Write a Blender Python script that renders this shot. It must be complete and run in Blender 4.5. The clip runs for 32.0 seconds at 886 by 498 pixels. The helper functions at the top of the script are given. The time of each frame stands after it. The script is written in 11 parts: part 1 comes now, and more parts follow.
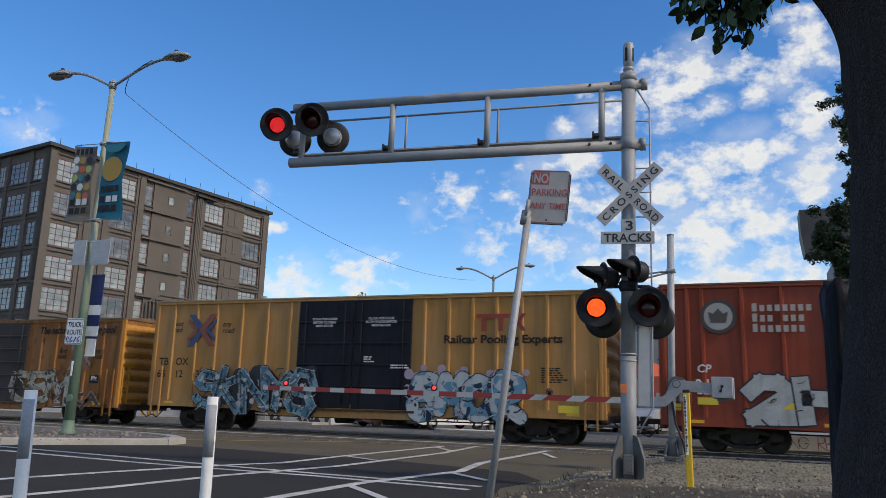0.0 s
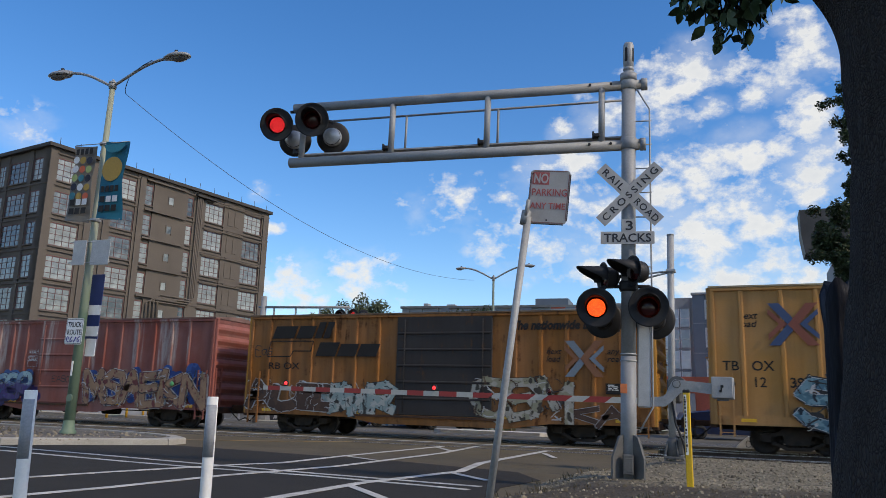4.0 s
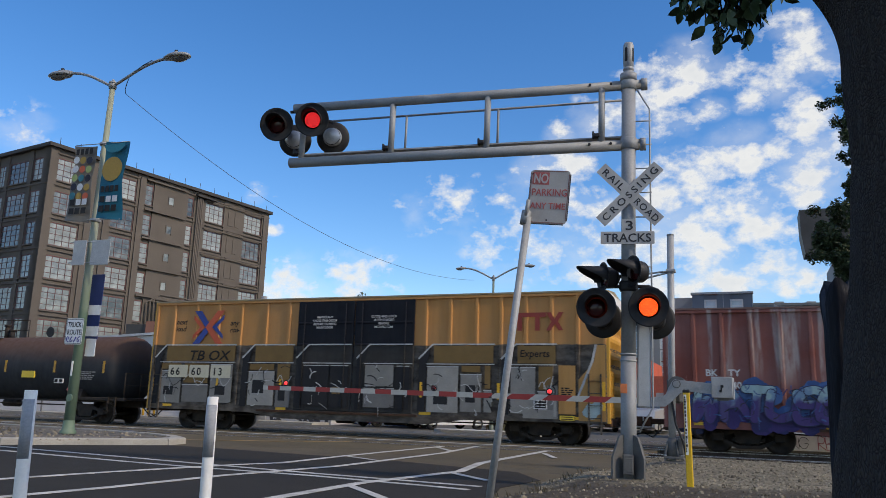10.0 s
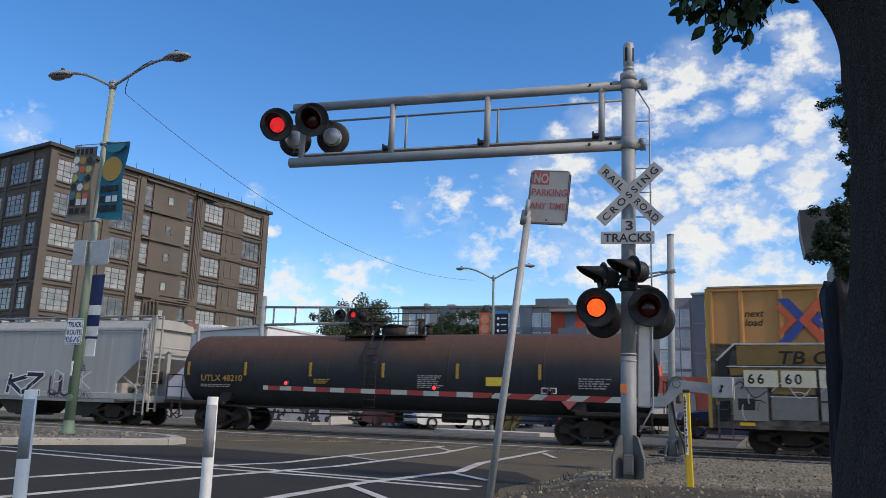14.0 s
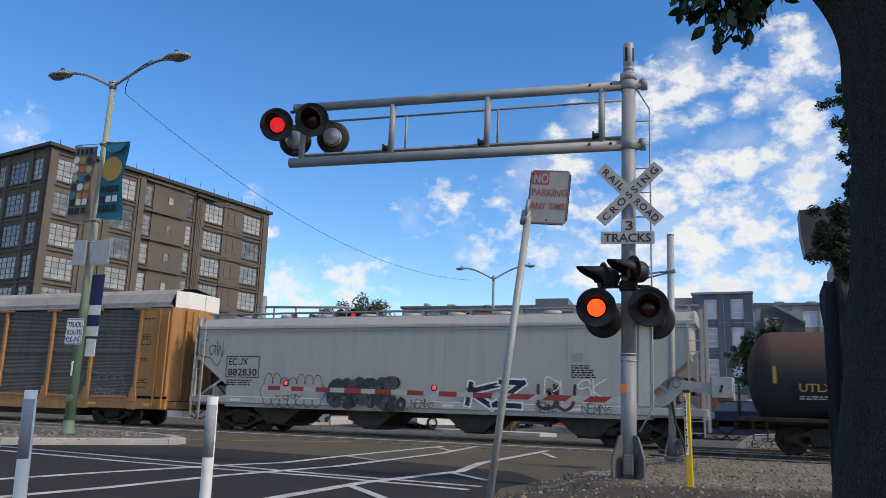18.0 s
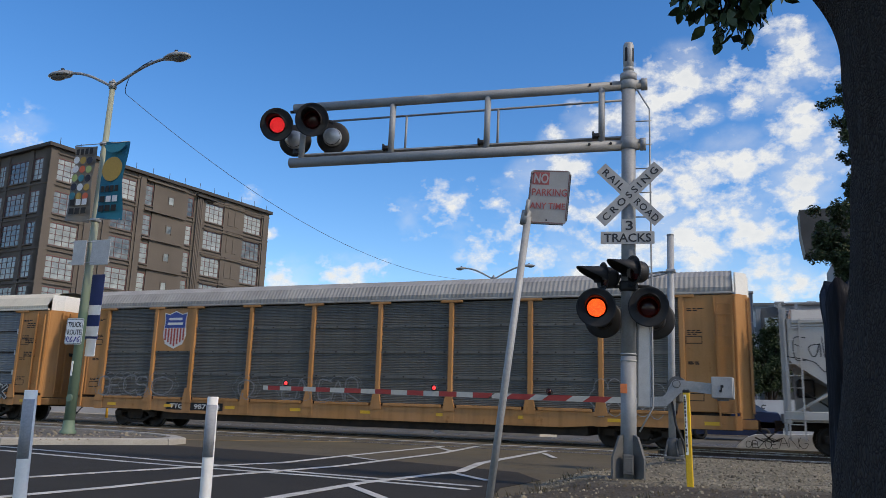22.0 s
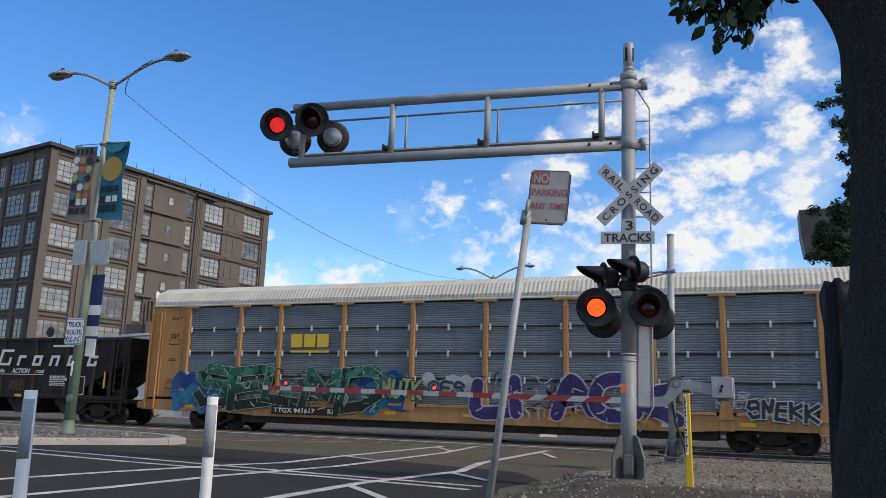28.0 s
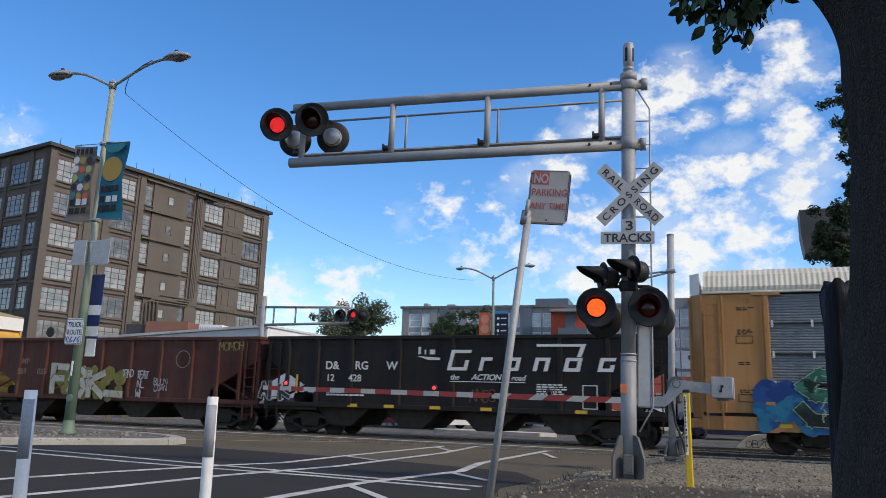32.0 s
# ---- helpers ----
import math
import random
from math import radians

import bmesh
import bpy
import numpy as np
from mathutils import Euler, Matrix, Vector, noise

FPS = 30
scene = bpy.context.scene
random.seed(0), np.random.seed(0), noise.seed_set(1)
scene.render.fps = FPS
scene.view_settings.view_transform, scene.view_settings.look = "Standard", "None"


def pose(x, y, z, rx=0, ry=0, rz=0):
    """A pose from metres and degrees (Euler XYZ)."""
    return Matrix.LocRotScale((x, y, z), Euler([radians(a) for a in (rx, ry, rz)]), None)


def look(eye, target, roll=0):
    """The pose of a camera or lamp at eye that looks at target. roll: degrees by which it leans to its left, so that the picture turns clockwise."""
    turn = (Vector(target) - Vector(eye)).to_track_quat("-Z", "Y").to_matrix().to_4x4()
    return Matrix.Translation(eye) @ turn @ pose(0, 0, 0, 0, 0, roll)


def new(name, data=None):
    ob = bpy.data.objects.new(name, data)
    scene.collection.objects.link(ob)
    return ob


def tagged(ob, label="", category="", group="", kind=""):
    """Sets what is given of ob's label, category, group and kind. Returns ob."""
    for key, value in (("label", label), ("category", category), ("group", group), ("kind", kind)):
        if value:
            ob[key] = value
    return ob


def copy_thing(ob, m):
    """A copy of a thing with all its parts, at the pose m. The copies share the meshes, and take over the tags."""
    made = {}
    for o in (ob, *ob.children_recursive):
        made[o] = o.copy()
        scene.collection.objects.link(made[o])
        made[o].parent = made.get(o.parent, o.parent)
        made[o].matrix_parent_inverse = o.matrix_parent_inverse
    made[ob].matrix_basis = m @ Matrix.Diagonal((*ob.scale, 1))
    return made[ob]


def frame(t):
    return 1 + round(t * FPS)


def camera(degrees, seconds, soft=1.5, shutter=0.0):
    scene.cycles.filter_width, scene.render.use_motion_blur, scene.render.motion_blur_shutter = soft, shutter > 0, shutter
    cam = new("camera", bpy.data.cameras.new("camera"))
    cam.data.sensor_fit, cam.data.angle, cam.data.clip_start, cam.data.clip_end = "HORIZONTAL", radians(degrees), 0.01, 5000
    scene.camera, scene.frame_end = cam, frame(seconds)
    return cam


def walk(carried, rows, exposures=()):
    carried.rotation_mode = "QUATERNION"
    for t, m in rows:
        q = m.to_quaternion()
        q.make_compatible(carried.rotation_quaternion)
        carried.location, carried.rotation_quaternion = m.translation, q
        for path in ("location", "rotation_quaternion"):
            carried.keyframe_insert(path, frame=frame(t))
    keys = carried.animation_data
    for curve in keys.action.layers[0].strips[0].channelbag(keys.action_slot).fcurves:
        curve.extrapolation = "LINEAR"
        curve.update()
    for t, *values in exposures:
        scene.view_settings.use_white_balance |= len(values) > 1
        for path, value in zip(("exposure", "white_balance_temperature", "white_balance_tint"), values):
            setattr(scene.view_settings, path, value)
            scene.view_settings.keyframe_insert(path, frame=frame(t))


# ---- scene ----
cam = camera(59.56, 32.0, soft=0.5, shutter=0.25)
EYE = (0.0, 0.0, 1.173)
VIEW = (-0.3641, 0.9099, 0.1987)
VIEW_POSE = look(EYE, (EYE[0] + VIEW[0], EYE[1] + VIEW[1], EYE[2] + VIEW[2]), 1.673)
walk(cam, [(0.0, VIEW_POSE), (32.0, VIEW_POSE)], exposures=[(0.0, 0.0, 7000, 10), (10.0, 0.02, 7000, 10), (18.0, 0.09, 7000, 10), (21.5, 0.02, 7000, 10), (24.0, 0.12, 7000, 10), (28.0, 0.15, 7000, 10), (32.0, 0.16, 7000, 10)])

# ---------------------------------------------------------------- daylight
SUN_DIR = Vector((0.88, -0.13, 0.66)).normalized()
world = bpy.data.worlds.new("sky")
scene.world = world
world.use_nodes = True
wt = world.node_tree
sky = wt.nodes.new("ShaderNodeTexSky")
sky.sky_type = "NISHITA"
sky.sun_disc = False
sky.sun_elevation = math.asin(SUN_DIR.z)
sky.sun_rotation = math.atan2(SUN_DIR.x, SUN_DIR.y)
sky.altitude, sky.air_density, sky.dust_density, sky.ozone_density = 600, 1.0, 0.5, 2.5
deep = wt.nodes.new("ShaderNodeHueSaturation")
deep.inputs["Hue"].default_value = 0.507
deep.inputs["Saturation"].default_value = 1.32
wt.links.new(sky.outputs[0], deep.inputs["Color"])
wt.links.new(deep.outputs[0], wt.nodes["Background"].inputs[0])
wt.nodes["Background"].inputs[1].default_value = 0.195
sun = new("sun", bpy.data.lights.new("sun", "SUN"))
sun.data.energy, sun.data.angle, sun.data.color = 2.7, radians(4), (1.0, 0.86, 0.68)
sun.matrix_basis = look(SUN_DIR * 100, (0, 0, 0))

# ---------------------------------------------------------------- materials


def nodes_of(name):
    m = bpy.data.materials.new(name)
    m.use_nodes = True
    t = m.node_tree
    return m, t, t.nodes["Principled BSDF"]


def noise_node(t, scale, detail=4.0, rough=0.55, stretch=None, source="Object"):
    co = t.nodes.new("ShaderNodeTexCoord")
    n = t.nodes.new("ShaderNodeTexNoise")
    n.inputs["Scale"].default_value = scale
    n.inputs["Detail"].default_value = detail
    n.inputs["Roughness"].default_value = rough
    if stretch:
        mp = t.nodes.new("ShaderNodeMapping")
        mp.inputs["Scale"].default_value = stretch
        t.links.new(co.outputs[source], mp.inputs[0])
        t.links.new(mp.outputs[0], n.inputs["Vector"])
    else:
        t.links.new(co.outputs[source], n.inputs["Vector"])
    return n.outputs["Fac"]


def ranged(t, value, lo, hi, a=0.0, b=1.0):
    r = t.nodes.new("ShaderNodeMapRange")
    t.links.new(value, r.inputs[0])
    for i, v in enumerate((lo, hi, a, b)):
        r.inputs[i + 1].default_value = v
    return r.outputs[0]


def mixed(t, fac, a, b, blend="MIX"):
    m = t.nodes.new("ShaderNodeMix")
    m.data_type, m.blend_type = "RGBA", blend
    if isinstance(fac, float):
        m.inputs[0].default_value = fac
    else:
        t.links.new(fac, m.inputs[0])
    for i, v in ((6, a), (7, b)):
        if isinstance(v, tuple):
            m.inputs[i].default_value = (*v[:3], 1)
        else:
            t.links.new(v, m.inputs[i])
    return m.outputs[2]


def bumped(t, p, height, strength=0.3, distance=0.01):
    b = t.nodes.new("ShaderNodeBump")
    b.inputs["Strength"].default_value = strength
    b.inputs["Distance"].default_value = distance
    t.links.new(height, b.inputs["Height"])
    t.links.new(b.outputs[0], p.inputs["Normal"])


def surface(name, col, col2=None, scale=3.0, rough=0.7, metal=0.0, grain=60.0, bump=0.2, spots=0.12, random_amount=0.0):
    """Base colour with broad stains (col2), fine grain and small relief."""
    m, t, p = nodes_of(name)
    col2 = col2 or tuple(c * 0.7 for c in col)
    big = ranged(t, noise_node(t, scale, 5.0), 0.35, 0.7)
    c = mixed(t, big, col, col2)
    fine_raw = noise_node(t, grain, 3.0)
    fine = ranged(t, fine_raw, 0.3, 0.7, 1 - spots, 1 + spots)
    if random_amount:
        oi = t.nodes.new("ShaderNodeObjectInfo")
        rnd = ranged(t, oi.outputs["Random"], 0, 1, 1 - random_amount, 1 + random_amount)
        mm = t.nodes.new("ShaderNodeMath")
        mm.operation = "MULTIPLY"
        t.links.new(fine, mm.inputs[0])
        t.links.new(rnd, mm.inputs[1])
        fine = mm.outputs[0]
    c = mixed(t, 1.0, c, fine, "MULTIPLY")
    t.links.new(c, p.inputs["Base Color"])
    t.links.new(ranged(t, fine_raw, 0.3, 0.7, max(0.05, rough - 0.12), min(1, rough + 0.12)), p.inputs["Roughness"])
    p.inputs["Metallic"].default_value = metal
    p.inputs["Specular IOR Level"].default_value = 0.3
    if bump:
        bumped(t, p, fine_raw, bump, 0.6 / grain)
    return m


def car_paint(name, col, rust=0.2, grime=0.35, fade=0.25, rust_col=(0.10, 0.035, 0.014), rough=0.5):
    """Weathered freight-car paint: faded patches, runs of rust and grime down the side."""
    m, t, p = nodes_of(name)
    faded = tuple(min(0.9, c * (1 - fade) + fade * (0.2 + 0.55 * sum(col) / 3 + 0.35 * c)) for c in col)
    c = mixed(t, ranged(t, noise_node(t, 0.55, 5.0), 0.35, 0.7), col, faded)
    runs = noise_node(t, 1.0, 6.0, 0.6, (3.2, 3.2, 0.22))
    c = mixed(t, ranged(t, runs, 0.45, 0.75, 0.0, grime), c, tuple(x * 0.38 + 0.012 for x in col))
    blot = noise_node(t, 2.1, 8.0, 0.68)
    run2 = noise_node(t, 1.0, 5.0, 0.6, (5.5, 5.5, 0.5))
    mm = t.nodes.new("ShaderNodeMath")
    mm.operation = "MULTIPLY"
    t.links.new(blot, mm.inputs[0])
    t.links.new(run2, mm.inputs[1])
    edge = 0.42 - 0.2 * rust
    r = ranged(t, mm.outputs[0], edge, edge + 0.09, 0.0, min(1.0, rust * 2.2))
    c = mixed(t, r, c, rust_col)
    grain = noise_node(t, 45.0, 3.0)
    c = mixed(t, 1.0, c, ranged(t, grain, 0.3, 0.7, 0.93, 1.07), "MULTIPLY")
    t.links.new(c, p.inputs["Base Color"])
    t.links.new(ranged(t, mm.outputs[0], 0.15, 0.4, rough, min(1.0, rough + 0.3)), p.inputs["Roughness"])
    p.inputs["Specular IOR Level"].default_value = 0.22
    bumped(t, p, blot, 0.12, 0.02)
    return m


def plain(name, col, rough=0.5, metal=0.0, emit=0.0, emit_col=None):
    m, t, p = nodes_of(name)
    n = noise_node(t, 18.0, 3.0)
    c = mixed(t, ranged(t, n, 0.3, 0.7, 0.0, 1.0), col, tuple(x * 0.86 for x in col))
    t.links.new(c, p.inputs["Base Color"])
    p.inputs["Roughness"].default_value = rough
    p.inputs["Metallic"].default_value = metal
    if emit:
        p.inputs["Emission Color"].default_value = (*(emit_col or col), 1)
        p.inputs["Emission Strength"].default_value = emit
    return m


def glass_mat(name, tint=(0.05, 0.06, 0.07), rough=0.05):
    m, t, p = nodes_of(name)
    oi = t.nodes.new("ShaderNodeObjectInfo")
    c = mixed(t, ranged(t, oi.outputs["Random"], 0, 1), tint, tuple(min(1, x * 2.2 + 0.02) for x in tint))
    t.links.new(c, p.inputs["Base Color"])
    p.inputs["Roughness"].default_value = rough
    p.inputs["Specular IOR Level"].default_value = 0.9
    bumped(t, p, noise_node(t, 0.8, 2.0), 0.05, 0.05)
    return m


# ---------------------------------------------------------------- mesh helpers
class Geo:
    """Collects faces for one mesh."""

    def __init__(self):
        self.v, self.f, self.s = [], [], []

    def add(self, vs, fs, smooth=False):
        o = len(self.v)
        self.v += [tuple(p) for p in vs]
        self.f += [tuple(i + o for i in f) for f in fs]
        self.s += [smooth] * len(fs)
        return self

    def box(self, x0, x1, y0, y1, z0, z1, m=None):
        vs = [(x, y, z) for z in (z0, z1) for y in (y0, y1) for x in (x0, x1)]
        if m is not None:
            vs = [m @ Vector(p) for p in vs]
        return self.add(vs, [(0, 2, 3, 1), (4, 5, 7, 6), (0, 1, 5, 4), (2, 6, 7, 3), (0, 4, 6, 2), (1, 3, 7, 5)])

    def rbox(self, x0, x1, y0, y1, z0, z1, b=0.02, m=None):
        """A box with chamfered edges."""
        lo, hi = (x0, y0, z0), (x1, y1, z1)
        b = min(b, (x1 - x0) * 0.45, (y1 - y0) * 0.45, (z1 - z0) * 0.45)
        vs, idx = [], {}
        for a in range(3):
            for sx in (0, 1):
                for sy in (0, 1):
                    for sz in (0, 1):
                        s = (sx, sy, sz)
                        p = [(hi[k] - (0 if k == a else b)) if s[k] else (lo[k] + (0 if k == a else b)) for k in range(3)]
                        idx[a, s] = len(vs)
                        vs.append(Vector(p) if m is None else m @ Vector(p))
        fs = []
        for a in range(3):
            u, w = (a + 1) % 3, (a + 2) % 3
            for e in (0, 1):
                def key(p, q):
                    s = [0, 0, 0]
                    s[a], s[u], s[w] = e, p, q
                    return tuple(s)
                ring = [idx[a, key(*pq)] for pq in ((0, 0), (1, 0), (1, 1), (0, 1))]
                fs.append(tuple(ring if e else ring[::-1]))
        for a in range(3):
            u, w = (a + 1) % 3, (a + 2) % 3
            for p in (0, 1):
                for q in (0, 1):
                    s0, s1 = [0, 0, 0], [0, 0, 0]
                    s0[u], s0[w], s1[u], s1[w] = p, q, p, q
                    s1[a] = 1
                    f = (idx[u, tuple(s0)], idx[u, tuple(s1)], idx[w, tuple(s1)], idx[w, tuple(s0)])
                    fs.append(f if p != q else f[::-1])
        for sx in (0, 1):
            for sy in (0, 1):
                for sz in (0, 1):
                    s = (sx, sy, sz)
                    f = (idx[0, s], idx[1, s], idx[2, s])
                    fs.append(f if (sx + sy + sz) % 2 else f[::-1])
        return self.add(vs, fs)

    def cyl(self, p0, p1, r0, r1=None, n=12, caps=True):
        p0, p1 = Vector(p0), Vector(p1)
        r1 = r0 if r1 is None else r1
        d = (p1 - p0).normalized()
        a = d.orthogonal().normalized()
        b = d.cross(a)
        ring = [a * math.cos(2 * math.pi * i / n) + b * math.sin(2 * math.pi * i / n) for i in range(n)]
        vs = [p0 + q * r0 for q in ring] + [p1 + q * r1 for q in ring]
        self.add(vs, [(i, (i + 1) % n, n + (i + 1) % n, n + i) for i in range(n)], True)
        if caps:
            self.add(vs, [tuple(range(n))[::-1], tuple(range(n, 2 * n))])
        return self

    def tube(self, pts, r, n=8, radii=None, caps=True):
        pts = [Vector(p) for p in pts]
        vs, fs, last = [], [], None
        for i, p in enumerate(pts):
            d = (pts[min(i + 1, len(pts) - 1)] - pts[max(i - 1, 0)]).normalized()
            a = d.orthogonal().normalized() if last is None else (last - d * last.dot(d)).normalized()
            last = a
            b = d.cross(a)
            rr = radii[i] if radii else r
            vs += [p + (a * math.cos(2 * math.pi * k / n) + b * math.sin(2 * math.pi * k / n)) * rr for k in range(n)]
        for i in range(len(pts) - 1):
            fs += [(i * n + k, i * n + (k + 1) % n, (i + 1) * n + (k + 1) % n, (i + 1) * n + k) for k in range(n)]
        self.add(vs, fs, True)
        if caps:
            o = (len(pts) - 1) * n
            self.add(vs, [tuple(range(n))[::-1], tuple(range(o, o + n))])
        return self

    def prism(self, poly, a, b, axis="y", m=None):
        """A polygon extruded from a to b along an axis. Polygon in the two other axes, in order (x,z), (y,z) or (x,y)."""
        def at(p, d):
            q = {"y": (p[0], d, p[1]), "x": (d, p[0], p[1]), "z": (p[0], p[1], d)}[axis]
            return Vector(q) if m is None else m @ Vector(q)
        n = len(poly)
        vs = [at(p, a) for p in poly] + [at(p, b) for p in poly]
        fs = [(i, (i + 1) % n, n + (i + 1) % n, n + i) for i in range(n)]
        return self.add(vs, fs + [tuple(range(n))[::-1], tuple(range(n, 2 * n))])

    def lathe(self, prof, n=24, m=None, smooth=True):
        """Profile (radius, height) turned round z."""
        vs = []
        for r, h in prof:
            for k in range(n):
                q = Vector((r * math.cos(2 * math.pi * k / n), r * math.sin(2 * math.pi * k / n), h))
                vs.append(q if m is None else m @ q)
        fs = [(i * n + k, i * n + (k + 1) % n, (i + 1) * n + (k + 1) % n, (i + 1) * n + k) for i in range(len(prof) - 1) for k in range(n)]
        return self.add(vs, fs, smooth)

    def mesh(self, name, mat=None, fix=True):
        me = bpy.data.meshes.new(name)
        me.from_pydata(self.v, [], self.f)
        me.polygons.foreach_set("use_smooth", self.s)
        if fix:
            bm = bmesh.new()
            bm.from_mesh(me)
            bmesh.ops.remove_doubles(bm, verts=bm.verts, dist=1e-5)
            bmesh.ops.recalc_face_normals(bm, faces=bm.faces)
            bm.to_mesh(me)
            bm.free()
        if mat:
            me.materials.append(mat)
        return me


def part(name, geo, mat, parent=None, label="", at=None, fix=True):
    me = geo if isinstance(geo, bpy.types.Mesh) else geo.mesh(name, mat, fix)
    ob = new(name, me)
    if parent:
        ob.parent = parent
    if at is not None:
        ob.matrix_basis = at
    return tagged(ob, label)


def thing(name, m, label, category, group="", kind=""):
    ob = new(name)
    ob.empty_display_size = 0.2
    ob.matrix_basis = m
    return tagged(ob, label, category, group, kind)


def lettering(text, size, mat, parent, m, width=None, bold=0.0, shear=0.0, name="lettering", label="", align="LEFT", spacing=1.0):
    """Words with the built-in font, as a thin mesh; local x runs along the words, y up."""
    cu = bpy.data.curves.new(name, "FONT")
    cu.body, cu.size, cu.shear, cu.offset, cu.align_x = text, size, shear, bold, align
    cu.extrude, cu.space_character, cu.resolution_u = 0.0015, spacing, 3
    tmp = bpy.data.objects.new(name, cu)
    me = bpy.data.meshes.new_from_object(tmp)
    bpy.data.objects.remove(tmp)
    if width:
        xs = [v.co.x for v in me.vertices]
        k = width / (max(xs) - min(xs))
        for v in me.vertices:
            v.co.x *= k
    me.materials.clear()
    me.materials.append(mat)
    return part(name, me, None, parent, label, m)


FACE = Matrix(((1, 0, 0, 0), (0, 0, -1, 0), (0, 1, 0, 0), (0, 0, 0, 1)))  # local xy onto the xz plane, facing -y


def on_side(x, z, y):
    return Matrix.Translation((x, y, z)) @ FACE


# ---------------------------------------------------------------- ground, road, tracks
def asphalt(name, col, col2, grain=90.0, patch=0.35, tint=None):
    m, t, p = nodes_of(name)
    c = mixed(t, ranged(t, noise_node(t, patch, 6.0, 0.6), 0.35, 0.68), col, col2)
    c = mixed(t, ranged(t, noise_node(t, 2.2, 5.0, 0.65), 0.52, 0.72, 0.0, 0.5), c, tuple(x * 0.72 for x in col))
    if tint:
        c = mixed(t, ranged(t, noise_node(t, 0.8, 4.0, 0.6), 0.5, 0.7, 0.0, 0.6), c, tint)
    g = noise_node(t, grain, 3.0, 0.7)
    c = mixed(t, 1.0, c, ranged(t, g, 0.25, 0.75, 0.7, 1.3), "MULTIPLY")
    crack = t.nodes.new("ShaderNodeTexVoronoi")
    crack.feature = "DISTANCE_TO_EDGE"
    crack.inputs["Scale"].default_value = 0.55
    co = t.nodes.new("ShaderNodeTexCoord")
    wob = t.nodes.new("ShaderNodeTexNoise")
    wob.inputs["Scale"].default_value = 1.7
    t.links.new(co.outputs["Object"], wob.inputs["Vector"])
    add = t.nodes.new("ShaderNodeVectorMath")
    add.operation = "ADD"
    t.links.new(co.outputs["Object"], add.inputs[0])
    t.links.new(wob.outputs["Color"], add.inputs[1])
    t.links.new(add.outputs[0], crack.inputs["Vector"])
    c = mixed(t, ranged(t, crack.outputs["Distance"], 0.0, 0.012, 0.45, 0.0), c, (0.02, 0.02, 0.02))
    t.links.new(c, p.inputs["Base Color"])
    p.inputs["Roughness"].default_value = 0.85
    p.inputs["Specular IOR Level"].default_value = 0.25
    bumped(t, p, g, 0.5, 0.008)
    return m


old_asphalt = asphalt("worn_tan_asphalt", (0.092, 0.076, 0.049), (0.126, 0.104, 0.069), 80, 0.3, (0.104, 0.077, 0.040))
new_asphalt = asphalt("dark_new_asphalt", (0.0245, 0.0212, 0.0160), (0.036, 0.0312, 0.0238), 110, 0.4)
concrete = surface("weathered_concrete", (0.42, 0.40, 0.36), (0.30, 0.285, 0.25), 1.3, 0.9, 0, 45, 0.4, 0.18)
line_paint = surface("worn_white_road_paint", (0.56, 0.55, 0.52), (0.30, 0.295, 0.28), 2.5, 0.75, 0, 60, 0.2, 0.25)
yellow_line = surface("worn_yellow_road_paint", (0.34, 0.22, 0.08), (0.18, 0.15, 0.10), 2.0, 0.8, 0, 60, 0.2, 0.3)
gravel_mat = surface("grey_brown_gravel", (0.17, 0.155, 0.135), (0.085, 0.075, 0.062), 1.1, 0.95, 0, 55, 1.0, 0.45)
dirt_mat = surface("dark_dirt", (0.075, 0.062, 0.05), (0.045, 0.038, 0.03), 1.5, 0.95, 0, 40, 0.9, 0.4)
rail_steel = surface("rail_steel", (0.09, 0.065, 0.05), (0.05, 0.035, 0.028), 3.0, 0.6, 0.4, 50, 0.2)
rail_top = surface("polished_rail_head", (0.45, 0.44, 0.43), (0.30, 0.28, 0.26), 3.0, 0.25, 0.9, 50, 0.1)


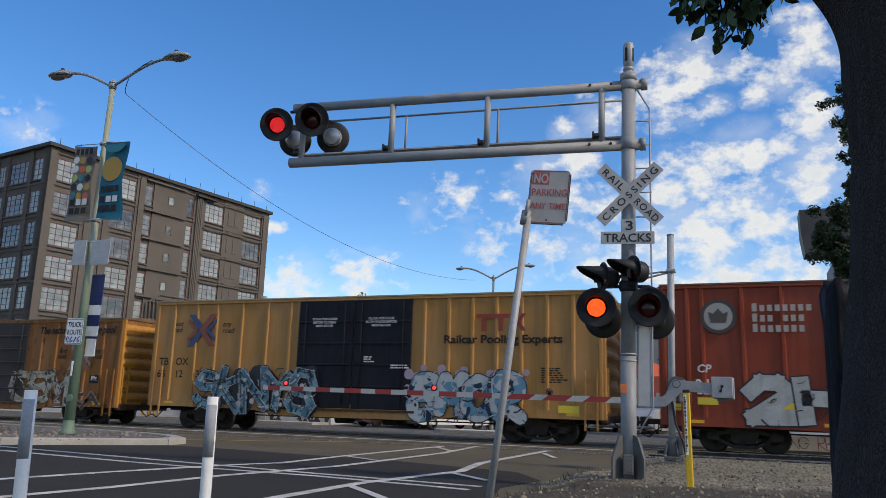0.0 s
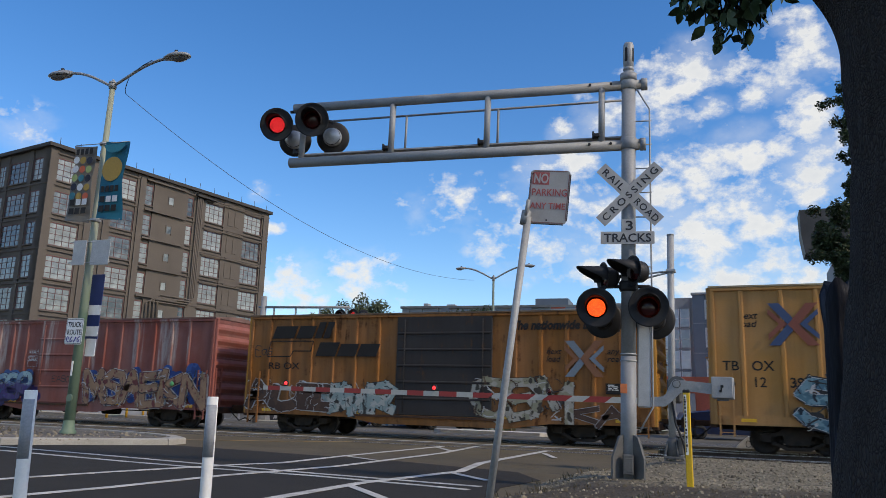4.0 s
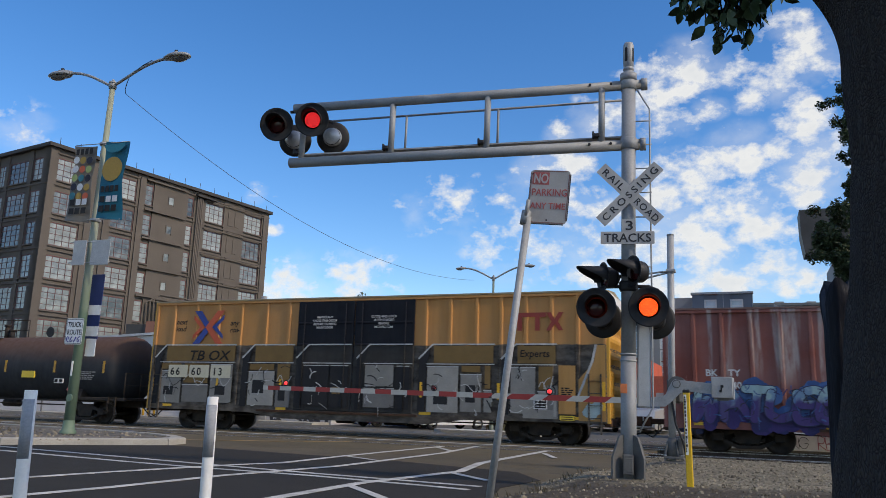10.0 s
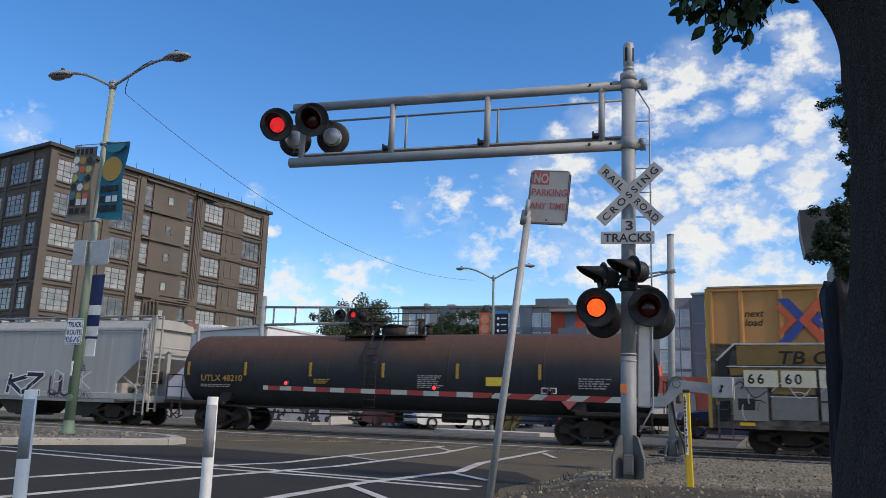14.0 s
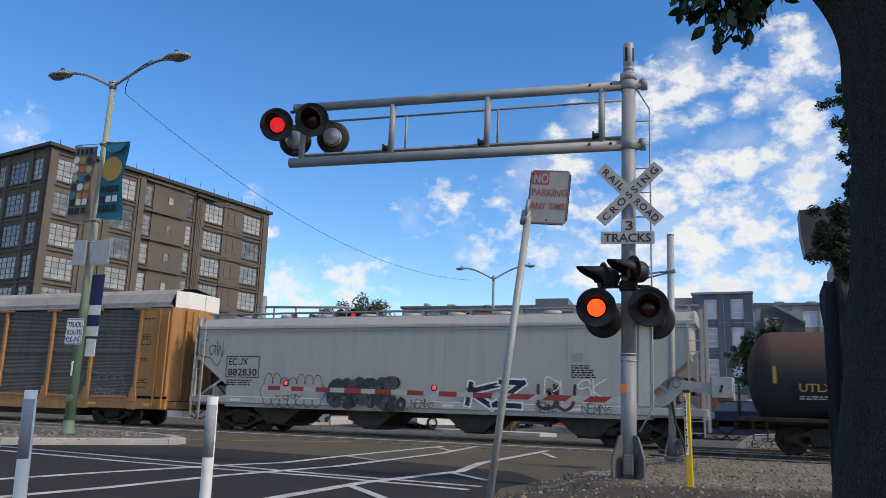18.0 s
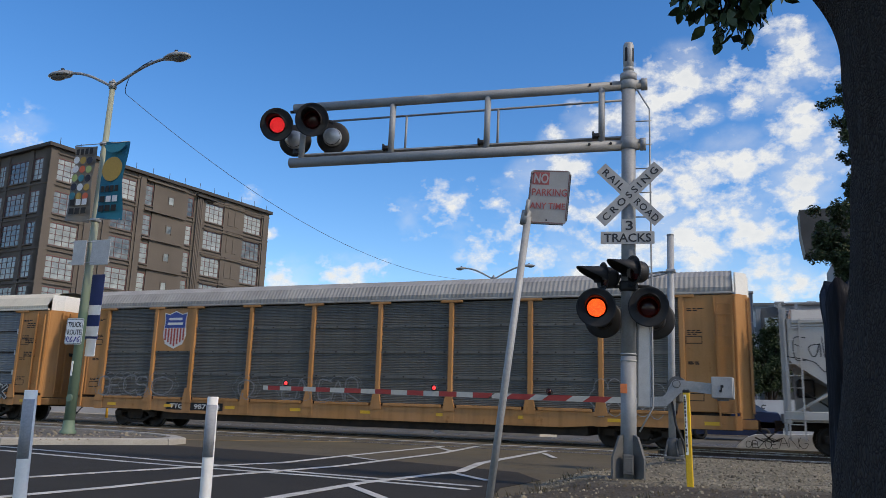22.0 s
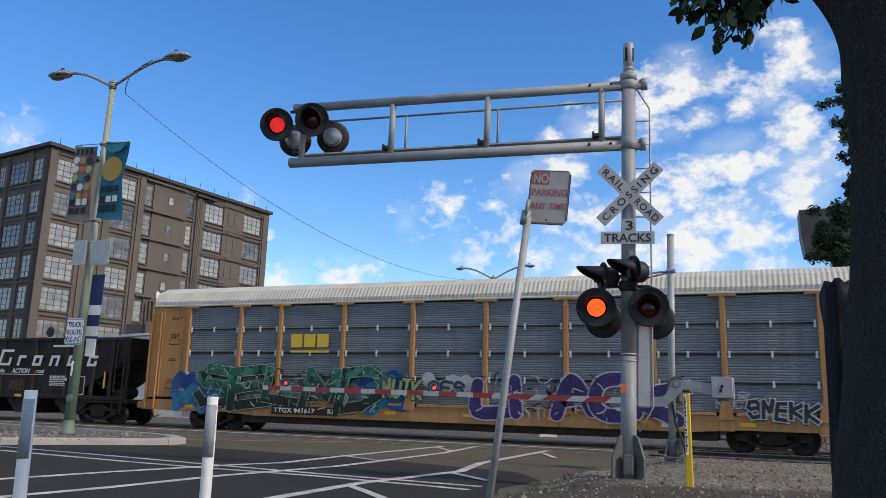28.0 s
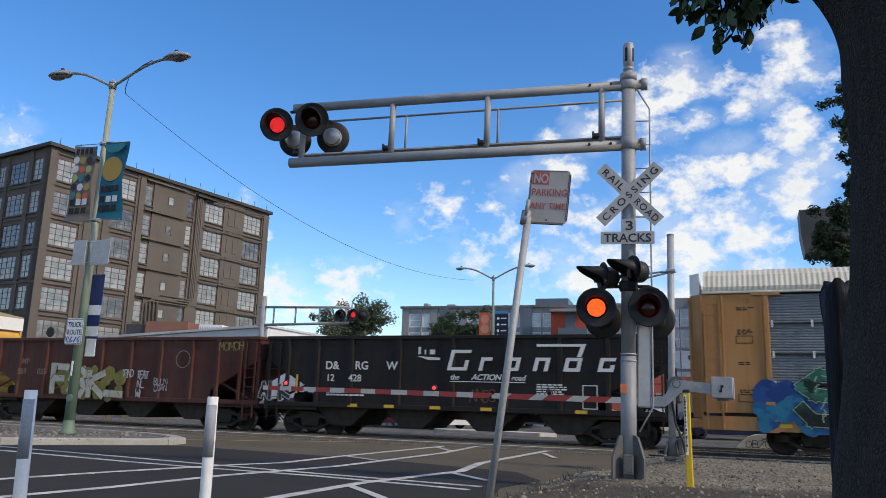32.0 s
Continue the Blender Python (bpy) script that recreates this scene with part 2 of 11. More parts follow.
def build_ground():
    g = Geo()
    n = 48
    ring = [(2600 * math.cos(2 * math.pi * k / n), 2600 * math.sin(2 * math.pi * k / n)) for k in range(n)]
    inner = [(60 * math.cos(2 * math.pi * k / n), 60 * math.sin(2 * math.pi * k / n) + 30) for k in range(n)]
    g.add([(x, y, -0.165) for x, y in inner] + [(x, y, -0.165) for x, y in ring], [tuple(range(n))] + [(k, n + k, n + (k + 1) % n, (k + 1) % n) for k in range(n)])
    tagged(part("ground", g, asphalt("dark_trackside_dirt", (0.055, 0.047, 0.040), (0.085, 0.074, 0.062), 60, 0.5)), "dark trackside dirt and distant ground reaching to the horizon", "ground", kind="structure")
    g = Geo().prism([(-320, -80), (-2.9, -80), (-2.9, 30.6), (80, 30.6), (80, 160), (-320, 160)], -0.3, -0.012, "z")
    tagged(part("street_paving", g, old_asphalt), "worn tan asphalt of the street and crossing", "road", kind="structure")
    # newer dark paving of the road in front of the crossing
    g = Geo().prism([(-45, -30), (-3.2, -30), (-3.2, 9.8), (-3.6, 11.6), (-3.4, 13.2), (-4.2, 14.6), (-7.2, 15.6), (-9.5, 15.9), (-13.0, 16.4), (-30, 16.6), (-45, 16.5)], -0.2, -0.006, "z")
    tagged(part("road", g, new_asphalt), "dark newer asphalt road before the crossing", "road", kind="structure")
    # side street paving beyond the tracks, grey
    g = Geo().prism([(-80, 30.5), (40, 30.5), (40, 47), (-80, 47)], -0.2, -0.007, "z")
    tagged(part("far_road", g, asphalt("grey_street_asphalt", (0.090, 0.084, 0.072), (0.13, 0.121, 0.103), 80, 0.25)), "grey asphalt street beyond the tracks", "road", kind="structure")


def strip(pts, w, z=0.0, name="road_marking", mat=None, label="worn white road line"):
    """A painted line of width w along points on the ground."""
    vs, fs = [], []
    pts = [Vector((*p, 0)) for p in pts]
    for i, p in enumerate(pts):
        d = (pts[min(i + 1, len(pts) - 1)] - pts[max(0, i - 1)]).normalized()
        s = Vector((-d.y, d.x, 0)) * w / 2
        vs += [p + s + Vector((0, 0, z)), p - s + Vector((0, 0, z)), p + s + Vector((0, 0, z - 0.004)), p - s + Vector((0, 0, z - 0.004))]
    for i in range(len(pts) - 1):
        a, b = 4 * i, 4 * i + 4
        fs += [(a, a + 1, b + 1, b), (a + 2, a, b, b + 2), (a + 1, a + 3, b + 3, b + 1)]
    fs += [(0, 2, 3, 1), (len(vs) - 4, len(vs) - 3, len(vs) - 1, len(vs) - 2)]
    ob = part(name, Geo().add(vs, fs), mat or line_paint)
    return tagged(ob, label, "road marking", "road markings")


def build_markings():
    strip([(-22, 14.1), (-15.85, 13.09), (-12.06, 12.58), (-9.53, 12.19), (-6.92, 11.84), (-4.53, 11.62), (-3.9, 11.55)], 0.145)
    strip([(-22, 13.2), (-14.76, 12.2), (-11.21, 11.72), (-9.27, 11.52), (-6.7, 11.44), (-4.31, 11.08), (-3.9, 11.0)], 0.145, 0.001)
    strip([(-10.1, 6.5), (-9.83, 8.19), (-9.54, 9.98), (-9.2, 11.47), (-8.93, 12.58), (-8.62, 13.44), (-8.71, 16.12), (-8.67, 22.1)], 0.165, 0.0025)
    strip([(-8.3, 5.5), (-8.13, 6.8), (-7.94, 8.34), (-7.86, 10.5), (-7.39, 13.47), (-7.4, 15.48), (-7.43, 18.98), (-7.9, 23.0)], 0.165, 0.0035)
    strip([(-5.57, 7.4), (-5.57, 8.73), (-5.57, 10.88), (-5.25, 13.0), (-5.1, 13.9), (-5.49, 16.24), (-5.57, 22.5)], 0.19, 0.0045)
    strip([(-8.7, 16.1), (-7.45, 15.3)], 0.11, 0.006)
    strip([(-5.5, 10.4), (-4.05, 8.9)], 0.14, 0.006)
    strip([(-5.2, 13.6), (-4.1, 12.5)], 0.14, 0.006)
    strip([(-5.3, 21.0), (-4.6, 19.3)], 0.14, 0.006)
    strip([(-8.5, 21.3), (-7.6, 20.0)], 0.14, 0.006)
    strip([(-16.5, 18.2), (-13.2, 20.6), (-11.8, 22.3)], 0.22, 0.0, mat=yellow_line, label="faded yellow road line")
    strip([(-34, 24.6), (-15, 24.5), (-3, 24.5)], 0.30, 0.0, label="worn white stop line beside the track")


def build_track(y, name_label):
    """Two rails with flangeway fillers, ties where the track lies open."""
    tr = thing("railway_track", pose(0, y, 0), name_label, "railway track", "railway tracks", "structure")
    for s in (-0.7175, 0.7175):
        web = Geo().box(-160, 60, s - 0.01, s + 0.01, -0.10, -0.035).box(-160, 60, s - 0.065, s + 0.065, -0.13, -0.10)
        part("rail_web", web, rail_steel, tr)
        part("rail_head", Geo().rbox(-160, 60, s - 0.036, s + 0.036, -0.035, 0.004, 0.008), rail_top, tr)
        for q in (-0.075, 0.075):
            part("flangeway_filler", Geo().box(-160, -3.4, s + q - 0.03, s + q + 0.03, -0.06, -0.006), dirt_mat, tr)
    return tr


TIE_MAT = surface("creosoted_wood_tie", (0.045, 0.036, 0.03), (0.07, 0.06, 0.05), 3.0, 0.9, 0, 40, 0.6)


def build_ties(y):
    me = Geo().rbox(-0.115, 0.115, -1.3, 1.3, -0.09, 0.045, 0.01).mesh("tie", TIE_MAT)
    tr = bpy.data.objects["railway_track" if y == TRACK_YS[0] else ("railway_track.001" if y == TRACK_YS[1] else "railway_track.002")]
    for k in range(44):
        part("tie", me, None, tr, at=pose(-2.6 + k * 0.5, 0, -0.175))


TRACK_YS = (23.0, 27.48, 32.6)


def verge_height(x, y):
    """Height of the gravel verge beside the crossing."""
    edge = -3.35 + 0.10 * max(0.0, y - 12) + 0.25 * math.sin(y * 1.3)
    a = min(1.0, max(0.0, (x - edge) / 1.1))
    b = min(1.0, max(0.0, (21.6 - y) / 3.2))
    a, b = a * a * (3 - 2 * a), b * b * (3 - 2 * b)
    return -0.03 - 0.12 * min(1.0, max(0.0, (y - 20.4) / 1.4)) * a + 0.225 * a * b + 0.025 * noise.noise(Vector((x * 1.7, y * 1.7, 0))) * a + 0.012 * noise.noise(Vector((x * 7, y * 7, 3))) * a


def build_verge():
    nx, ny = 90, 110
    x0, x1, y0, y1 = -3.9, 14.0, 1.0, 22.0
    vs = []
    for j in range(ny + 1):
        for i in range(nx + 1):
            x, y = x0 + (x1 - x0) * (i / nx) ** 1.3, y0 + (y1 - y0) * j / ny
            vs.append((x, y, verge_height(x, y)))
    fs = [(j * (nx + 1) + i, j * (nx + 1) + i + 1, (j + 1) * (nx + 1) + i + 1, (j + 1) * (nx + 1) + i) for j in range(ny) for i in range(nx)]
    g = Geo()
    g.add(vs, fs, True)
    m, t, p = nodes_of("gravel_and_dirt")
    co = t.nodes.new("ShaderNodeTexCoord")
    sp = t.nodes.new("ShaderNodeSeparateXYZ")
    t.links.new(co.outputs["Object"], sp.inputs[0])
    yv = sp.outputs[1]
    a = t.nodes.new("ShaderNodeMath")
    a.operation = "MULTIPLY_ADD"
    a.inputs[1].default_value = 3.0
    t.links.new(noise_node(t, 0.9, 5.0, 0.65), a.inputs[0])
    t.links.new(yv, a.inputs[2])
    dirt = ranged(t, a.outputs[0], 12.6, 13.6, 1.0, 0.0)
    stones = t.nodes.new("ShaderNodeTexVoronoi")
    stones.inputs["Scale"].default_value = 26.0
    t.links.new(co.outputs["Object"], stones.inputs["Vector"])
    sc = t.nodes.new("ShaderNodeSeparateColor")
    t.links.new(stones.outputs["Color"], sc.inputs[0])
    grav = mixed(t, sc.outputs[0], (0.066, 0.055, 0.036), (0.33, 0.285, 0.195))
    grav = mixed(t, ranged(t, noise_node(t, 0.7, 5.0), 0.4, 0.7, 0.0, 0.6), grav, (0.068, 0.054, 0.036))
    dd = mixed(t, ranged(t, noise_node(t, 9.0, 5.0, 0.7), 0.35, 0.65), (0.080, 0.061, 0.040), (0.038, 0.030, 0.020))
    c = mixed(t, dirt, grav, dd)
    t.links.new(c, p.inputs["Base Color"])
    p.inputs["Roughness"].default_value = 0.95
    bumped(t, p, stones.outputs["Distance"], 0.9, 0.03)
    tagged(part("verge", g, m, fix=False), "gravel and dirt verge beside the tracks", "ground", kind="structure")
    # loose stones
    rng = random.Random(11)
    g = Geo()
    for k in range(5200):
        y = 8.5 + 13.5 * rng.random() ** 1.15
        x = -3.4 + 8.5 * rng.random()
        if x > 0.32 * y + 1.0 or (y < 11.5 and rng.random() < 0.55):
            continue
        r = rng.uniform(0.012, 0.034) * (1.5 if rng.random() < 0.06 else 1)
        z = verge_height(x, y)
        if z < -0.015:
            continue
        a = rng.uniform(0, 6.28)
        vs = [(x + r * math.cos(a + k2 * 2.1) * rng.uniform(0.7, 1.2), y + r * math.sin(a + k2 * 2.1) * rng.uniform(0.7, 1.2), z - 0.004) for k2 in range(3)]
        top = [(x + 0.5 * r * math.cos(a + 1 + k2 * 2.1), y + 0.5 * r * math.sin(a + 1 + k2 * 2.1), z + r * rng.uniform(0.5, 0.9)) for k2 in range(3)]
        g.add(vs + top, [(0, 1, 3), (1, 4, 3), (1, 2, 4), (2, 5, 4), (2, 0, 5), (0, 3, 5), (3, 4, 5)])
    st = nodes_of("loose_stones")
    geo = st[1].nodes.new("ShaderNodeNewGeometry")
    st[1].links.new(mixed(st[1], geo.outputs["Random Per Island"], (0.075, 0.063, 0.045), (0.34, 0.295, 0.215)), st[2].inputs["Base Color"])
    st[2].inputs["Roughness"].default_value = 0.95
    tagged(part("loose_gravel", g, st[0], fix=False), "loose grey stones scattered on the verge", "gravel", kind="stuff")


build_ground()
build_markings()
for yy in TRACK_YS:
    build_track(yy, "pair of steel rails set in the crossing")
for yy in TRACK_YS[:2]:
    build_ties(yy)
build_verge()


# ---------------------------------------------------------------- the freight train
SPEED = 5.525
TRACK_Y = 27.48
HALF = 1.6


def coord_xz(t):
    co = t.nodes.new("ShaderNodeTexCoord")
    sp = t.nodes.new("ShaderNodeSeparateXYZ")
    t.links.new(co.outputs["Object"], sp.inputs[0])
    return sp.outputs[0], sp.outputs[2]


def calc(t, op, a, b=0.0, clamp=False):
    n = t.nodes.new("ShaderNodeMath")
    n.operation, n.use_clamp = op, clamp
    for i, v in enumerate((a, b)):
        if isinstance(v, (int, float)):
            n.inputs[i].default_value = v
        else:
            t.links.new(v, n.inputs[i])
    return n.outputs[0]


def sprayed(t, base, x0, x1, z0, z1, fills, outline, halo, cell=0.7, seed=0.0, ragged=0.3, metric="EUCLIDEAN", line=0.05, keep=0.0):
    """Sprayed letters without words: bulging cells with outlines inside a ragged band of the side."""
    x, z = coord_xz(t)
    wob = noise_node(t, 1.6, 3.0, 0.6, (1, 0.0, 1))
    off = calc(t, "MULTIPLY", calc(t, "SUBTRACT", wob, 0.5), 2 * ragged)
    inside = calc(t, "MINIMUM", calc(t, "MINIMUM", calc(t, "SUBTRACT", x, x0), calc(t, "SUBTRACT", x1, x)),
                  calc(t, "MINIMUM", calc(t, "SUBTRACT", z, z0 - 0.4), calc(t, "SUBTRACT", z1 + 0.4, z)))
    n1 = noise_node(t, 2.3, 2.0, 0.5, (1, 0.0, 1))
    n2 = noise_node(t, 2.9, 2.0, 0.5, (1.3, 0.0, 0.8))
    cx = calc(t, "ADD", calc(t, "ADD", calc(t, "DIVIDE", x, cell), seed), calc(t, "MULTIPLY", n1, 0.9))
    cz = calc(t, "ADD", calc(t, "DIVIDE", z, cell * 1.7), calc(t, "MULTIPLY", n2, 0.9))
    cb = t.nodes.new("ShaderNodeCombineXYZ")
    t.links.new(cx, cb.inputs[0])
    t.links.new(cz, cb.inputs[1])
    edge = t.nodes.new("ShaderNodeTexVoronoi")
    edge.voronoi_dimensions, edge.feature = "2D", "DISTANCE_TO_EDGE"
    cells = t.nodes.new("ShaderNodeTexVoronoi")
    cells.voronoi_dimensions, cells.feature = "2D", "F1"
    cells.distance = metric
    for v in (edge, cells):
        v.inputs["Scale"].default_value = 1.0
        t.links.new(cb.outputs[0], v.inputs["Vector"])
    sp = t.nodes.new("ShaderNodeSeparateColor")
    t.links.new(cells.outputs["Color"], sp.inputs[0])
    jump = min(0.75, 0.5 * (z1 - z0)) if ragged > 0.1 else 0.0
    top = calc(t, "ADD", calc(t, "SUBTRACT", z1 + jump * 0.25, z), calc(t, "MULTIPLY", calc(t, "SUBTRACT", sp.outputs[1], 0.75), jump))
    low = calc(t, "ADD", calc(t, "SUBTRACT", z, z0), calc(t, "MULTIPLY", calc(t, "SUBTRACT", sp.outputs[2], 0.6), jump * 0.5))
    inside = calc(t, "ADD", calc(t, "MINIMUM", inside, calc(t, "MINIMUM", top, low)), off)
    col = mixed(t, calc(t, "GREATER_THAN", sp.outputs[0], 0.5), fills[0], fills[1])
    if len(fills) > 2:
        swirl = noise_node(t, 2.6, 2.0, 0.5, (1, 0, 1.4))
        col = mixed(t, calc(t, "GREATER_THAN", swirl, 0.56), col, fills[2])
    shade = ranged(t, cells.outputs["Distance"], 0.1, 0.8, 1.0, 0.72)
    col = mixed(t, 1.0, col, shade, "MULTIPLY")
    gloss = calc(t, "MULTIPLY", calc(t, "LESS_THAN", edge.outputs["Distance"], line * 2.4), calc(t, "GREATER_THAN", edge.outputs["Distance"], line * 1.7))
    col = mixed(t, calc(t, "MULTIPLY", gloss, calc(t, "GREATER_THAN", n1, 0.5)), col, halo)
    col = mixed(t, calc(t, "LESS_THAN", edge.outputs["Distance"], line), col, outline)
    col = mixed(t, calc(t, "LESS_THAN", inside, 0.12), col, outline)
    col = mixed(t, calc(t, "LESS_THAN", inside, 0.06), col, halo)
    m = ranged(t, inside, 0.0, 0.02, 0.0, 1.0 - keep)
    return mixed(t, m, base, col)


def scrawl(t, base, x0, x1, z0, z1, ink, scale=1.6, width=0.02, seed=0.0, ragged=0.2, stretch=(1.6, 0, 1.0), strength=0.85):
    """Loose sprayed lines, the zero level of a noise inside a band."""
    x, z = coord_xz(t)
    wob = noise_node(t, 1.9, 2.0, 0.5, (1, 0.0, 1))
    off = calc(t, "MULTIPLY", calc(t, "SUBTRACT", wob, 0.5), 2 * ragged)
    inside = calc(t, "MINIMUM", calc(t, "MINIMUM", calc(t, "SUBTRACT", x, x0), calc(t, "SUBTRACT", x1, x)),
                  calc(t, "MINIMUM", calc(t, "SUBTRACT", z, z0), calc(t, "SUBTRACT", z1, z)))
    inside = calc(t, "ADD", inside, off)
    co = t.nodes.new("ShaderNodeTexCoord")
    mp = t.nodes.new("ShaderNodeMapping")
    mp.inputs["Scale"].default_value, mp.inputs["Location"].default_value = stretch, (seed * 7.3, seed, seed * 3.1)
    t.links.new(co.outputs["Object"], mp.inputs[0])
    n = t.nodes.new("ShaderNodeTexNoise")
    n.inputs["Scale"].default_value, n.inputs["Detail"].default_value = scale, 1.0
    t.links.new(mp.outputs[0], n.inputs["Vector"])
    near = calc(t, "ABSOLUTE", calc(t, "SUBTRACT", n.outputs["Fac"], 0.5))
    on = calc(t, "MULTIPLY", calc(t, "LESS_THAN", near, width), calc(t, "GREATER_THAN", inside, 0.0))
    return mixed(t, calc(t, "MULTIPLY", on, strength), base, ink)


def drips(t, base, z0, z1, ink, strength=0.62):
    """Thinned white paint that has run down in uneven streaks."""
    x, z = coord_xz(t)
    line = noise_node(t, 1.0, 2.0, 0.5, (2.3, 0.0, 0.13))
    fray = noise_node(t, 1.0, 6.0, 0.65, (9.0, 0.0, 1.1))
    f = calc(t, "MULTIPLY", ranged(t, line, 0.545, 0.62), ranged(t, fray, 0.34, 0.56))
    f = calc(t, "MULTIPLY", f, ranged(t, calc(t, "ADD", z, calc(t, "MULTIPLY", noise_node(t, 1.1, 2.0, 0.5, (1, 0, 0.1)), 1.2)), z0 + 0.5, z1))
    return mixed(t, calc(t, "MULTIPLY", f, strength), base, ink)


def tag_side(mat, *marks):
    """Adds sprayed marks over a car's paint."""
    t = mat.node_tree
    p = t.nodes["Principled BSDF"]
    base = p.inputs["Base Color"].links[0].from_socket
    for f, kw in marks:
        base = f(t, base, **kw)
    t.links.new(base, p.inputs["Base Color"])
    return mat


# skeleton strokes of sprayed letters, points on a ten by ten grid
STROKES = dict(A="00 49 90|24 74", B="00 09 69 87 65 05 65 92 80 00", C="97 79 29 06 03 20 70 92", D="00 09 59 96 93 50 00", E="99 09 00 90|05 65", F="99 09 00|05 65",
               G="97 79 29 06 03 20 70 94 54", H="00 09|90 99|05 95", I="00 09", K="00 09|99 05 90", L="09 00 90", M="00 19 53 89 90", N="00 09 90 99", O="49 07 02 40 82 97 49",
               P="00 09 69 97 74 04", R="00 09 69 97 74 04 90", S="97 79 29 06 25 75 92 70 20 02", T="09 99|49 40", U="09 02 30 60 92 99", W="09 20 46 70 99", X="09 90|99 00",
               Y="09 55 99|55 40", Z="09 99 00 90")
STROKES.update({"2": "07 29 69 96 00 90", "_": "00 90", "a": "96 36 14 31 62 96 91", "e": "14 84 66 26 12 30 80", "w": "06 20 45 60 86", "n": "00 06 36 54 50", "s": "86 36 24 74 61 10", "y": "06 43|86 00"})


def rounded(pts, k=4):
    out = []
    for i in range(len(pts) - 1):
        p0, p1, p2, p3 = pts[max(0, i - 1)], pts[i], pts[i + 1], pts[min(len(pts) - 1, i + 2)]
        for j in range(k):
            u = j / k
            out.append(tuple(0.5 * (2 * p1[c] + (p2[c] - p0[c]) * u + (2 * p0[c] - 5 * p1[c] + 4 * p2[c] - p3[c]) * u * u + (3 * p1[c] - p0[c] - 3 * p2[c] + p3[c]) * u ** 3) for c in (0, 1)))
    return out + [pts[-1]]


def ribbon(g, pts, w, y, square=False, n=5):
    """A flat painted stroke, one capsule or block a segment, each a hair before the last."""
    for i, (a, b) in enumerate(zip(pts[:-1], pts[1:])):
        a, b = Vector(a), Vector(b)
        d = (b - a)
        if d.length < 1e-5:
            continue
        d.normalize()
        s = Vector((-d.y, d.x))
        if square:
            ring = [a - d * w * 0.42 + s * w / 2, a - d * w * 0.42 - s * w / 2, b + d * w * 0.42 - s * w / 2, b + d * w * 0.42 + s * w / 2]
        else:
            ring = [a + (s * math.cos(math.pi * k / n) - d * math.sin(math.pi * k / n)) * w / 2 for k in range(n + 1)]
            ring += [b + (-s * math.cos(math.pi * k / n) + d * math.sin(math.pi * k / n)) * w / 2 for k in range(n + 1)]
        yy = y - 0.0003 * i
        g.add([(p.x, yy, p.y) for p in ring], [tuple(range(len(ring)))])


def graffiti(body, text, x0, x1, z0, z1, y, fill, edge, w=0.26, rim=0.05, seed=0, square=False, tilt=9, lap=1.1, halo=None, halo_w=0.0, shine=None, busy=(), label="sprayed graffiti letters"):
    """Fat sprayed letters lapping over one another: a halo, then an edge and a fill for each letter."""
    rng = random.Random(seed)
    n = len(text)
    step = (x1 - x0) / n
    glyphs = []
    for k, ch in enumerate(text):
        cw = step * lap - w
        ch_h = (z1 - z0) * rng.uniform(0.84, 1.0) - w
        a = radians(rng.uniform(-tilt, tilt))
        cx, cz = x0 + step * (k + 0.5), (z0 + z1) / 2 + rng.uniform(-0.06, 0.06)
        lean = rng.uniform(-0.12, 0.2)
        lines = []
        for st in STROKES[ch].split("|"):
            pts = [(int(q[0]) / 9 - 0.5, int(q[1]) / 9 - 0.5) for q in st.split()]
            pts = [(u + rng.gauss(0, 0.03) + lean * v, v + rng.gauss(0, 0.03)) for u, v in pts]
            pts = [(u * cw, v * ch_h) for u, v in pts]
            pts = [(cx + u * math.cos(a) - v * math.sin(a), cz + u * math.sin(a) + v * math.cos(a)) for u, v in pts]
            lines.append(pts if square else rounded(pts))
        glyphs.append(lines)
    root = body
    if halo:
        g = Geo()
        for lines in glyphs:
            for pts in lines:
                ribbon(g, pts, w + 2 * rim + halo_w, y)
        root = part("sprayed_letters", g, halo, body, label, fix=False)
        y -= 0.012
    for k, lines in enumerate(glyphs):
        g, f, h = Geo(), Geo(), Geo()
        for pts in lines:
            ribbon(g, pts, w + 2 * rim, y, square)
            ribbon(f, pts, w, y - (0.004 if square else 0.012), square)
            if shine:
                q = pts[:max(3, len(pts) // 3)]
                ribbon(h, [(a - w * 0.22, b + w * 0.16) for a, b in q], w * 0.13, y - 0.022)
        if root is body:
            root = part("sprayed_letters", g, edge, body, label, fix=False)
        else:
            part("letter_outline", g, edge, root, fix=False)
        part("letter_fill", f, fill, root, fix=False)
        if shine:
            part("letter_shine", h, shine, root, fix=False)
        y -= (0.008 if square else 0.024) if shine is None else 0.03
    if busy:
        flicks(root, x0, x1, z0 + 0.1, z1 - 0.1, y - 0.012, busy, int((x1 - x0) * 6), seed + 1, 0.020 * (z1 - z0), 0.24 * (z1 - z0))
    return root


def tag_line(body, text, x0, x1, z0, z1, y, ink, w=0.03, seed=0, label="scrawled tag"):
    rng = random.Random(seed)
    g = Geo()
    step = (x1 - x0) / len(text)
    for k, ch in enumerate(text):
        if ch not in STROKES:
            continue
        dz = rng.uniform(-0.08, 0.08) * (z1 - z0)
        for st in STROKES[ch].split("|"):
            pts = [(x0 + step * (k + 0.06 + 0.88 * (int(q[0]) / 9 + rng.gauss(0, 0.05))), z0 + dz + (z1 - z0) * (int(q[1]) / 9 + rng.gauss(0, 0.04))) for q in st.split()]
            ribbon(g, rounded(pts), w, y)
    return part("sprayed_tag", g, ink, body, label, fix=False)


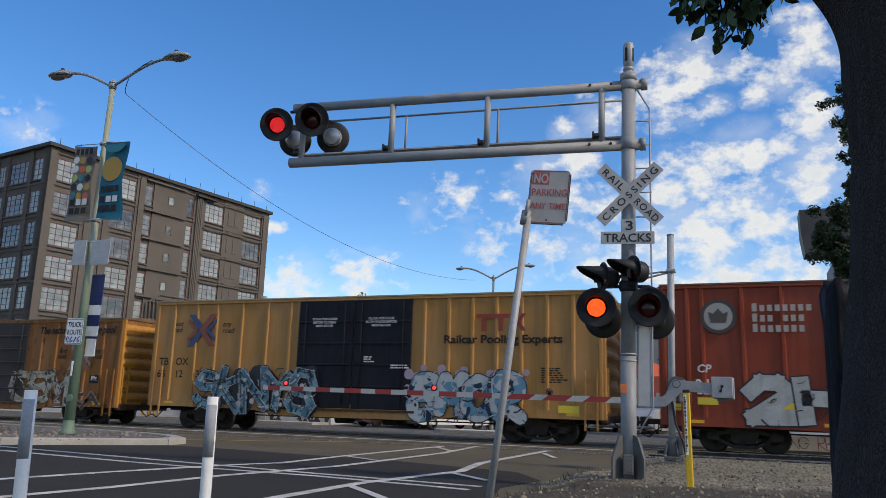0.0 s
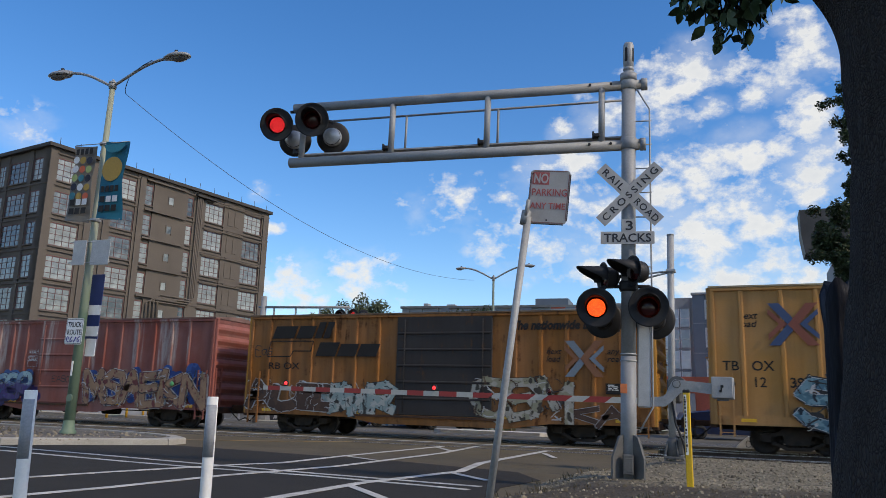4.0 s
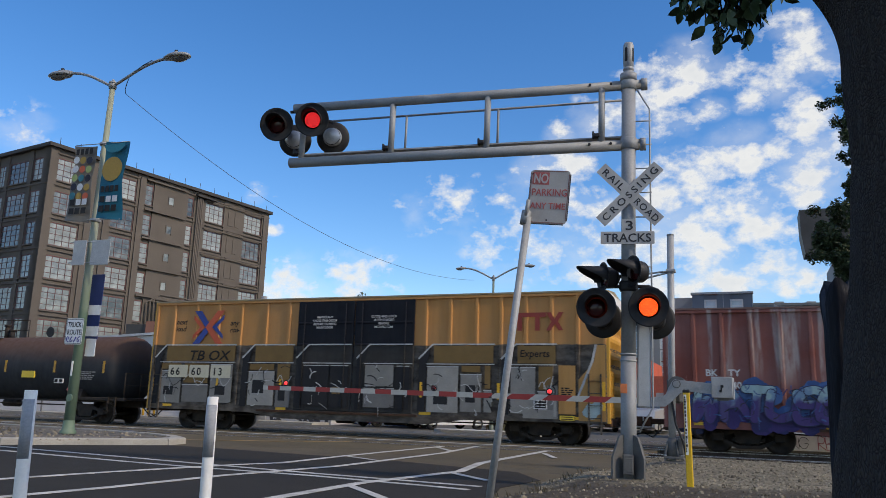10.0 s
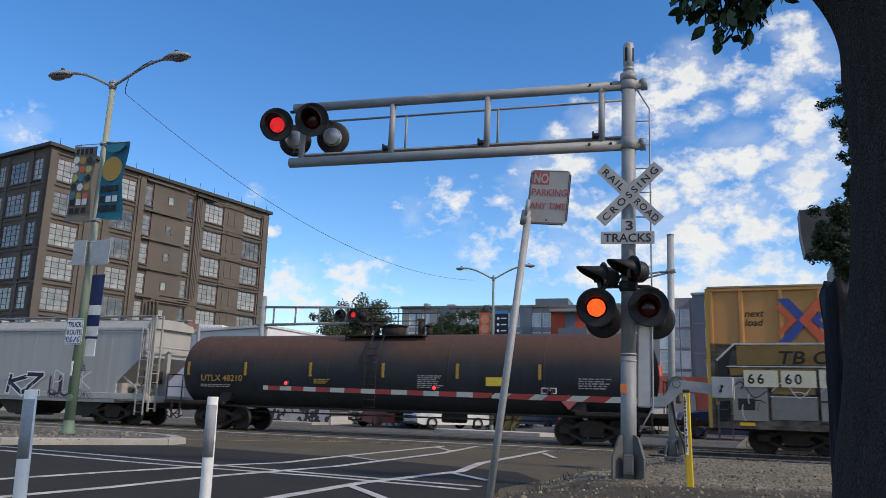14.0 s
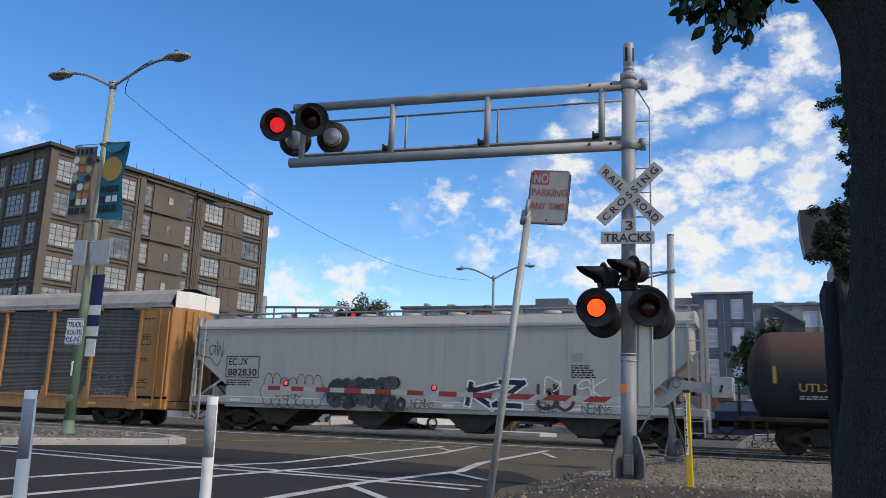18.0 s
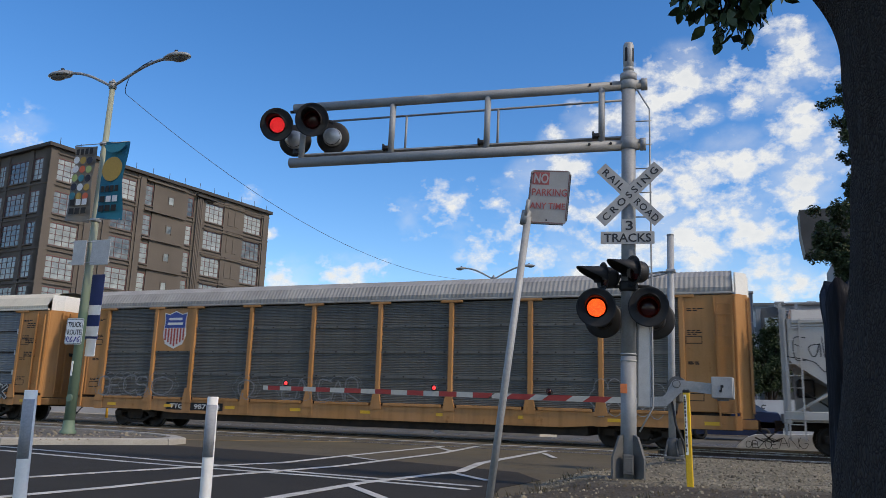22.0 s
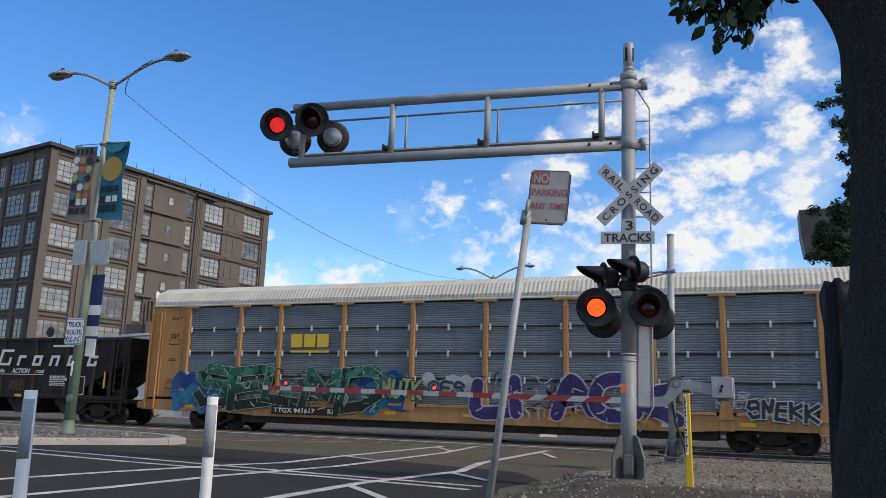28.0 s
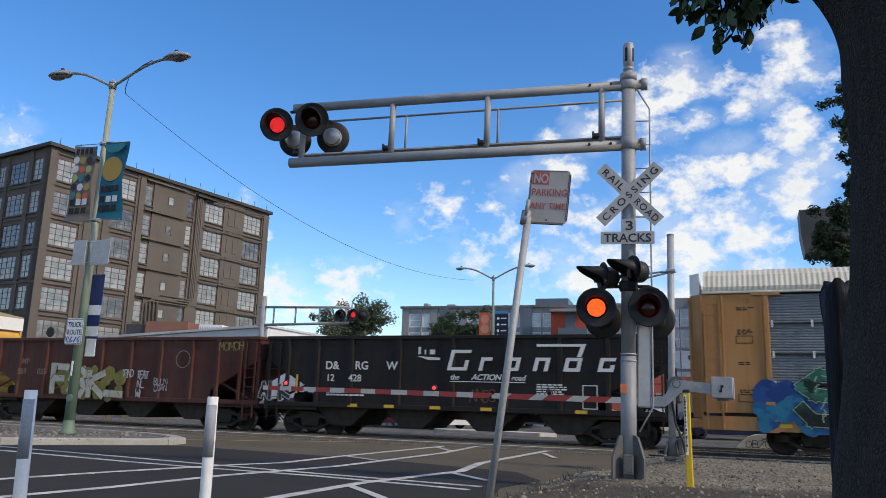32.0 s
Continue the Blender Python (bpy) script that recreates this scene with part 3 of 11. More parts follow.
def loops(body, x0, x1, z0, z1, y, ink, w=0.03, n=7, seed=0):
    """A scalloped outline of a bubble tag."""
    rng = random.Random(seed)
    g = Geo()
    for side in (1, 0):
        step = (x1 - x0) / n
        for k in range(n):
            zz = z1 - 0.25 * (z1 - z0) if side else z0 + 0.25 * (z1 - z0)
            hgt = (z1 - z0) * 0.25 * rng.uniform(0.7, 1.3) * (1 if side else -1)
            ribbon(g, [(x0 + step * (k + 0.5 - 0.55 * math.cos(math.pi * j / 8)), zz + hgt * math.sin(math.pi * j / 8)) for j in range(9)], w, y - 0.003 * side)
    for x, s in ((x0, -1), (x1, 1)):
        ribbon(g, [(x + s * 0.18 * math.sin(math.pi * j / 8), z0 + (z1 - z0) * (0.25 + 0.5 * j / 8)) for j in range(9)], w, y - 0.006)
    return part("sprayed_tag", g, ink, body, fix=False)


def cloud_patch(body, x0, x1, z0, z1, y, mat, n=14, r=0.4, seed=0):
    """A ragged sprayed patch of overlapping round bursts."""
    rng = random.Random(seed)
    g = Geo()
    for k in range(n):
        x, z, q = rng.uniform(x0, x1), rng.uniform(z0, z1), r * rng.uniform(0.55, 1.15)
        q = min(q, (z1 - z0) * 0.75)
        m = 18
        g.add([(x + q * math.cos(2 * math.pi * i / m) * rng.uniform(0.92, 1.06), y - 0.0004 * k, z + q * math.sin(2 * math.pi * i / m) * rng.uniform(0.92, 1.06)) for i in range(m)], [tuple(range(m))])
    return part("sprayed_patch", g, mat, body, fix=False)


def flicks(root, x0, x1, z0, z1, y, inks, n=30, seed=0, w=0.03, size=0.35):
    """Short curved strokes, drips and shines worked into a sprayed piece, one mesh for each ink."""
    rng = random.Random(seed)
    for k, ink in enumerate(inks):
        g = Geo()
        for q in range(n):
            x, z = rng.uniform(x0, x1), rng.uniform(z0, z1)
            a, bend, ln = rng.uniform(0, 6.28), rng.uniform(-1.8, 1.8), size * rng.uniform(0.3, 1.0)
            pts = []
            for j in range(6):
                pts.append((x, z))
                x, z = x + math.cos(a) * ln / 5, z + math.sin(a) * ln / 5
                a += bend / 5
            pts = [(u, min(max(v, z0 - 0.05), z1 + 0.08)) for u, v in pts]
            ribbon(g, pts, w * rng.uniform(0.5, 1.5), y - 0.004 * k - 0.0001 * q)
        for q in range(n // 8):
            x, z = rng.uniform(x0, x1), rng.uniform(z0, z0 + (z1 - z0) * 0.4)
            ribbon(g, [(x, z), (x + rng.gauss(0, 0.01), z - rng.uniform(0.15, 0.4))], w * 0.5, y - 0.004 * k - 0.0035)
        part("spray_flicks", g, ink, root, fix=False)


def disc_mark(body, x, z, r, y, mat):
    part("paint_dot", Geo().add([(x + r * math.cos(2 * math.pi * k / 12), y, z + r * math.sin(2 * math.pi * k / 12)) for k in range(12)], [tuple(range(12))]), mat, body, fix=False)


def swoosh(pts, w, y):
    g = Geo()
    ribbon(g, rounded(pts, 6), w, y)
    return g


def spray(name, a, b=None, c=None, low=None, z0=0.8, z1=2.4, scale=1.7):
    """Sprayed paint: patches of two more colours, a fade to another colour below, and grime."""
    m, t, p = nodes_of(name)
    col = mixed(t, ranged(t, noise_node(t, 2.4, 4.0), 0.35, 0.7), a, tuple(q * 0.82 for q in a))
    if b:
        col = mixed(t, ranged(t, noise_node(t, scale, 2.0, 0.5, (1, 0, 1.3)), 0.50, 0.53), col, b)
    if c:
        col = mixed(t, ranged(t, noise_node(t, scale * 1.7, 1.0, 0.4, (1.2, 0, 0.9)), 0.60, 0.62), col, c)
    if low:
        x, z = coord_xz(t)
        wob = calc(t, "ADD", z, calc(t, "MULTIPLY", calc(t, "SUBTRACT", noise_node(t, 2.2, 3.0), 0.5), 0.8))
        col = mixed(t, ranged(t, wob, z0, z1, 1.0, 0.0), col, low)
    col = mixed(t, ranged(t, noise_node(t, 1.0, 6.0, 0.6, (3.4, 3.4, 0.25)), 0.5, 0.75, 0.0, 0.4), col, tuple(q * 0.4 + 0.015 for q in a))
    col = mixed(t, 1.0, col, ranged(t, noise_node(t, 50.0, 2.0), 0.3, 0.7, 0.92, 1.08), "MULTIPLY")
    t.links.new(col, p.inputs["Base Color"])
    p.inputs["Roughness"].default_value = 0.6
    p.inputs["Specular IOR Level"].default_value = 0.25
    return m


steel_dark = surface("grimy_running_gear_steel", (0.020, 0.018, 0.0165), (0.045, 0.033, 0.025), 4.0, 0.75, 0.1, 70, 0.4)
steel_tread = surface("worn_wheel_steel", (0.20, 0.19, 0.18), (0.10, 0.08, 0.07), 6.0, 0.4, 0.8, 60, 0.1)
steel_rust = surface("rusty_steel", (0.085, 0.042, 0.024), (0.04, 0.025, 0.018), 3.0, 0.85, 0.1, 50, 0.4)
galv = surface("galvanised_steel", (0.36, 0.37, 0.38), (0.27, 0.28, 0.29), 4.0, 0.6, 0.2, 40, 0.1)
white_letter = plain("white_stencil_paint", (0.66, 0.66, 0.64), 0.6)
black_letter = plain("black_stencil_paint", (0.012, 0.011, 0.011), 0.85)
yellow_tape = plain("yellow_reflective_tape", (0.75, 0.42, 0.02), 0.4)
yellow_card = plain("yellow_data_plate", (0.68, 0.50, 0.04), 0.5)


def wheel_geo():
    g = Geo()
    r = 0.457
    prof = [(0.0, -0.09), (0.11, -0.09), (0.12, -0.045), (0.33, -0.02), (0.37, -0.07), (r, -0.07), (r, 0.055), (r + 0.025, 0.06), (r + 0.025, 0.085), (0.37, 0.085), (0.33, 0.02), (0.12, 0.05), (0.0, 0.05)]
    for y in (-0.75, 0.75):
        s = 1 if y < 0 else -1
        m = Matrix.Translation((0, y, 0)) @ Matrix.Rotation(math.pi / 2 * -s, 4, "X")
        g.lathe(prof, 20, m)
        g.lathe([(0.05, -0.16), (0.085, -0.15), (0.085, -0.09)], 10, m)
        for k in range(3):
            a = 2 * math.pi * k / 3
            q = m @ Vector((0.05 * math.cos(a), 0.05 * math.sin(a), -0.16))
            q2 = m @ Vector((0.05 * math.cos(a), 0.05 * math.sin(a), -0.20))
            g.cyl(q, q2, 0.018, n=6)
    g.cyl((0, -0.75, 0), (0, 0.75, 0), 0.09, n=10)
    return g


def frame_geo():
    """A cast three-piece truck side frame with its spring nest."""
    g = Geo()
    g.prism([(-1.12, 0.60), (-0.62, 0.66), (-0.30, 0.82), (0.30, 0.82), (0.62, 0.66), (1.12, 0.60), (1.12, 0.44), (0.80, 0.36), (0.72, 0.52), (0.42, 0.60), (0.34, 0.30),
             (-0.34, 0.30), (-0.42, 0.60), (-0.72, 0.52), (-0.80, 0.36), (-1.12, 0.44)], -0.08, 0.08)
    g.prism([(-0.80, 0.36), (-0.34, 0.14), (0.34, 0.14), (0.80, 0.36), (0.72, 0.42), (0.30, 0.24), (-0.30, 0.24), (-0.72, 0.42)], -0.08, 0.08)
    for x in (-0.22, -0.07, 0.08, 0.23):
        g.cyl((x, 0.0, 0.24), (x, 0.0, 0.56), 0.06, n=8)
    for x in (-0.89, 0.89):
        g.rbox(x - 0.17, x + 0.17, -0.13, 0.11, 0.36, 0.62, 0.03)
    return g


WHEEL_ME = wheel_geo().mesh("wheel_set", steel_dark)
WHEEL_ME.materials.append(steel_tread)
for poly in WHEEL_ME.polygons:
    c = poly.center
    if abs(math.hypot(c.x, c.z) - 0.457) < 0.02 and abs(poly.normal.y) < 0.3:
        poly.material_index = 1
FRAME_ME = frame_geo().mesh("side_frame", steel_dark)
ROLLERS = []  # wheel sets, with the car's first place


def bogie(car, x, start):
    g = Geo().rbox(-0.28, 0.28, -1.0, 1.0, 0.40, 0.78, 0.04)
    g.box(-0.06, 0.06, -0.6, 0.6, 0.78, 0.95)
    for s in (-1, 1):
        g.box(s * 0.42 - 0.05, s * 0.42 + 0.05, -0.95, 0.95, 0.34, 0.46)
    b = part("bogie", g, steel_dark, car, at=pose(x, 0, 0))
    for y in (-1.0, 1.0):
        part("side_frame", FRAME_ME, None, b, at=pose(0, y, 0))
    for dx in (-0.89, 0.89):
        w = part("wheel_set", WHEEL_ME, None, b, at=pose(dx, 0, 0.457))
        ROLLERS.append((w, (dx, 0, 0.457), start + x))
    return b


def coupler(car, L, s):
    g = Geo()
    x = s * L / 2
    g.rbox(min(x, x + s * 0.75), max(x, x + s * 0.75), -0.09, 0.09, 0.78, 0.96, 0.03)
    g.prism([(x + s * 0.70, -0.20), (x + s * 0.92, -0.16), (x + s * 0.92, 0.05), (x + s * 0.80, 0.20), (x + s * 0.68, 0.18)], 0.70, 1.02, "z")
    part("coupler", g, steel_rust, car)
    pts = [(x + s * 0.05, -0.35, 0.85), (x + s * 0.35, -0.38, 0.60), (x + s * 0.62, -0.34, 0.36), (x + s * 0.88, -0.30, 0.48)]
    part("brake_hose", Geo().tube(pts, 0.025, 6), black_letter, car)


def ladder(car, x, y0, y1, z0, z1, mat, axis="x", w=0.42, step=0.42, name="ladder"):
    """Rungs on two stiles; along the side (axis x) or across the end (axis y)."""
    g = Geo()
    for s in (-1, 1):
        if axis == "x":
            g.box(x + s * w / 2 - 0.025, x + s * w / 2 + 0.025, y0, y1, z0, z1)
        else:
            g.box(x - 0.02, x + 0.06, (y0 + y1) / 2 + s * w / 2 - 0.025, (y0 + y1) / 2 + s * w / 2 + 0.025, z0, z1)
    z = z0 + 0.12
    while z < z1:
        if axis == "x":
            g.box(x - w / 2, x + w / 2, y0 - 0.01, y0 + 0.02, z - 0.012, z + 0.012)
        else:
            g.box(x + 0.04, x + 0.06, (y0 + y1) / 2 - w / 2, (y0 + y1) / 2 + w / 2, z - 0.012, z + 0.012)
        z += step
    return part(name, g, mat, car)


def stencil_lines(parent, x, z, y, rows, width, height, mat, seed, name="stencil_block"):
    """Rows of small unreadable writing as bars."""
    rng = random.Random(seed)
    g = Geo()
    for i in range(rows):
        zz = z - i * height * 1.7
        u = x
        while u < x + width * rng.uniform(0.75, 1.0):
            w = rng.uniform(0.06, 0.2)
            g.box(u, u + w, y - 0.004, y, zz, zz + height)
            u += w + 0.04
    part(name, g, mat, parent)


def start_car(name, left, L, label, group="cars of the freight train"):
    car = thing(name, pose(left + L / 2, TRACK_Y, 0), label, "freight car", group)
    CARS.append((car, left + L / 2))
    return car


CARS = []


def boxcar(name, left, L, zt, zb, paint, label, ribs, door, door_mat, roof_mat, end_mat, door_bars=6, double=False, door_tint=None):
    """An exterior-post boxcar. x is given from its left end; ribs and door likewise."""
    car = start_car(name, left, L, label)
    h = L / 2
    y = -HALF + 0.06
    body = Geo()
    body.box(-h, h, y, -y, zb + 0.25, zt)
    body_ob = part("body", body, paint, car)
    g = Geo()
    g.prism([(-HALF - 0.02, zt), (-HALF - 0.02, zt + 0.05), (0, zt + 0.20), (HALF + 0.02, zt + 0.05), (HALF + 0.02, zt)], -h - 0.04, h + 0.04, "x")
    roof = part("roof", g, roof_mat, car)
    k = int(L / 1.25)
    for i in range(1, k):
        x = -h + i * L / k
        part("roof_seam", Geo().prism([(-HALF, zt + 0.055), (0, zt + 0.235), (HALF, zt + 0.055), (0, zt + 0.17)], x - 0.03, x + 0.03, "x"), roof_mat, roof)
    # each post keeps the car's own paint space
    for x in ribs:
        gg = Geo().prism([(x - h - 0.075, y), (x - h - 0.045, y - 0.06), (x - h + 0.045, y - 0.06), (x - h + 0.075, y)], zb + 0.22, zt, "z")
        part("side_post", gg, paint, car)
    for x in (0.06, L - 0.06):
        part("corner_post", Geo().rbox(x - h - 0.06, x - h + 0.06, y - 0.06, y + 0.1, zb, zt, 0.015), paint, car)
    # side sill, deeper below the door
    d0, d1 = door[0] - h, door[1] - h
    part("side_sill", Geo().prism([(-h, zb + 0.28), (-h, zb), (-h + 2.2, zb), (d0 - 2.0, zb - 0.02), (d0 - 0.6, zb - 0.22), (d1 + 0.6, zb - 0.22), (d1 + 2.0, zb - 0.02), (h - 2.2, zb), (h, zb), (h, zb + 0.28)], y - 0.05, y + 0.02), paint, car)
    part("top_chord", Geo().rbox(-h, h, y - 0.07, y + 0.02, zt - 0.12, zt - 0.001, 0.02), paint, car)
    part("underframe", Geo().box(-h + 0.1, h - 0.1, -0.35, 0.35, 0.70, zb + 0.24).box(-h + 0.3, h - 0.3, y + 0.1, y + 0.16, 0.85, zb + 0.24), steel_dark, car)
    # doors
    leaves = [(d0, (d0 + d1) / 2), ((d0 + d1) / 2, d1)] if double else [(d0, d1)]
    for a, b in leaves:
        dr = part("door", Geo().rbox(a + 0.015, b - 0.015, y - 0.07, y - 0.002, zb + 0.12, zt - 0.10, 0.02), door_mat, car, door_tint or "")
        for i in range(1, door_bars):
            z = zb + 0.12 + i * (zt - zb - 0.25) / door_bars
            part("door_rib", Geo().prism([(z - 0.05, y - 0.07), (z - 0.02, y - 0.10), (z + 0.02, y - 0.10), (z + 0.05, y - 0.07)], 0, 1, "z",
                                         Matrix(((0, 0, b - a - 0.16, a + 0.08), (0, 1, 0, 0), (1, 0, 0, 0), (0, 0, 0, 1)))), door_mat, dr)
        for x in (a + 0.35, b - 0.35):
            part("lock_rod", Geo().cyl((x, y - 0.12, zb + 0.2), (x, y - 0.12, zt - 0.2), 0.02, n=6).box(x - 0.05, x + 0.05, y - 0.13, y - 0.07, zb + 0.9, zb + 1.0), door_mat, dr)
    part("door_track", Geo().box(d0 - 1.6, d1 + 0.2, y - 0.12, y - 0.03, zb + 0.02, zb + 0.10), steel_rust, car)
    # corrugated ends
    for s in (-1, 1):
        g = Geo()
        n = 7
        pr = [(s * h, zb + 0.05)]
        for i in range(n):
            z0 = zb + 0.25 + i * (zt - zb - 0.35) / n
            dz = (zt - zb - 0.35) / n
            pr += [(s * h, z0), (s * (h + 0.09), z0 + dz * 0.30), (s * (h + 0.09), z0 + dz * 0.50), (s * h, z0 + dz * 0.8)]
        pr += [(s * h, zt - 0.02), (s * (h - 0.04), zt - 0.02), (s * (h - 0.04), zb + 0.05)]
        g.prism(pr, -HALF + 0.12, HALF - 0.12, "y")
        part("end_panel", g, end_mat, car)
        for c in (-1, 1):
            part("end_post", Geo().rbox(min(s * (h - 0.05), s * (h + 0.11)), max(s * (h - 0.05), s * (h + 0.11)), c * (HALF - 0.1) - 0.05, c * (HALF - 0.1) + 0.05, zb, zt, 0.02), end_mat, car)
        part("end_sill", Geo().rbox(min(s * (h - 0.1), s * (h + 0.14)), max(s * (h - 0.1), s * (h + 0.14)), -HALF + 0.1, HALF - 0.1, zb - 0.1, zb + 0.15, 0.03), steel_rust, car)
        ladder(car, s * (h + 0.10), -HALF + 0.12, -HALF + 0.56, zb + 0.2, zb + 1.7, end_mat, "y", 0.36)
        ladder(car, s * (h - 0.38), y - 0.13, y - 0.07, zb - 0.35, zb + 1.6, paint, "x", 0.40, 0.40)
        part("grab_iron", Geo().tube([(s * (h + 0.12), -0.9, zb + 2.1), (s * (h + 0.22), -0.9, zb + 2.1), (s * (h + 0.22), 0.9, zb + 2.1), (s * (h + 0.12), 0.9, zb + 2.1)], 0.015, 6), end_mat, car)
        coupler(car, L, s)
        bogie(car, s * (h - 2.35), left + h)
    part("brake_cylinder", Geo().cyl((0.6, 0.2, 0.55), (1.5, 0.2, 0.55), 0.16, n=12), steel_dark, car)
    part("air_reservoir", Geo().cyl((-1.2, -0.3, 0.6), (-0.5, -0.3, 0.6), 0.2, n=12), steel_dark, car)
    part("brake_pipe", Geo().tube([(-h + 0.6, -0.9, 0.72), (-h + 4, -0.9, 0.62), (h - 4, -0.9, 0.62), (h - 0.6, -0.9, 0.72)], 0.025, 6), steel_dark, car)
    for x in (1.0, L / 2 - 3, L / 2 + 3, L - 1.0):
        part("reflector", Geo().box(x - h - 0.22, x - h + 0.22, y - 0.056, y - 0.05, zb + 0.10, zb + 0.20), yellow_tape, car)
    return car, body_ob, h, y


def rail_x(body, x, z, y, w, hgt, a_mat, b_mat):
    """The crossed-track emblem: two bent bars."""
    k, q, d = w / 2, hgt / 2, w * 0.115
    for sg, outer, inner in ((-1, a_mat, b_mat), (1, b_mat, a_mat)):
        lay = 0.0 if sg < 0 else 0.005
        arm = [(sg * k, -q), (sg * (k - 2 * d), -q), (-sg * d * 0.9, 0), (sg * (k - 2 * d), q), (sg * k, q), (sg * d * 1.0, 0)]
        part("crossed_emblem", Geo().prism([(x + u, z + v) for u, v in arm], y - 0.004 - lay, y - lay), outer, body)
        arm = [(sg * k, -q * 0.74), (sg * k, -q * 0.48), (sg * d * 2.4, 0), (sg * k, q * 0.48), (sg * k, q * 0.74), (sg * d * 1.1, 0)]
        part("crossed_emblem", Geo().prism([(x + u, z + v) for u, v in arm], y - 0.014 - lay, y - 0.010 - lay), inner, body)


red_mark = plain("dark_red_emblem_paint", (0.28, 0.035, 0.02), 0.5)
blue_mark = plain("blue_emblem_paint", (0.02, 0.05, 0.26), 0.5)
orange_mark = plain("orange_red_emblem_paint", (0.55, 0.09, 0.03), 0.5)
gold_mark = plain("gold_emblem_paint", (0.75, 0.48, 0.03), 0.5)


def three_letters(body, x, z, y, w, hgt, mat):
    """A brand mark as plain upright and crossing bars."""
    t = hgt * 0.24
    part("brand_mark", Geo().box(x, x + 0.66 * w, y - 0.004, y, z + hgt - t, z + hgt), mat, body)
    for a in (0.11, 0.45):
        part("brand_mark", Geo().box(x + a * w, x + (a + 0.09) * w, y - 0.004, y, z, z + hgt - t - 0.001), mat, body)
    for q, u in ((x + 0.66 * w, w), (x + 0.985 * w, -w)):
        part("brand_mark", Geo().prism([(q, z), (q + 0.09 * u, z), (q + 0.19 * u, z + hgt / 2), (q + 0.09 * u, z + hgt), (q, z + hgt), (q + 0.10 * u, z + hgt / 2)], y - 0.004 - (0.005 if u < 0 else 0), y - (0.005 if u < 0 else 0)), mat, body)


def build_boxcars():
    yel = (0.385, 0.192, 0.052)
    # yellow 60-foot car with black doors
    paint = car_paint("yellow_boxcar_paint", yel, 0.14, 0.42, 0.12)
    roof = surface("boxcar_roof_metal", (0.38, 0.30, 0.16), (0.28, 0.24, 0.18), 2.0, 0.6, 0.2)
    black_door = car_paint("black_door_paint", (0.007, 0.008, 0.013), 0.04, 0.15, 0.01)
    car, body, h, y = boxcar("boxcar", -23.26, 18.685, 5.12, 0.86, paint, "yellow steel boxcar with black double doors and blue sprayed letters",
                             (0.91, 2.07, 3.06, 4.29, 5.49, 6.55, 12.25, 13.2, 14.1, 15.0, 15.9, 16.8, 17.7), (6.96, 11.79), black_door, roof, paint, 5, True, "black steel plug door")
    yy = y - 0.064
    rail_x(body, -6.95, 3.93, y - 0.062, 1.42, 1.30, plain("worn_blue_emblem_paint", (0.035, 0.065, 0.15), 0.6), plain("worn_red_emblem_paint", (0.22, 0.06, 0.035), 0.6))
    for s, x, z in (("next", 0.82, 4.12), ("load", 0.82, 3.86), ("any", 3.35, 4.08), ("road", 3.35, 3.82)):
        lettering(s, 0.30, black_letter, body, on_side(x - h, z, y - 0.003), bold=0.004, shear=0.25)
    for s, x, z in (("TB", 0.30, 2.52), ("OX", 1.15, 2.52), ("66", 0.25, 2.02), ("12", 1.15, 2.02), ("39", 2.2, 2.02)):
        lettering(s, 0.42, black_letter, body, on_side(x - h, z, y - 0.003), bold=0.006)
    lettering("Railcar Pooling Experts", 0.40, black_letter, body, on_side(13.03 - h, 3.38, yy), 4.3, 0.012)
    three_letters(body, 14.25 - h, 3.80, yy, 1.85, 0.6, red_mark)
    for i, s in enumerate(("CLOSE THIS DOOR", "BEFORE CLOSING", "MAIN DOOR")):
        lettering(s, 0.125, white_letter, body, on_side(8.15 - h, 4.26 - i * 0.13, y - 0.125), align="CENTER", bold=0.0012)
    for i, s in enumerate(("CLOSE AND LOCK", "BOTH DOORS BEFORE", "MOVING CAR")):
        lettering(s, 0.125, white_letter, body, on_side(10.55 - h, 4.26 - i * 0.13, y - 0.125), align="CENTER", bold=0.0012)
    stencil_lines(body, 9.9 - h, 2.85, y - 0.12, 3, 0.35, 0.05, white_letter, 1)
    stencil_lines(body, 11.0 - h, 2.55, y - 0.12, 2, 0.6, 0.05, white_letter, 2)
    stencil_lines(body, 16.6 - h, 2.5, y, 7, 0.8, 0.045, black_letter, 3)
    part("data_plate", Geo().box(17.2 - h, 17.9 - h, y - 0.07, y - 0.062, 1.05, 1.3), yellow_card, body)
    ink = plain("black_spray_paint", (0.012, 0.013, 0.018), 0.5)
    pale = spray("white_spray_paint", (0.46, 0.47, 0.47), (0.38, 0.39, 0.40))
    yy = y - 0.13
    cloud_patch(body, -6.6, -1.6, 1.0, 2.2, yy + 0.012, ink, 34, 0.34, 2)
    graffiti(body, "SKNYS", -6.9, -1.4, 0.72, 2.42, yy, spray("steel_blue_spray", (0.07, 0.16, 0.22), (0.15, 0.27, 0.32), (0.015, 0.025, 0.04), scale=2.6), pale, 0.30, 0.022, 4, True, 12, 1.18, ink, 0.08, shine=ink, busy=(ink, pale, ink), label="blue sprayed letters with pale outlines")
    for k in range(16):
        disc_mark(body, -6.5 + (k * 37 % 50) / 10.0, 0.95 + (k * 53 % 13) / 10.0, 0.05 + 0.03 * (k % 3), yy - 0.19, pale)
    yy = y - 0.066
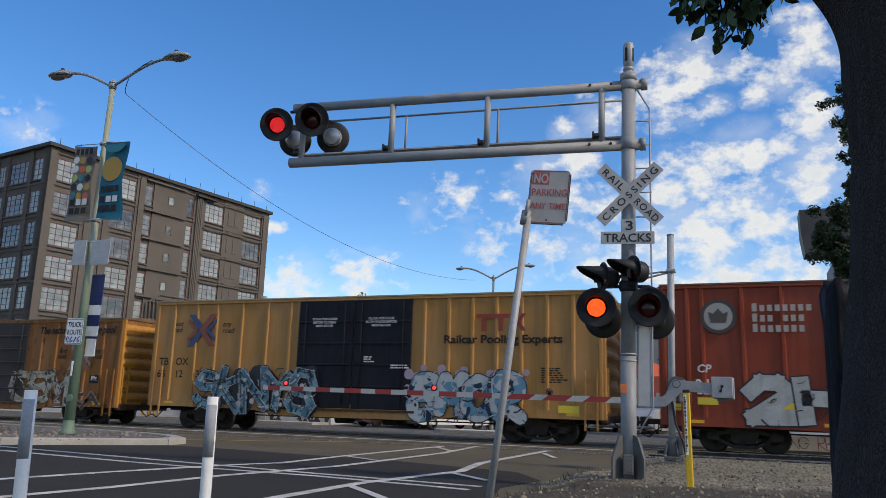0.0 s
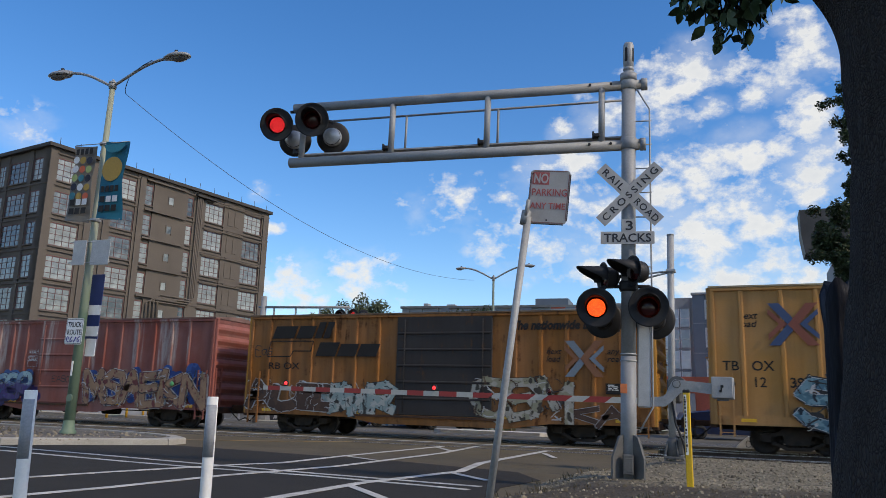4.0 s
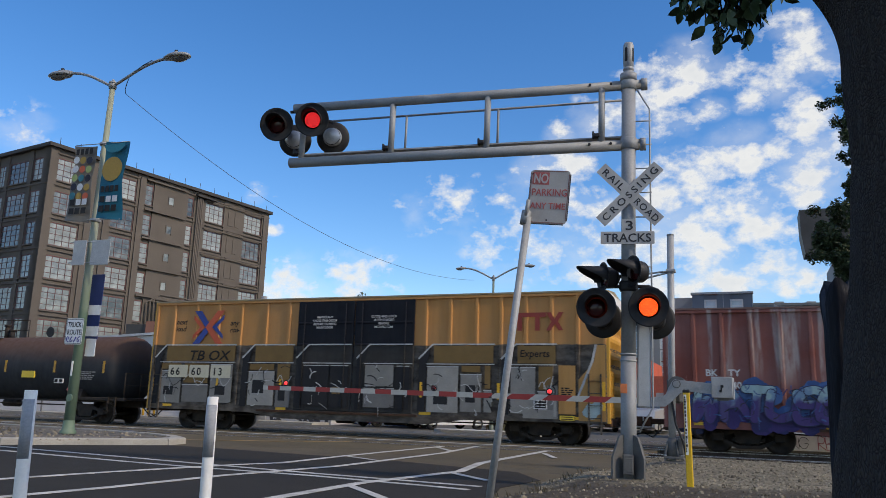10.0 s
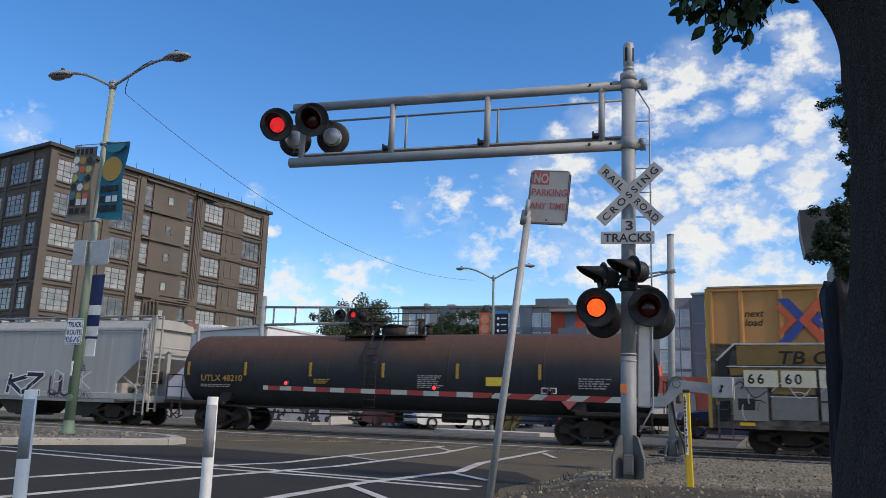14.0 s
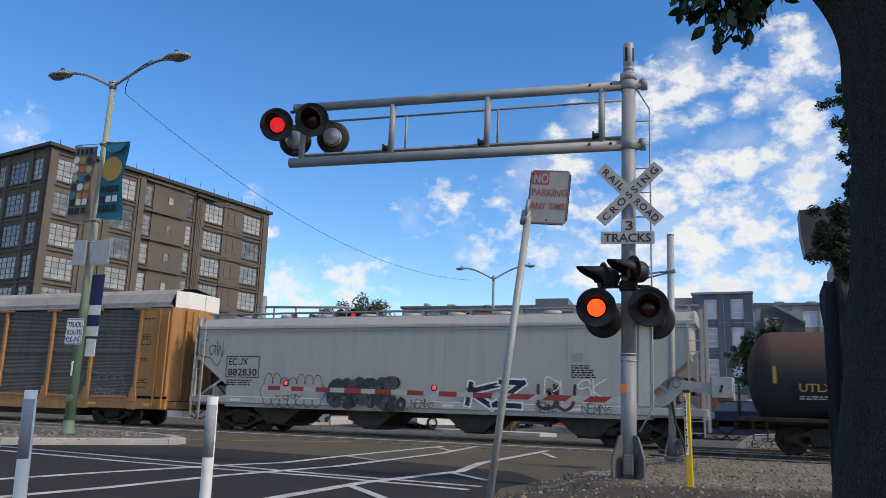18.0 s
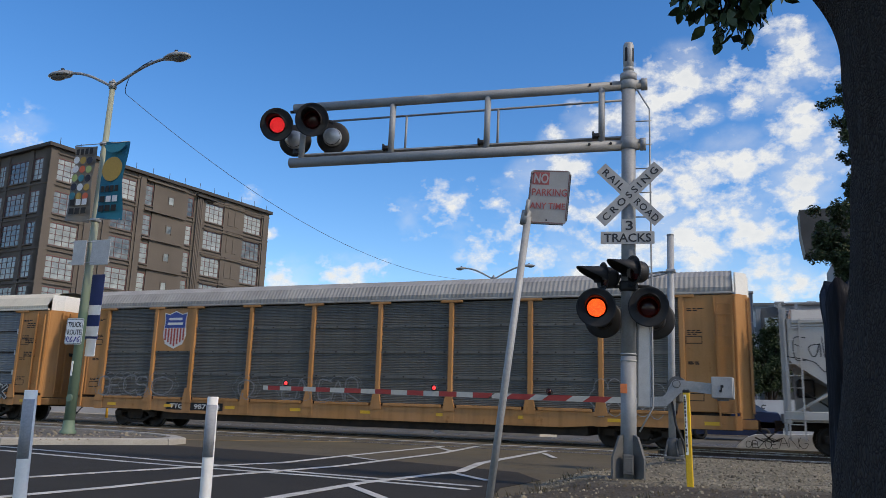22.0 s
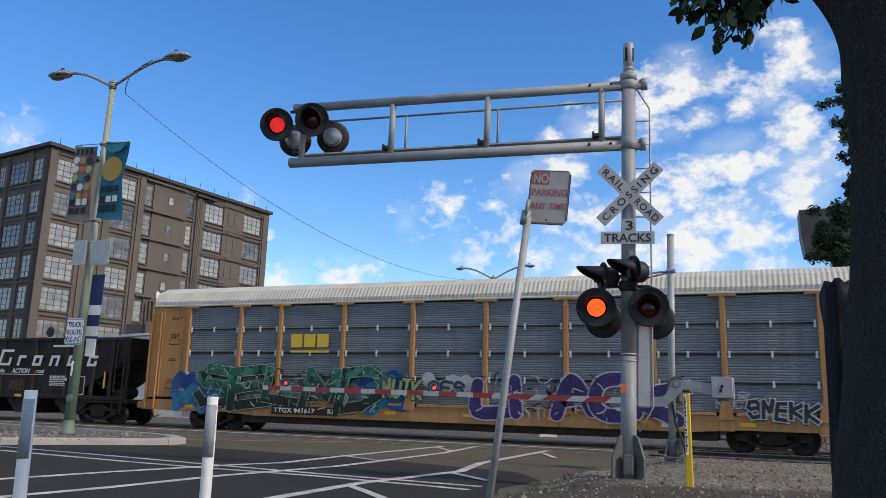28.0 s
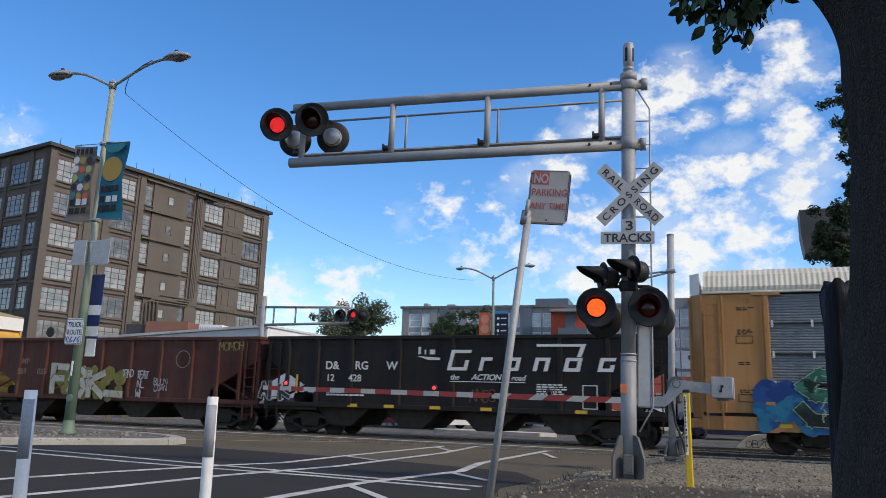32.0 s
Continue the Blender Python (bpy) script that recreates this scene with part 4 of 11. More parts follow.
    cloud_patch(body, 2.3, 6.9, 0.9, 2.55, yy, spray("mauve_spray", (0.40, 0.30, 0.36)), 26, 0.17, 5)
    graffiti(body, "SMOR", 2.5, 6.7, 0.62, 2.45, yy - 0.012, spray("blue_white_spray", (0.11, 0.26, 0.35), (0.40, 0.43, 0.44), (0.012, 0.03, 0.06), scale=1.3), ink, 0.48, 0.035, 9, False, 5, 1.22, shine=pale, busy=(ink, bpy.data.materials["mauve_spray"], pale), label="fat white and blue sprayed letters with black outlines")
    # the second yellow car, its lower half under a grey mural
    def mural_base(t, base, depth):
        x, z = coord_xz(t)
        edge = calc(t, "ADD", z, calc(t, "MULTIPLY", calc(t, "SUBTRACT", noise_node(t, 1.2, 3.0), 0.5), 0.25))
        dark = mixed(t, ranged(t, noise_node(t, 1.6, 5.0, 0.6, (1, 0, 2)), 0.4, 0.62), (0.030, 0.028, 0.026), (0.115, 0.105, 0.090) if depth else (0.04, 0.038, 0.036))
        return mixed(t, ranged(t, edge, 3.30, 3.34, 0.97, 0.0), base, dark)
    paint = tag_side(car_paint("yellow_mural_boxcar_paint", (0.47, 0.228, 0.072), 0.06, 0.22, 0.08), (mural_base, dict(depth=1)))
    door2 = tag_side(car_paint("black_mural_door_paint", (0.007, 0.008, 0.013), 0.04, 0.15, 0.01), (mural_base, dict(depth=0)))
    endp = car_paint("yellow_end_paint", (0.62, 0.33, 0.05), 0.1, 0.25, 0.1)
    car, body, h, y = boxcar("boxcar", -78.55, 18.85, 5.10, 0.75, paint, "yellow boxcar with black doors and a grey painted mural",
                             (0.95, 2.1, 3.2, 4.3, 5.5, 6.55, 12.35, 13.3, 14.3, 15.2, 16.1, 17.0, 17.9), (6.96, 11.93), door2, roof, endp, 5, True, "black door covered by grey mural")
    greys = [surface("mural_grey_" + n, c, tuple(q * 0.8 for q in c), 1.6, 0.7, 0, 30, 0.1, 0.1) for n, c in (("pale", (0.31, 0.30, 0.275)), ("mid", (0.17, 0.166, 0.157)), ("dark", (0.018, 0.018, 0.02)), ("tan", (0.20, 0.125, 0.045)), ("stone", (0.235, 0.228, 0.21)))]
    chalk = surface("mural_white_line", (0.50, 0.50, 0.48), (0.36, 0.36, 0.35), 4, 0.7)
    rng = random.Random(17)
    for x0, x1 in ((0.15, 4.2), (4.5, 6.9), (7.0, 9.4), (9.6, 11.9), (12.1, 15.0), (15.2, 17.2)):
        yy = y - (0.105 if 6.9 < x0 < 11.9 else 0.064)
        a, b = x0 - h, x1 - h
        # translucent upper band with a slanted corner, edged in white
        part("mural_edge", Geo().prism([(a + 0.55, 3.36), (b, 3.36), (b, 3.31), (a + 0.58, 3.31), (a + 0.05, 2.80), (a, 2.84)], yy - 0.006, yy - 0.002), chalk, body)
        part("mural_edge", Geo().box(a + 0.3, b, yy - 0.006, yy - 0.002, 2.62, 2.655), chalk, body)
        if not 6.9 < x0 < 11.9:
            part("mural_block", Geo().prism([(a + 0.62, 3.28), (b - 0.05, 3.28), (b - 0.05, 2.68), (a + 0.62, 2.68)], yy - 0.004, yy), greys[3], body)
        onto_door = 6.9 < x0 < 11.9
        # dark slanted brace at the unit's start, then grey panels of uneven height
        part("mural_block", Geo().prism([(a + 0.02, 0.95), (a + 0.30, 0.95), (a + 0.34, 2.60), (a + 0.52, 3.27), (a + 0.05, 2.78)], yy - 0.006, yy - 0.003), greys[2], body)
        x = a + 0.36
        while x < b - 0.25:
            w = min(rng.uniform(0.8, 1.5), b - x - 0.03)
            low, top = rng.choice((0.95, 1.0, 1.05)), rng.choice((2.56, 2.56, 2.3, 1.75))
            tone = greys[rng.choice((1, 2, 2, 4)) if onto_door else rng.choice((0, 1, 4, 4, 0))]
            part("mural_block", Geo().box(x, x + w - 0.07, yy - 0.008, yy - 0.0042, low, top), tone, body)
            part("mural_edge", Geo().box(x, x + w - 0.07, yy - 0.012, yy - 0.0085, top - 0.028, top), chalk, body)
            part("mural_edge", Geo().box(x, x + 0.022, yy - 0.012, yy - 0.0085, low, top - 0.03), greys[2], body)
            if top < 2.5:
                part("mural_block", Geo().box(x + 0.05, x + w - 0.12, yy - 0.008, yy - 0.0042, top + 0.06, 2.58), greys[4] if onto_door else greys[3], body)
            if rng.random() < 0.55:
                u, v = x + rng.uniform(0.1, 0.3), rng.uniform(1.1, 1.5)
                part("mural_block", Geo().rbox(u, u + w * 0.42, yy - 0.0125, yy - 0.0085, v, v + rng.uniform(0.25, 0.6), 0.002), greys[rng.choice((2, 2, 3, 0))], body)
            if rng.random() < 0.6:
                part("mural_edge", swoosh([(x + 0.05, 1.9), (x + w * 0.3, 2.0 + rng.uniform(-0.2, 0.25)), (x + w * 0.6, 1.7), (x + w - 0.1, rng.uniform(1.6, 2.3))], 0.028, yy - 0.014), chalk if rng.random() < 0.7 else greys[2], body, fix=False)
            x += w
        flicks(body, a + 0.3, b - 0.1, 0.95, 2.5, yy - 0.018, (greys[2], chalk), 9 if onto_door else 7, int(x0 * 10), 0.03, 0.5)
    # bare yellow end of the side with its plates
    yy = y - 0.07
    bare = car_paint("bare_yellow_end_panel_paint", (0.40, 0.215, 0.065), 0.22, 0.4, 0.08)
    part("mural_block", Geo().prism([(8.50, 0.82), (9.40, 0.82), (9.40, 3.30), (9.12, 3.30), (9.02, 2.75), (8.50, 2.15)], yy - 0.006, yy - 0.002), bare, body)
    part("mural_block", Geo().rbox(7.83, 8.40, yy - 0.012, yy - 0.002, 1.02, 2.62, 0.004), bare, body)
    part("mural_block", Geo().box(6.60, 7.80, yy - 0.004, yy - 0.001, 0.85, 1.12), greys[4], body)
    part("mural_block", Geo().box(7.42, 7.80, yy - 0.004, yy - 0.001, 1.13, 1.95), greys[1], body)
    part("mural_edge", Geo().prism([(8.42, 1.55), (8.50, 1.55), (9.00, 2.75), (9.13, 3.32), (9.05, 3.32), (8.93, 2.78)], yy - 0.012, yy - 0.008), chalk, body)
    pl = part("data_plate", Geo().box(6.98, 7.44, yy - 0.012, yy - 0.006, 1.16, 1.52), white_letter, body, "black data plate in a white frame")
    part("plate_field", Geo().box(7.01, 7.41, yy - 0.016, yy - 0.0125, 1.19, 1.49), black_letter, pl)
    for z in (1.44, 1.35, 1.26):
        part("printed_bar", Geo().box(7.04, 7.18, yy - 0.019, yy - 0.0165, z - 0.012, z + 0.012).box(7.22, 7.38, yy - 0.019, yy - 0.0165, z - 0.012, z + 0.012), white_letter, pl)
    wp = part("data_plate", Geo().box(7.85, 8.38, yy - 0.018, yy - 0.0125, 0.80, 0.995), black_letter, body, "yellow warning plate in a black frame")
    part("plate_field", Geo().box(7.87, 8.36, yy - 0.022, yy - 0.0185, 0.82, 0.975), yellow_card, wp)
    for z in (0.86, 0.93):
        part("printed_bar", Geo().box(7.92, 8.31, yy - 0.025, yy - 0.0225, z - 0.014, z + 0.014), black_letter, wp)
    stencil_lines(body, 7.92, 1.85, yy - 0.014, 6, 0.38, 0.04, black_letter, 31)
    cloud_patch(body, 8.66, 9.14, 0.98, 1.38, yy - 0.02, spray("pale_cyan_splash_spray", (0.38, 0.48, 0.48), (0.30, 0.40, 0.40)), 9, 0.16, 12)
    part("reflector", Geo().box(9.28, 9.38, yy - 0.016, yy - 0.0065, 1.16, 2.1), yellow_tape, body)
    part("mural_edge", Geo().box(7.66, 7.75, yy - 0.010, yy - 0.0045, 0.92, 1.55), greys[0], body)
    part("white_end_cap", Geo().box(h + 0.105, h + 0.125, -HALF + 0.05, HALF - 0.05, 4.55, 5.08), plain("white_end_paint", (0.75, 0.74, 0.70), 0.6), body)
    rail_x(body, 2.75 - h, 4.05, y - 0.062, 1.5, 1.35, blue_mark, orange_mark)
    for s, x, z in (("next", 1.05, 4.18), ("load", 1.05, 3.90), ("any", 3.75, 4.12), ("road", 3.75, 3.84)):
        lettering(s, 0.30, black_letter, body, on_side(x - h, z, y - 0.003), bold=0.004, shear=0.25)
    for i, s in enumerate(("66", "60", "13")):
        part("number_panel", Geo().box(0.95 + i * 1.05 - h, 1.92 + i * 1.05 - h, y - 0.098, y - 0.092, 2.02, 2.52), plain("cream_panel_paint", (0.58, 0.54, 0.40), 0.6), body)
        lettering(s, 0.42, black_letter, body, on_side(1.05 + i * 1.05 - h, 2.12, y - 0.101), bold=0.008, spacing=1.3)
    lettering("TB OX", 0.55, black_letter, body, on_side(1.9 - h, 2.72, y - 0.098), 2.0, bold=0.008, shear=0.2)
    three_letters(body, 15.6 - h, 3.80, y - 0.064, 1.85, 0.62, red_mark)
    lettering("Experts", 0.34, black_letter, body, on_side(15.9 - h, 2.9, y - 0.098), bold=0.004, shear=0.1)
    for i, s in enumerate(("IMPORTANT", "CLOSE THIS DOOR", "BEFORE CLOSING", "MAIN DOOR")):
        lettering(s, 0.125, white_letter, body, on_side(8.2 - h, 4.33 - i * 0.13, y - 0.125), align="CENTER", bold=0.0012)
    for i, s in enumerate(("CLOSE AND LOCK", "BOTH DOORS", "BEFORE", "MOVING CAR")):
        lettering(s, 0.125, white_letter, body, on_side(10.7 - h, 4.33 - i * 0.13, y - 0.125), align="CENTER", bold=0.0012)
    for x in (0.12, 3.35, 6.3, 9.0, 12.2, 15.1, 17.6):
        part("reflector", Geo().box(x - h, x - h + 0.1, y - 0.075, y - 0.069, 1.45, 2.0), yellow_tape, body)
    # brown weathered boxcar
    paint = car_paint("brown_yellow_weathered_paint", (0.25, 0.098, 0.020), 0.62, 0.75, 0.12, (0.09, 0.035, 0.012))
    dk = car_paint("black_weathered_door_paint", (0.030, 0.027, 0.027), 0.5, 0.4, 0.05, (0.075, 0.042, 0.024))
    rf = surface("brown_roof_metal", (0.20, 0.13, 0.08), (0.11, 0.08, 0.06), 2.0, 0.75, 0.1)
    ep = car_paint("orange_weathered_end_paint", (0.48, 0.22, 0.03), 0.3, 0.55, 0.1)
    car, body, h, y = boxcar("boxcar", -40.58, 15.52, 4.45, 0.70, paint, "rust-streaked brown and yellow boxcar with a dark door",
                             (0.9, 1.85, 2.8, 3.75, 4.7, 5.65, 10.9, 11.8, 12.7, 13.6, 14.5), (6.4, 10.1), dk, rf, ep, 6, False, "black steel sliding door")
    yy = y - 0.064
    # the brand's two slanted rows as plain bars with a thin outlined ribbon
    for x, w, za, zb in ((-6.73, 0.98, 3.57, 4.05), (-5.66, 0.74, 3.57, 4.05), (-4.84, 0.30, 3.57, 4.19), (-4.46, 0.28, 3.57, 4.20), (-4.75, 0.85, 2.89, 3.42), (-3.83, 0.78, 2.89, 3.36), (-2.98, 0.80, 2.89, 3.36)):
        lean = (zb - za) * 0.36
        part("brand_mark", Geo().prism([(x, za), (x + w, za), (x + w + lean, zb), (x + lean, zb)], yy - 0.004, yy), black_letter, body)
    for (xa, za), (xb, zb) in (((-6.90, 2.88), (-6.77, 3.47)), ((-6.77, 3.47), (-4.87, 3.47)), ((-4.87, 3.47), (-4.95, 3.09)), ((-4.95, 3.09), (-5.74, 3.09)), ((-5.74, 3.09), (-5.86, 2.88)), ((-5.86, 2.88), (-6.90, 2.88))):
        d = Vector((xb - xa, zb - za)).normalized() * 0.02
        part("brand_mark", Geo().prism([(xa - d.y, za + d.x), (xa + d.y, za - d.x), (xb + d.y, zb - d.x), (xb - d.y, zb + d.x)], yy - 0.004 - 0.001 * abs(d.x), yy), black_letter, body)
    lettering("RB OX", 0.36, black_letter, body, on_side(-6.83, 2.40, yy), 1.38, bold=0.003)
    lettering("The nationwide boxcar pool", 0.42, black_letter, body, on_side(10.75 - h, 3.85, yy), 4.4, bold=0.02, shear=0.25)
    for s, x, z in (("next", 12.0, 3.0), ("load", 12.0, 2.75), ("any", 14.05, 3.0), ("road", 14.05, 2.75)):
        lettering(s, 0.28, black_letter, body, on_side(x - h, z, yy), bold=0.003, shear=0.25)
    rail_x(body, 13.3 - h, 2.85, yy, 1.3, 1.2, plain("faded_blue_emblem", (0.16, 0.20, 0.24), 0.6), plain("faded_brown_emblem", (0.22, 0.09, 0.04), 0.6))
    part("data_plate", Geo().box(14.0 - h, 14.5 - h, yy - 0.004, yy, 1.7, 2.05), black_letter, body)
    stencil_lines(body, 14.08 - h, 1.98, yy - 0.004, 4, 0.3, 0.03, white_letter, 8)
    graffiti(body, "AUE", -7.7, -4.1, 0.80, 2.0, yy - 0.01, spray("brown_spray", (0.085, 0.050, 0.036), (0.06, 0.036, 0.028)), pale, 0.36, 0.018, 12, True, 8, 1.25, pale, 0.04, busy=(pale, ink, pale), label="brown sprayed letters with white edges")
    graffiti(body, "SWR", -4.2, -1.4, 0.76, 1.95, yy - 0.01, spray("pale_teal_spray", (0.24, 0.32, 0.32), (0.34, 0.36, 0.34), (0.03, 0.03, 0.03), scale=2.4), ink, 0.36, 0.02, 13, True, 14, 1.3, busy=(ink, pale, ink))
    graffiti(body, "CSM", 1.7, 5.1, 0.78, 2.25, yy - 0.01, spray("worn_white_spray", (0.36, 0.34, 0.29), (0.24, 0.23, 0.16), (0.05, 0.045, 0.035), scale=2.0), bpy.data.materials["brown_spray"], 0.30, 0.02, 15, True, 14, 1.25, busy=(ink, pale, bpy.data.materials["brown_spray"]), label="worn white sprayed letters")
    graffiti(body, "KA", 5.0, 6.9, 0.72, 1.35, yy - 0.01, bpy.data.materials["brown_spray"], pale, 0.16, 0.014, 16, True, 12)
    tag_line(body, "Eas", 0.3 - h, 1.1 - h, 2.9, 3.3, yy, ink, 0.03, 3)
    # faded red boxcar
    paint = tag_side(car_paint("faded_red_boxcar_paint", (0.20, 0.058, 0.044), 0.2, 0.4, 0.26), (drips, dict(z0=2.1, z1=3.3, ink=(0.42, 0.40, 0.38))))
    car, body, h, y = boxcar("boxcar", -57.80, 15.45, 4.42, 0.72, paint, "faded red boxcar with white drips and blue and brown sprayed letters",
                             (0.85, 1.7, 2.55, 3.4, 4.25, 5.1, 9.7, 10.6, 11.5, 12.4, 13.3, 14.2), (5.92, 9.0), paint, surface("red_roof_metal", (0.22, 0.13, 0.11), (0.13, 0.08, 0.07), 2, 0.7, 0.1), car_paint("red_end_paint", (0.27, 0.075, 0.055), 0.15, 0.3, 0.25), 5)
    for s, x, z in (("BK", 1.18, 2.34), ("TY", 1.85, 2.34), ("152", 1.12, 1.96), ("340", 1.80, 1.96)):
        lettering(s, 0.29, white_letter, body, on_side(x - h, z, y - 0.003), bold=0.006)
    for z0, z1, n in ((2.39, 2.87, 4), (2.94, 3.12, 2)):
        frame_lines = Geo()
        for xa, xb, za, zb in ((-2.36, -1.78, z0, z0 + 0.012), (-2.36, -1.78, z1 - 0.012, z1), (-2.36, -2.348, z0 + 0.013, z1 - 0.013), (-1.792, -1.78, z0 + 0.013, z1 - 0.013)):
            frame_lines.box(xa, xb, y - 0.066, y - 0.062, za, zb)
        part("stencil_box", frame_lines, pale, body)
        stencil_lines(body, -2.31, z1 - 0.07, y - 0.062, n, 0.46, 0.035, pale, 40 + n)
    tag_line(body, "EASON", -0.7, 0.6, 1.75, 1.98, y - 0.12, ink, 0.03, 5)
    yy = y - 0.066
    cloud_patch(body, -7.0, -1.9, 1.15, 2.0, yy, spray("blue_cloud_spray", (0.035, 0.085, 0.24), (0.05, 0.12, 0.30)), 40, 0.36, 7)
    cloud_patch(body, -6.6, -1.4, 0.85, 1.3, yy - 0.02, spray("purple_spray", (0.05, 0.035, 0.14), (0.03, 0.03, 0.10)), 34, 0.26, 8)
    graffiti(body, "WATUSER", -6.9, -1.8, 0.95, 2.1, yy - 0.04, spray("pale_blue_purple_spray", (0.26, 0.40, 0.44), (0.14, 0.24, 0.36), None, (0.055, 0.04, 0.15), 1.50, 1.72), plain("dark_navy_spray", (0.012, 0.02, 0.07), 0.5), 0.24, 0.028, 22, False, 10, 1.3, busy=(bpy.data.materials["blue_cloud_spray"], ink, bpy.data.materials["purple_spray"]), label="pale blue to purple sprayed letters on a blue cloud")
    cloud_patch(body, 1.3, 7.3, 1.2, 2.3, yy, spray("deep_blue_spray", (0.02, 0.05, 0.19), (0.03, 0.08, 0.26)), 54, 0.36, 9)
    graffiti(body, "MSAEKN", 1.2, 7.5, 0.72, 2.3, yy - 0.03, spray("tan_spray", (0.30, 0.195, 0.125), (0.24, 0.15, 0.10), (0.13, 0.035, 0.04), scale=2.0), plain("dark_red_outline_spray", (0.07, 0.018, 0.03), 0.5), 0.29, 0.03, 27, True, 12, 1.24, pale, 0.06, busy=(plain("plum_outline_spray", (0.06, 0.014, 0.028), 0.5), pale, ink, plain("khaki_spray", (0.20, 0.15, 0.09), 0.6)), label="tan sprayed letters with white and blue edges")
    part("splash", Geo().lathe([(0.0, 0.002), (0.10, 0.002), (0.10, 0.0)], 14, on_side(6.0, 1.75, yy - 0.20)), plain("green_splash", (0.10, 0.40, 0.16), 0.6), body)
    # red-brown boxcar with a round emblem
    paint = car_paint("rust_red_boxcar_paint", (0.25, 0.042, 0.017), 0.46, 0.55, 0.06, (0.15, 0.065, 0.02))
    car, body, h, y = boxcar("boxcar", -2.67, 15.6, 5.22, 0.78, paint, "rust-red boxcar with a round white emblem and white sprayed letters",
                             (0.8, 1.25, 2.45, 3.6, 4.8, 6.0, 10.6, 11.7, 12.8, 13.9), (6.5, 9.9), paint, rf, paint, 6)
    ring = Geo().lathe([(0.44, 0.0), (0.44, 0.006), (0.55, 0.006), (0.55, 0.0)], 40, on_side(1.75 - h, 4.20, y - 0.062), False)
    part("round_emblem", ring, plain("dark_emblem_ring", (0.05, 0.04, 0.035), 0.6), body)
    part("round_emblem", Geo().lathe([(0.0, 0.004), (0.43, 0.004), (0.43, 0.0)], 32, on_side(1.75 - h, 4.20, y - 0.062), False), plain("grey_white_emblem", (0.36, 0.33, 0.30), 0.6), body)
    part("round_emblem", Geo().prism([(1.52 - h, 4.0), (1.98 - h, 4.0), (2.05 - h, 4.35), (1.9 - h, 4.28), (1.75 - h, 4.45), (1.6 - h, 4.28), (1.45 - h, 4.35)], y - 0.075, y - 0.068), plain("dark_emblem_shield", (0.07, 0.06, 0.05), 0.6), body)
    rng = random.Random(6)
    for i, (z, n) in enumerate(((4.34, 8), (4.02, 7), (3.70, 7))):
        g = Geo()
        for k in range(n):
            x = 2.75 - h + k * 0.22
            if i == 1 and k == 3:
                continue
            g.box(x, x + 0.14, y - 0.068, y - 0.064, z, z + (0.2 if k else 0.25))
        part("brand_mark", g, plain("pale_brand_paint", (0.40, 0.34, 0.30), 0.6), body)
    lettering("CP", 0.34, white_letter, body, on_side(1.05 - h, 2.45, y - 0.064), bold=0.008, shear=0.15)
    for i, s in enumerate("218", ):
        lettering(s, 0.40, white_letter, body, on_side(1.0 + i * 0.27 - h, 1.95, y - 0.064), bold=0.008)
    lettering("29", 0.40, white_letter, body, on_side(2.75 - h, 1.95, y - 0.064), bold=0.008)
    for x, z, w in ((1.05, 1.45, 0.6), (0.25, 1.25, 0.55), (3.4, 1.35, 0.5)):
        part("data_plate", Geo().box(x - h, x - h + w, y - 0.070, y - 0.064, z, z + 0.22), yellow_card, body)
    stencil_lines(body, 1.05 - h, 1.85, y - 0.064, 2, 0.5, 0.05, white_letter, 9)
    graffiti(body, "2HUM", -5.3, 0.6, 0.80, 2.42, y - 0.066, spray("chalk_white_spray", (0.44, 0.44, 0.41), (0.37, 0.36, 0.33)), ink, 0.46, 0.05, 33, True, 5, 1.12, busy=(ink,), label="large white block letters with black outlines")
    # the last car in view, yellow with a pale top
    paint = car_paint("yellow_last_boxcar_paint", yel, 0.1, 0.3, 0.1)
    car, body, h, y = boxcar("boxcar", -228.6, 17.0, 4.95, 0.8, paint, "yellow boxcar with a pale end, the last in the train",
                             (1, 2.2, 3.4, 4.6, 5.8, 11.3, 12.5, 13.7, 14.9, 16.0), (6.5, 10.8), paint, roof, endp, 5)
    part("white_end_cap", Geo().box(h + 0.105, h + 0.125, -HALF + 0.05, HALF - 0.05, 4.3, 4.93), bpy.data.materials["white_end_paint"], body)


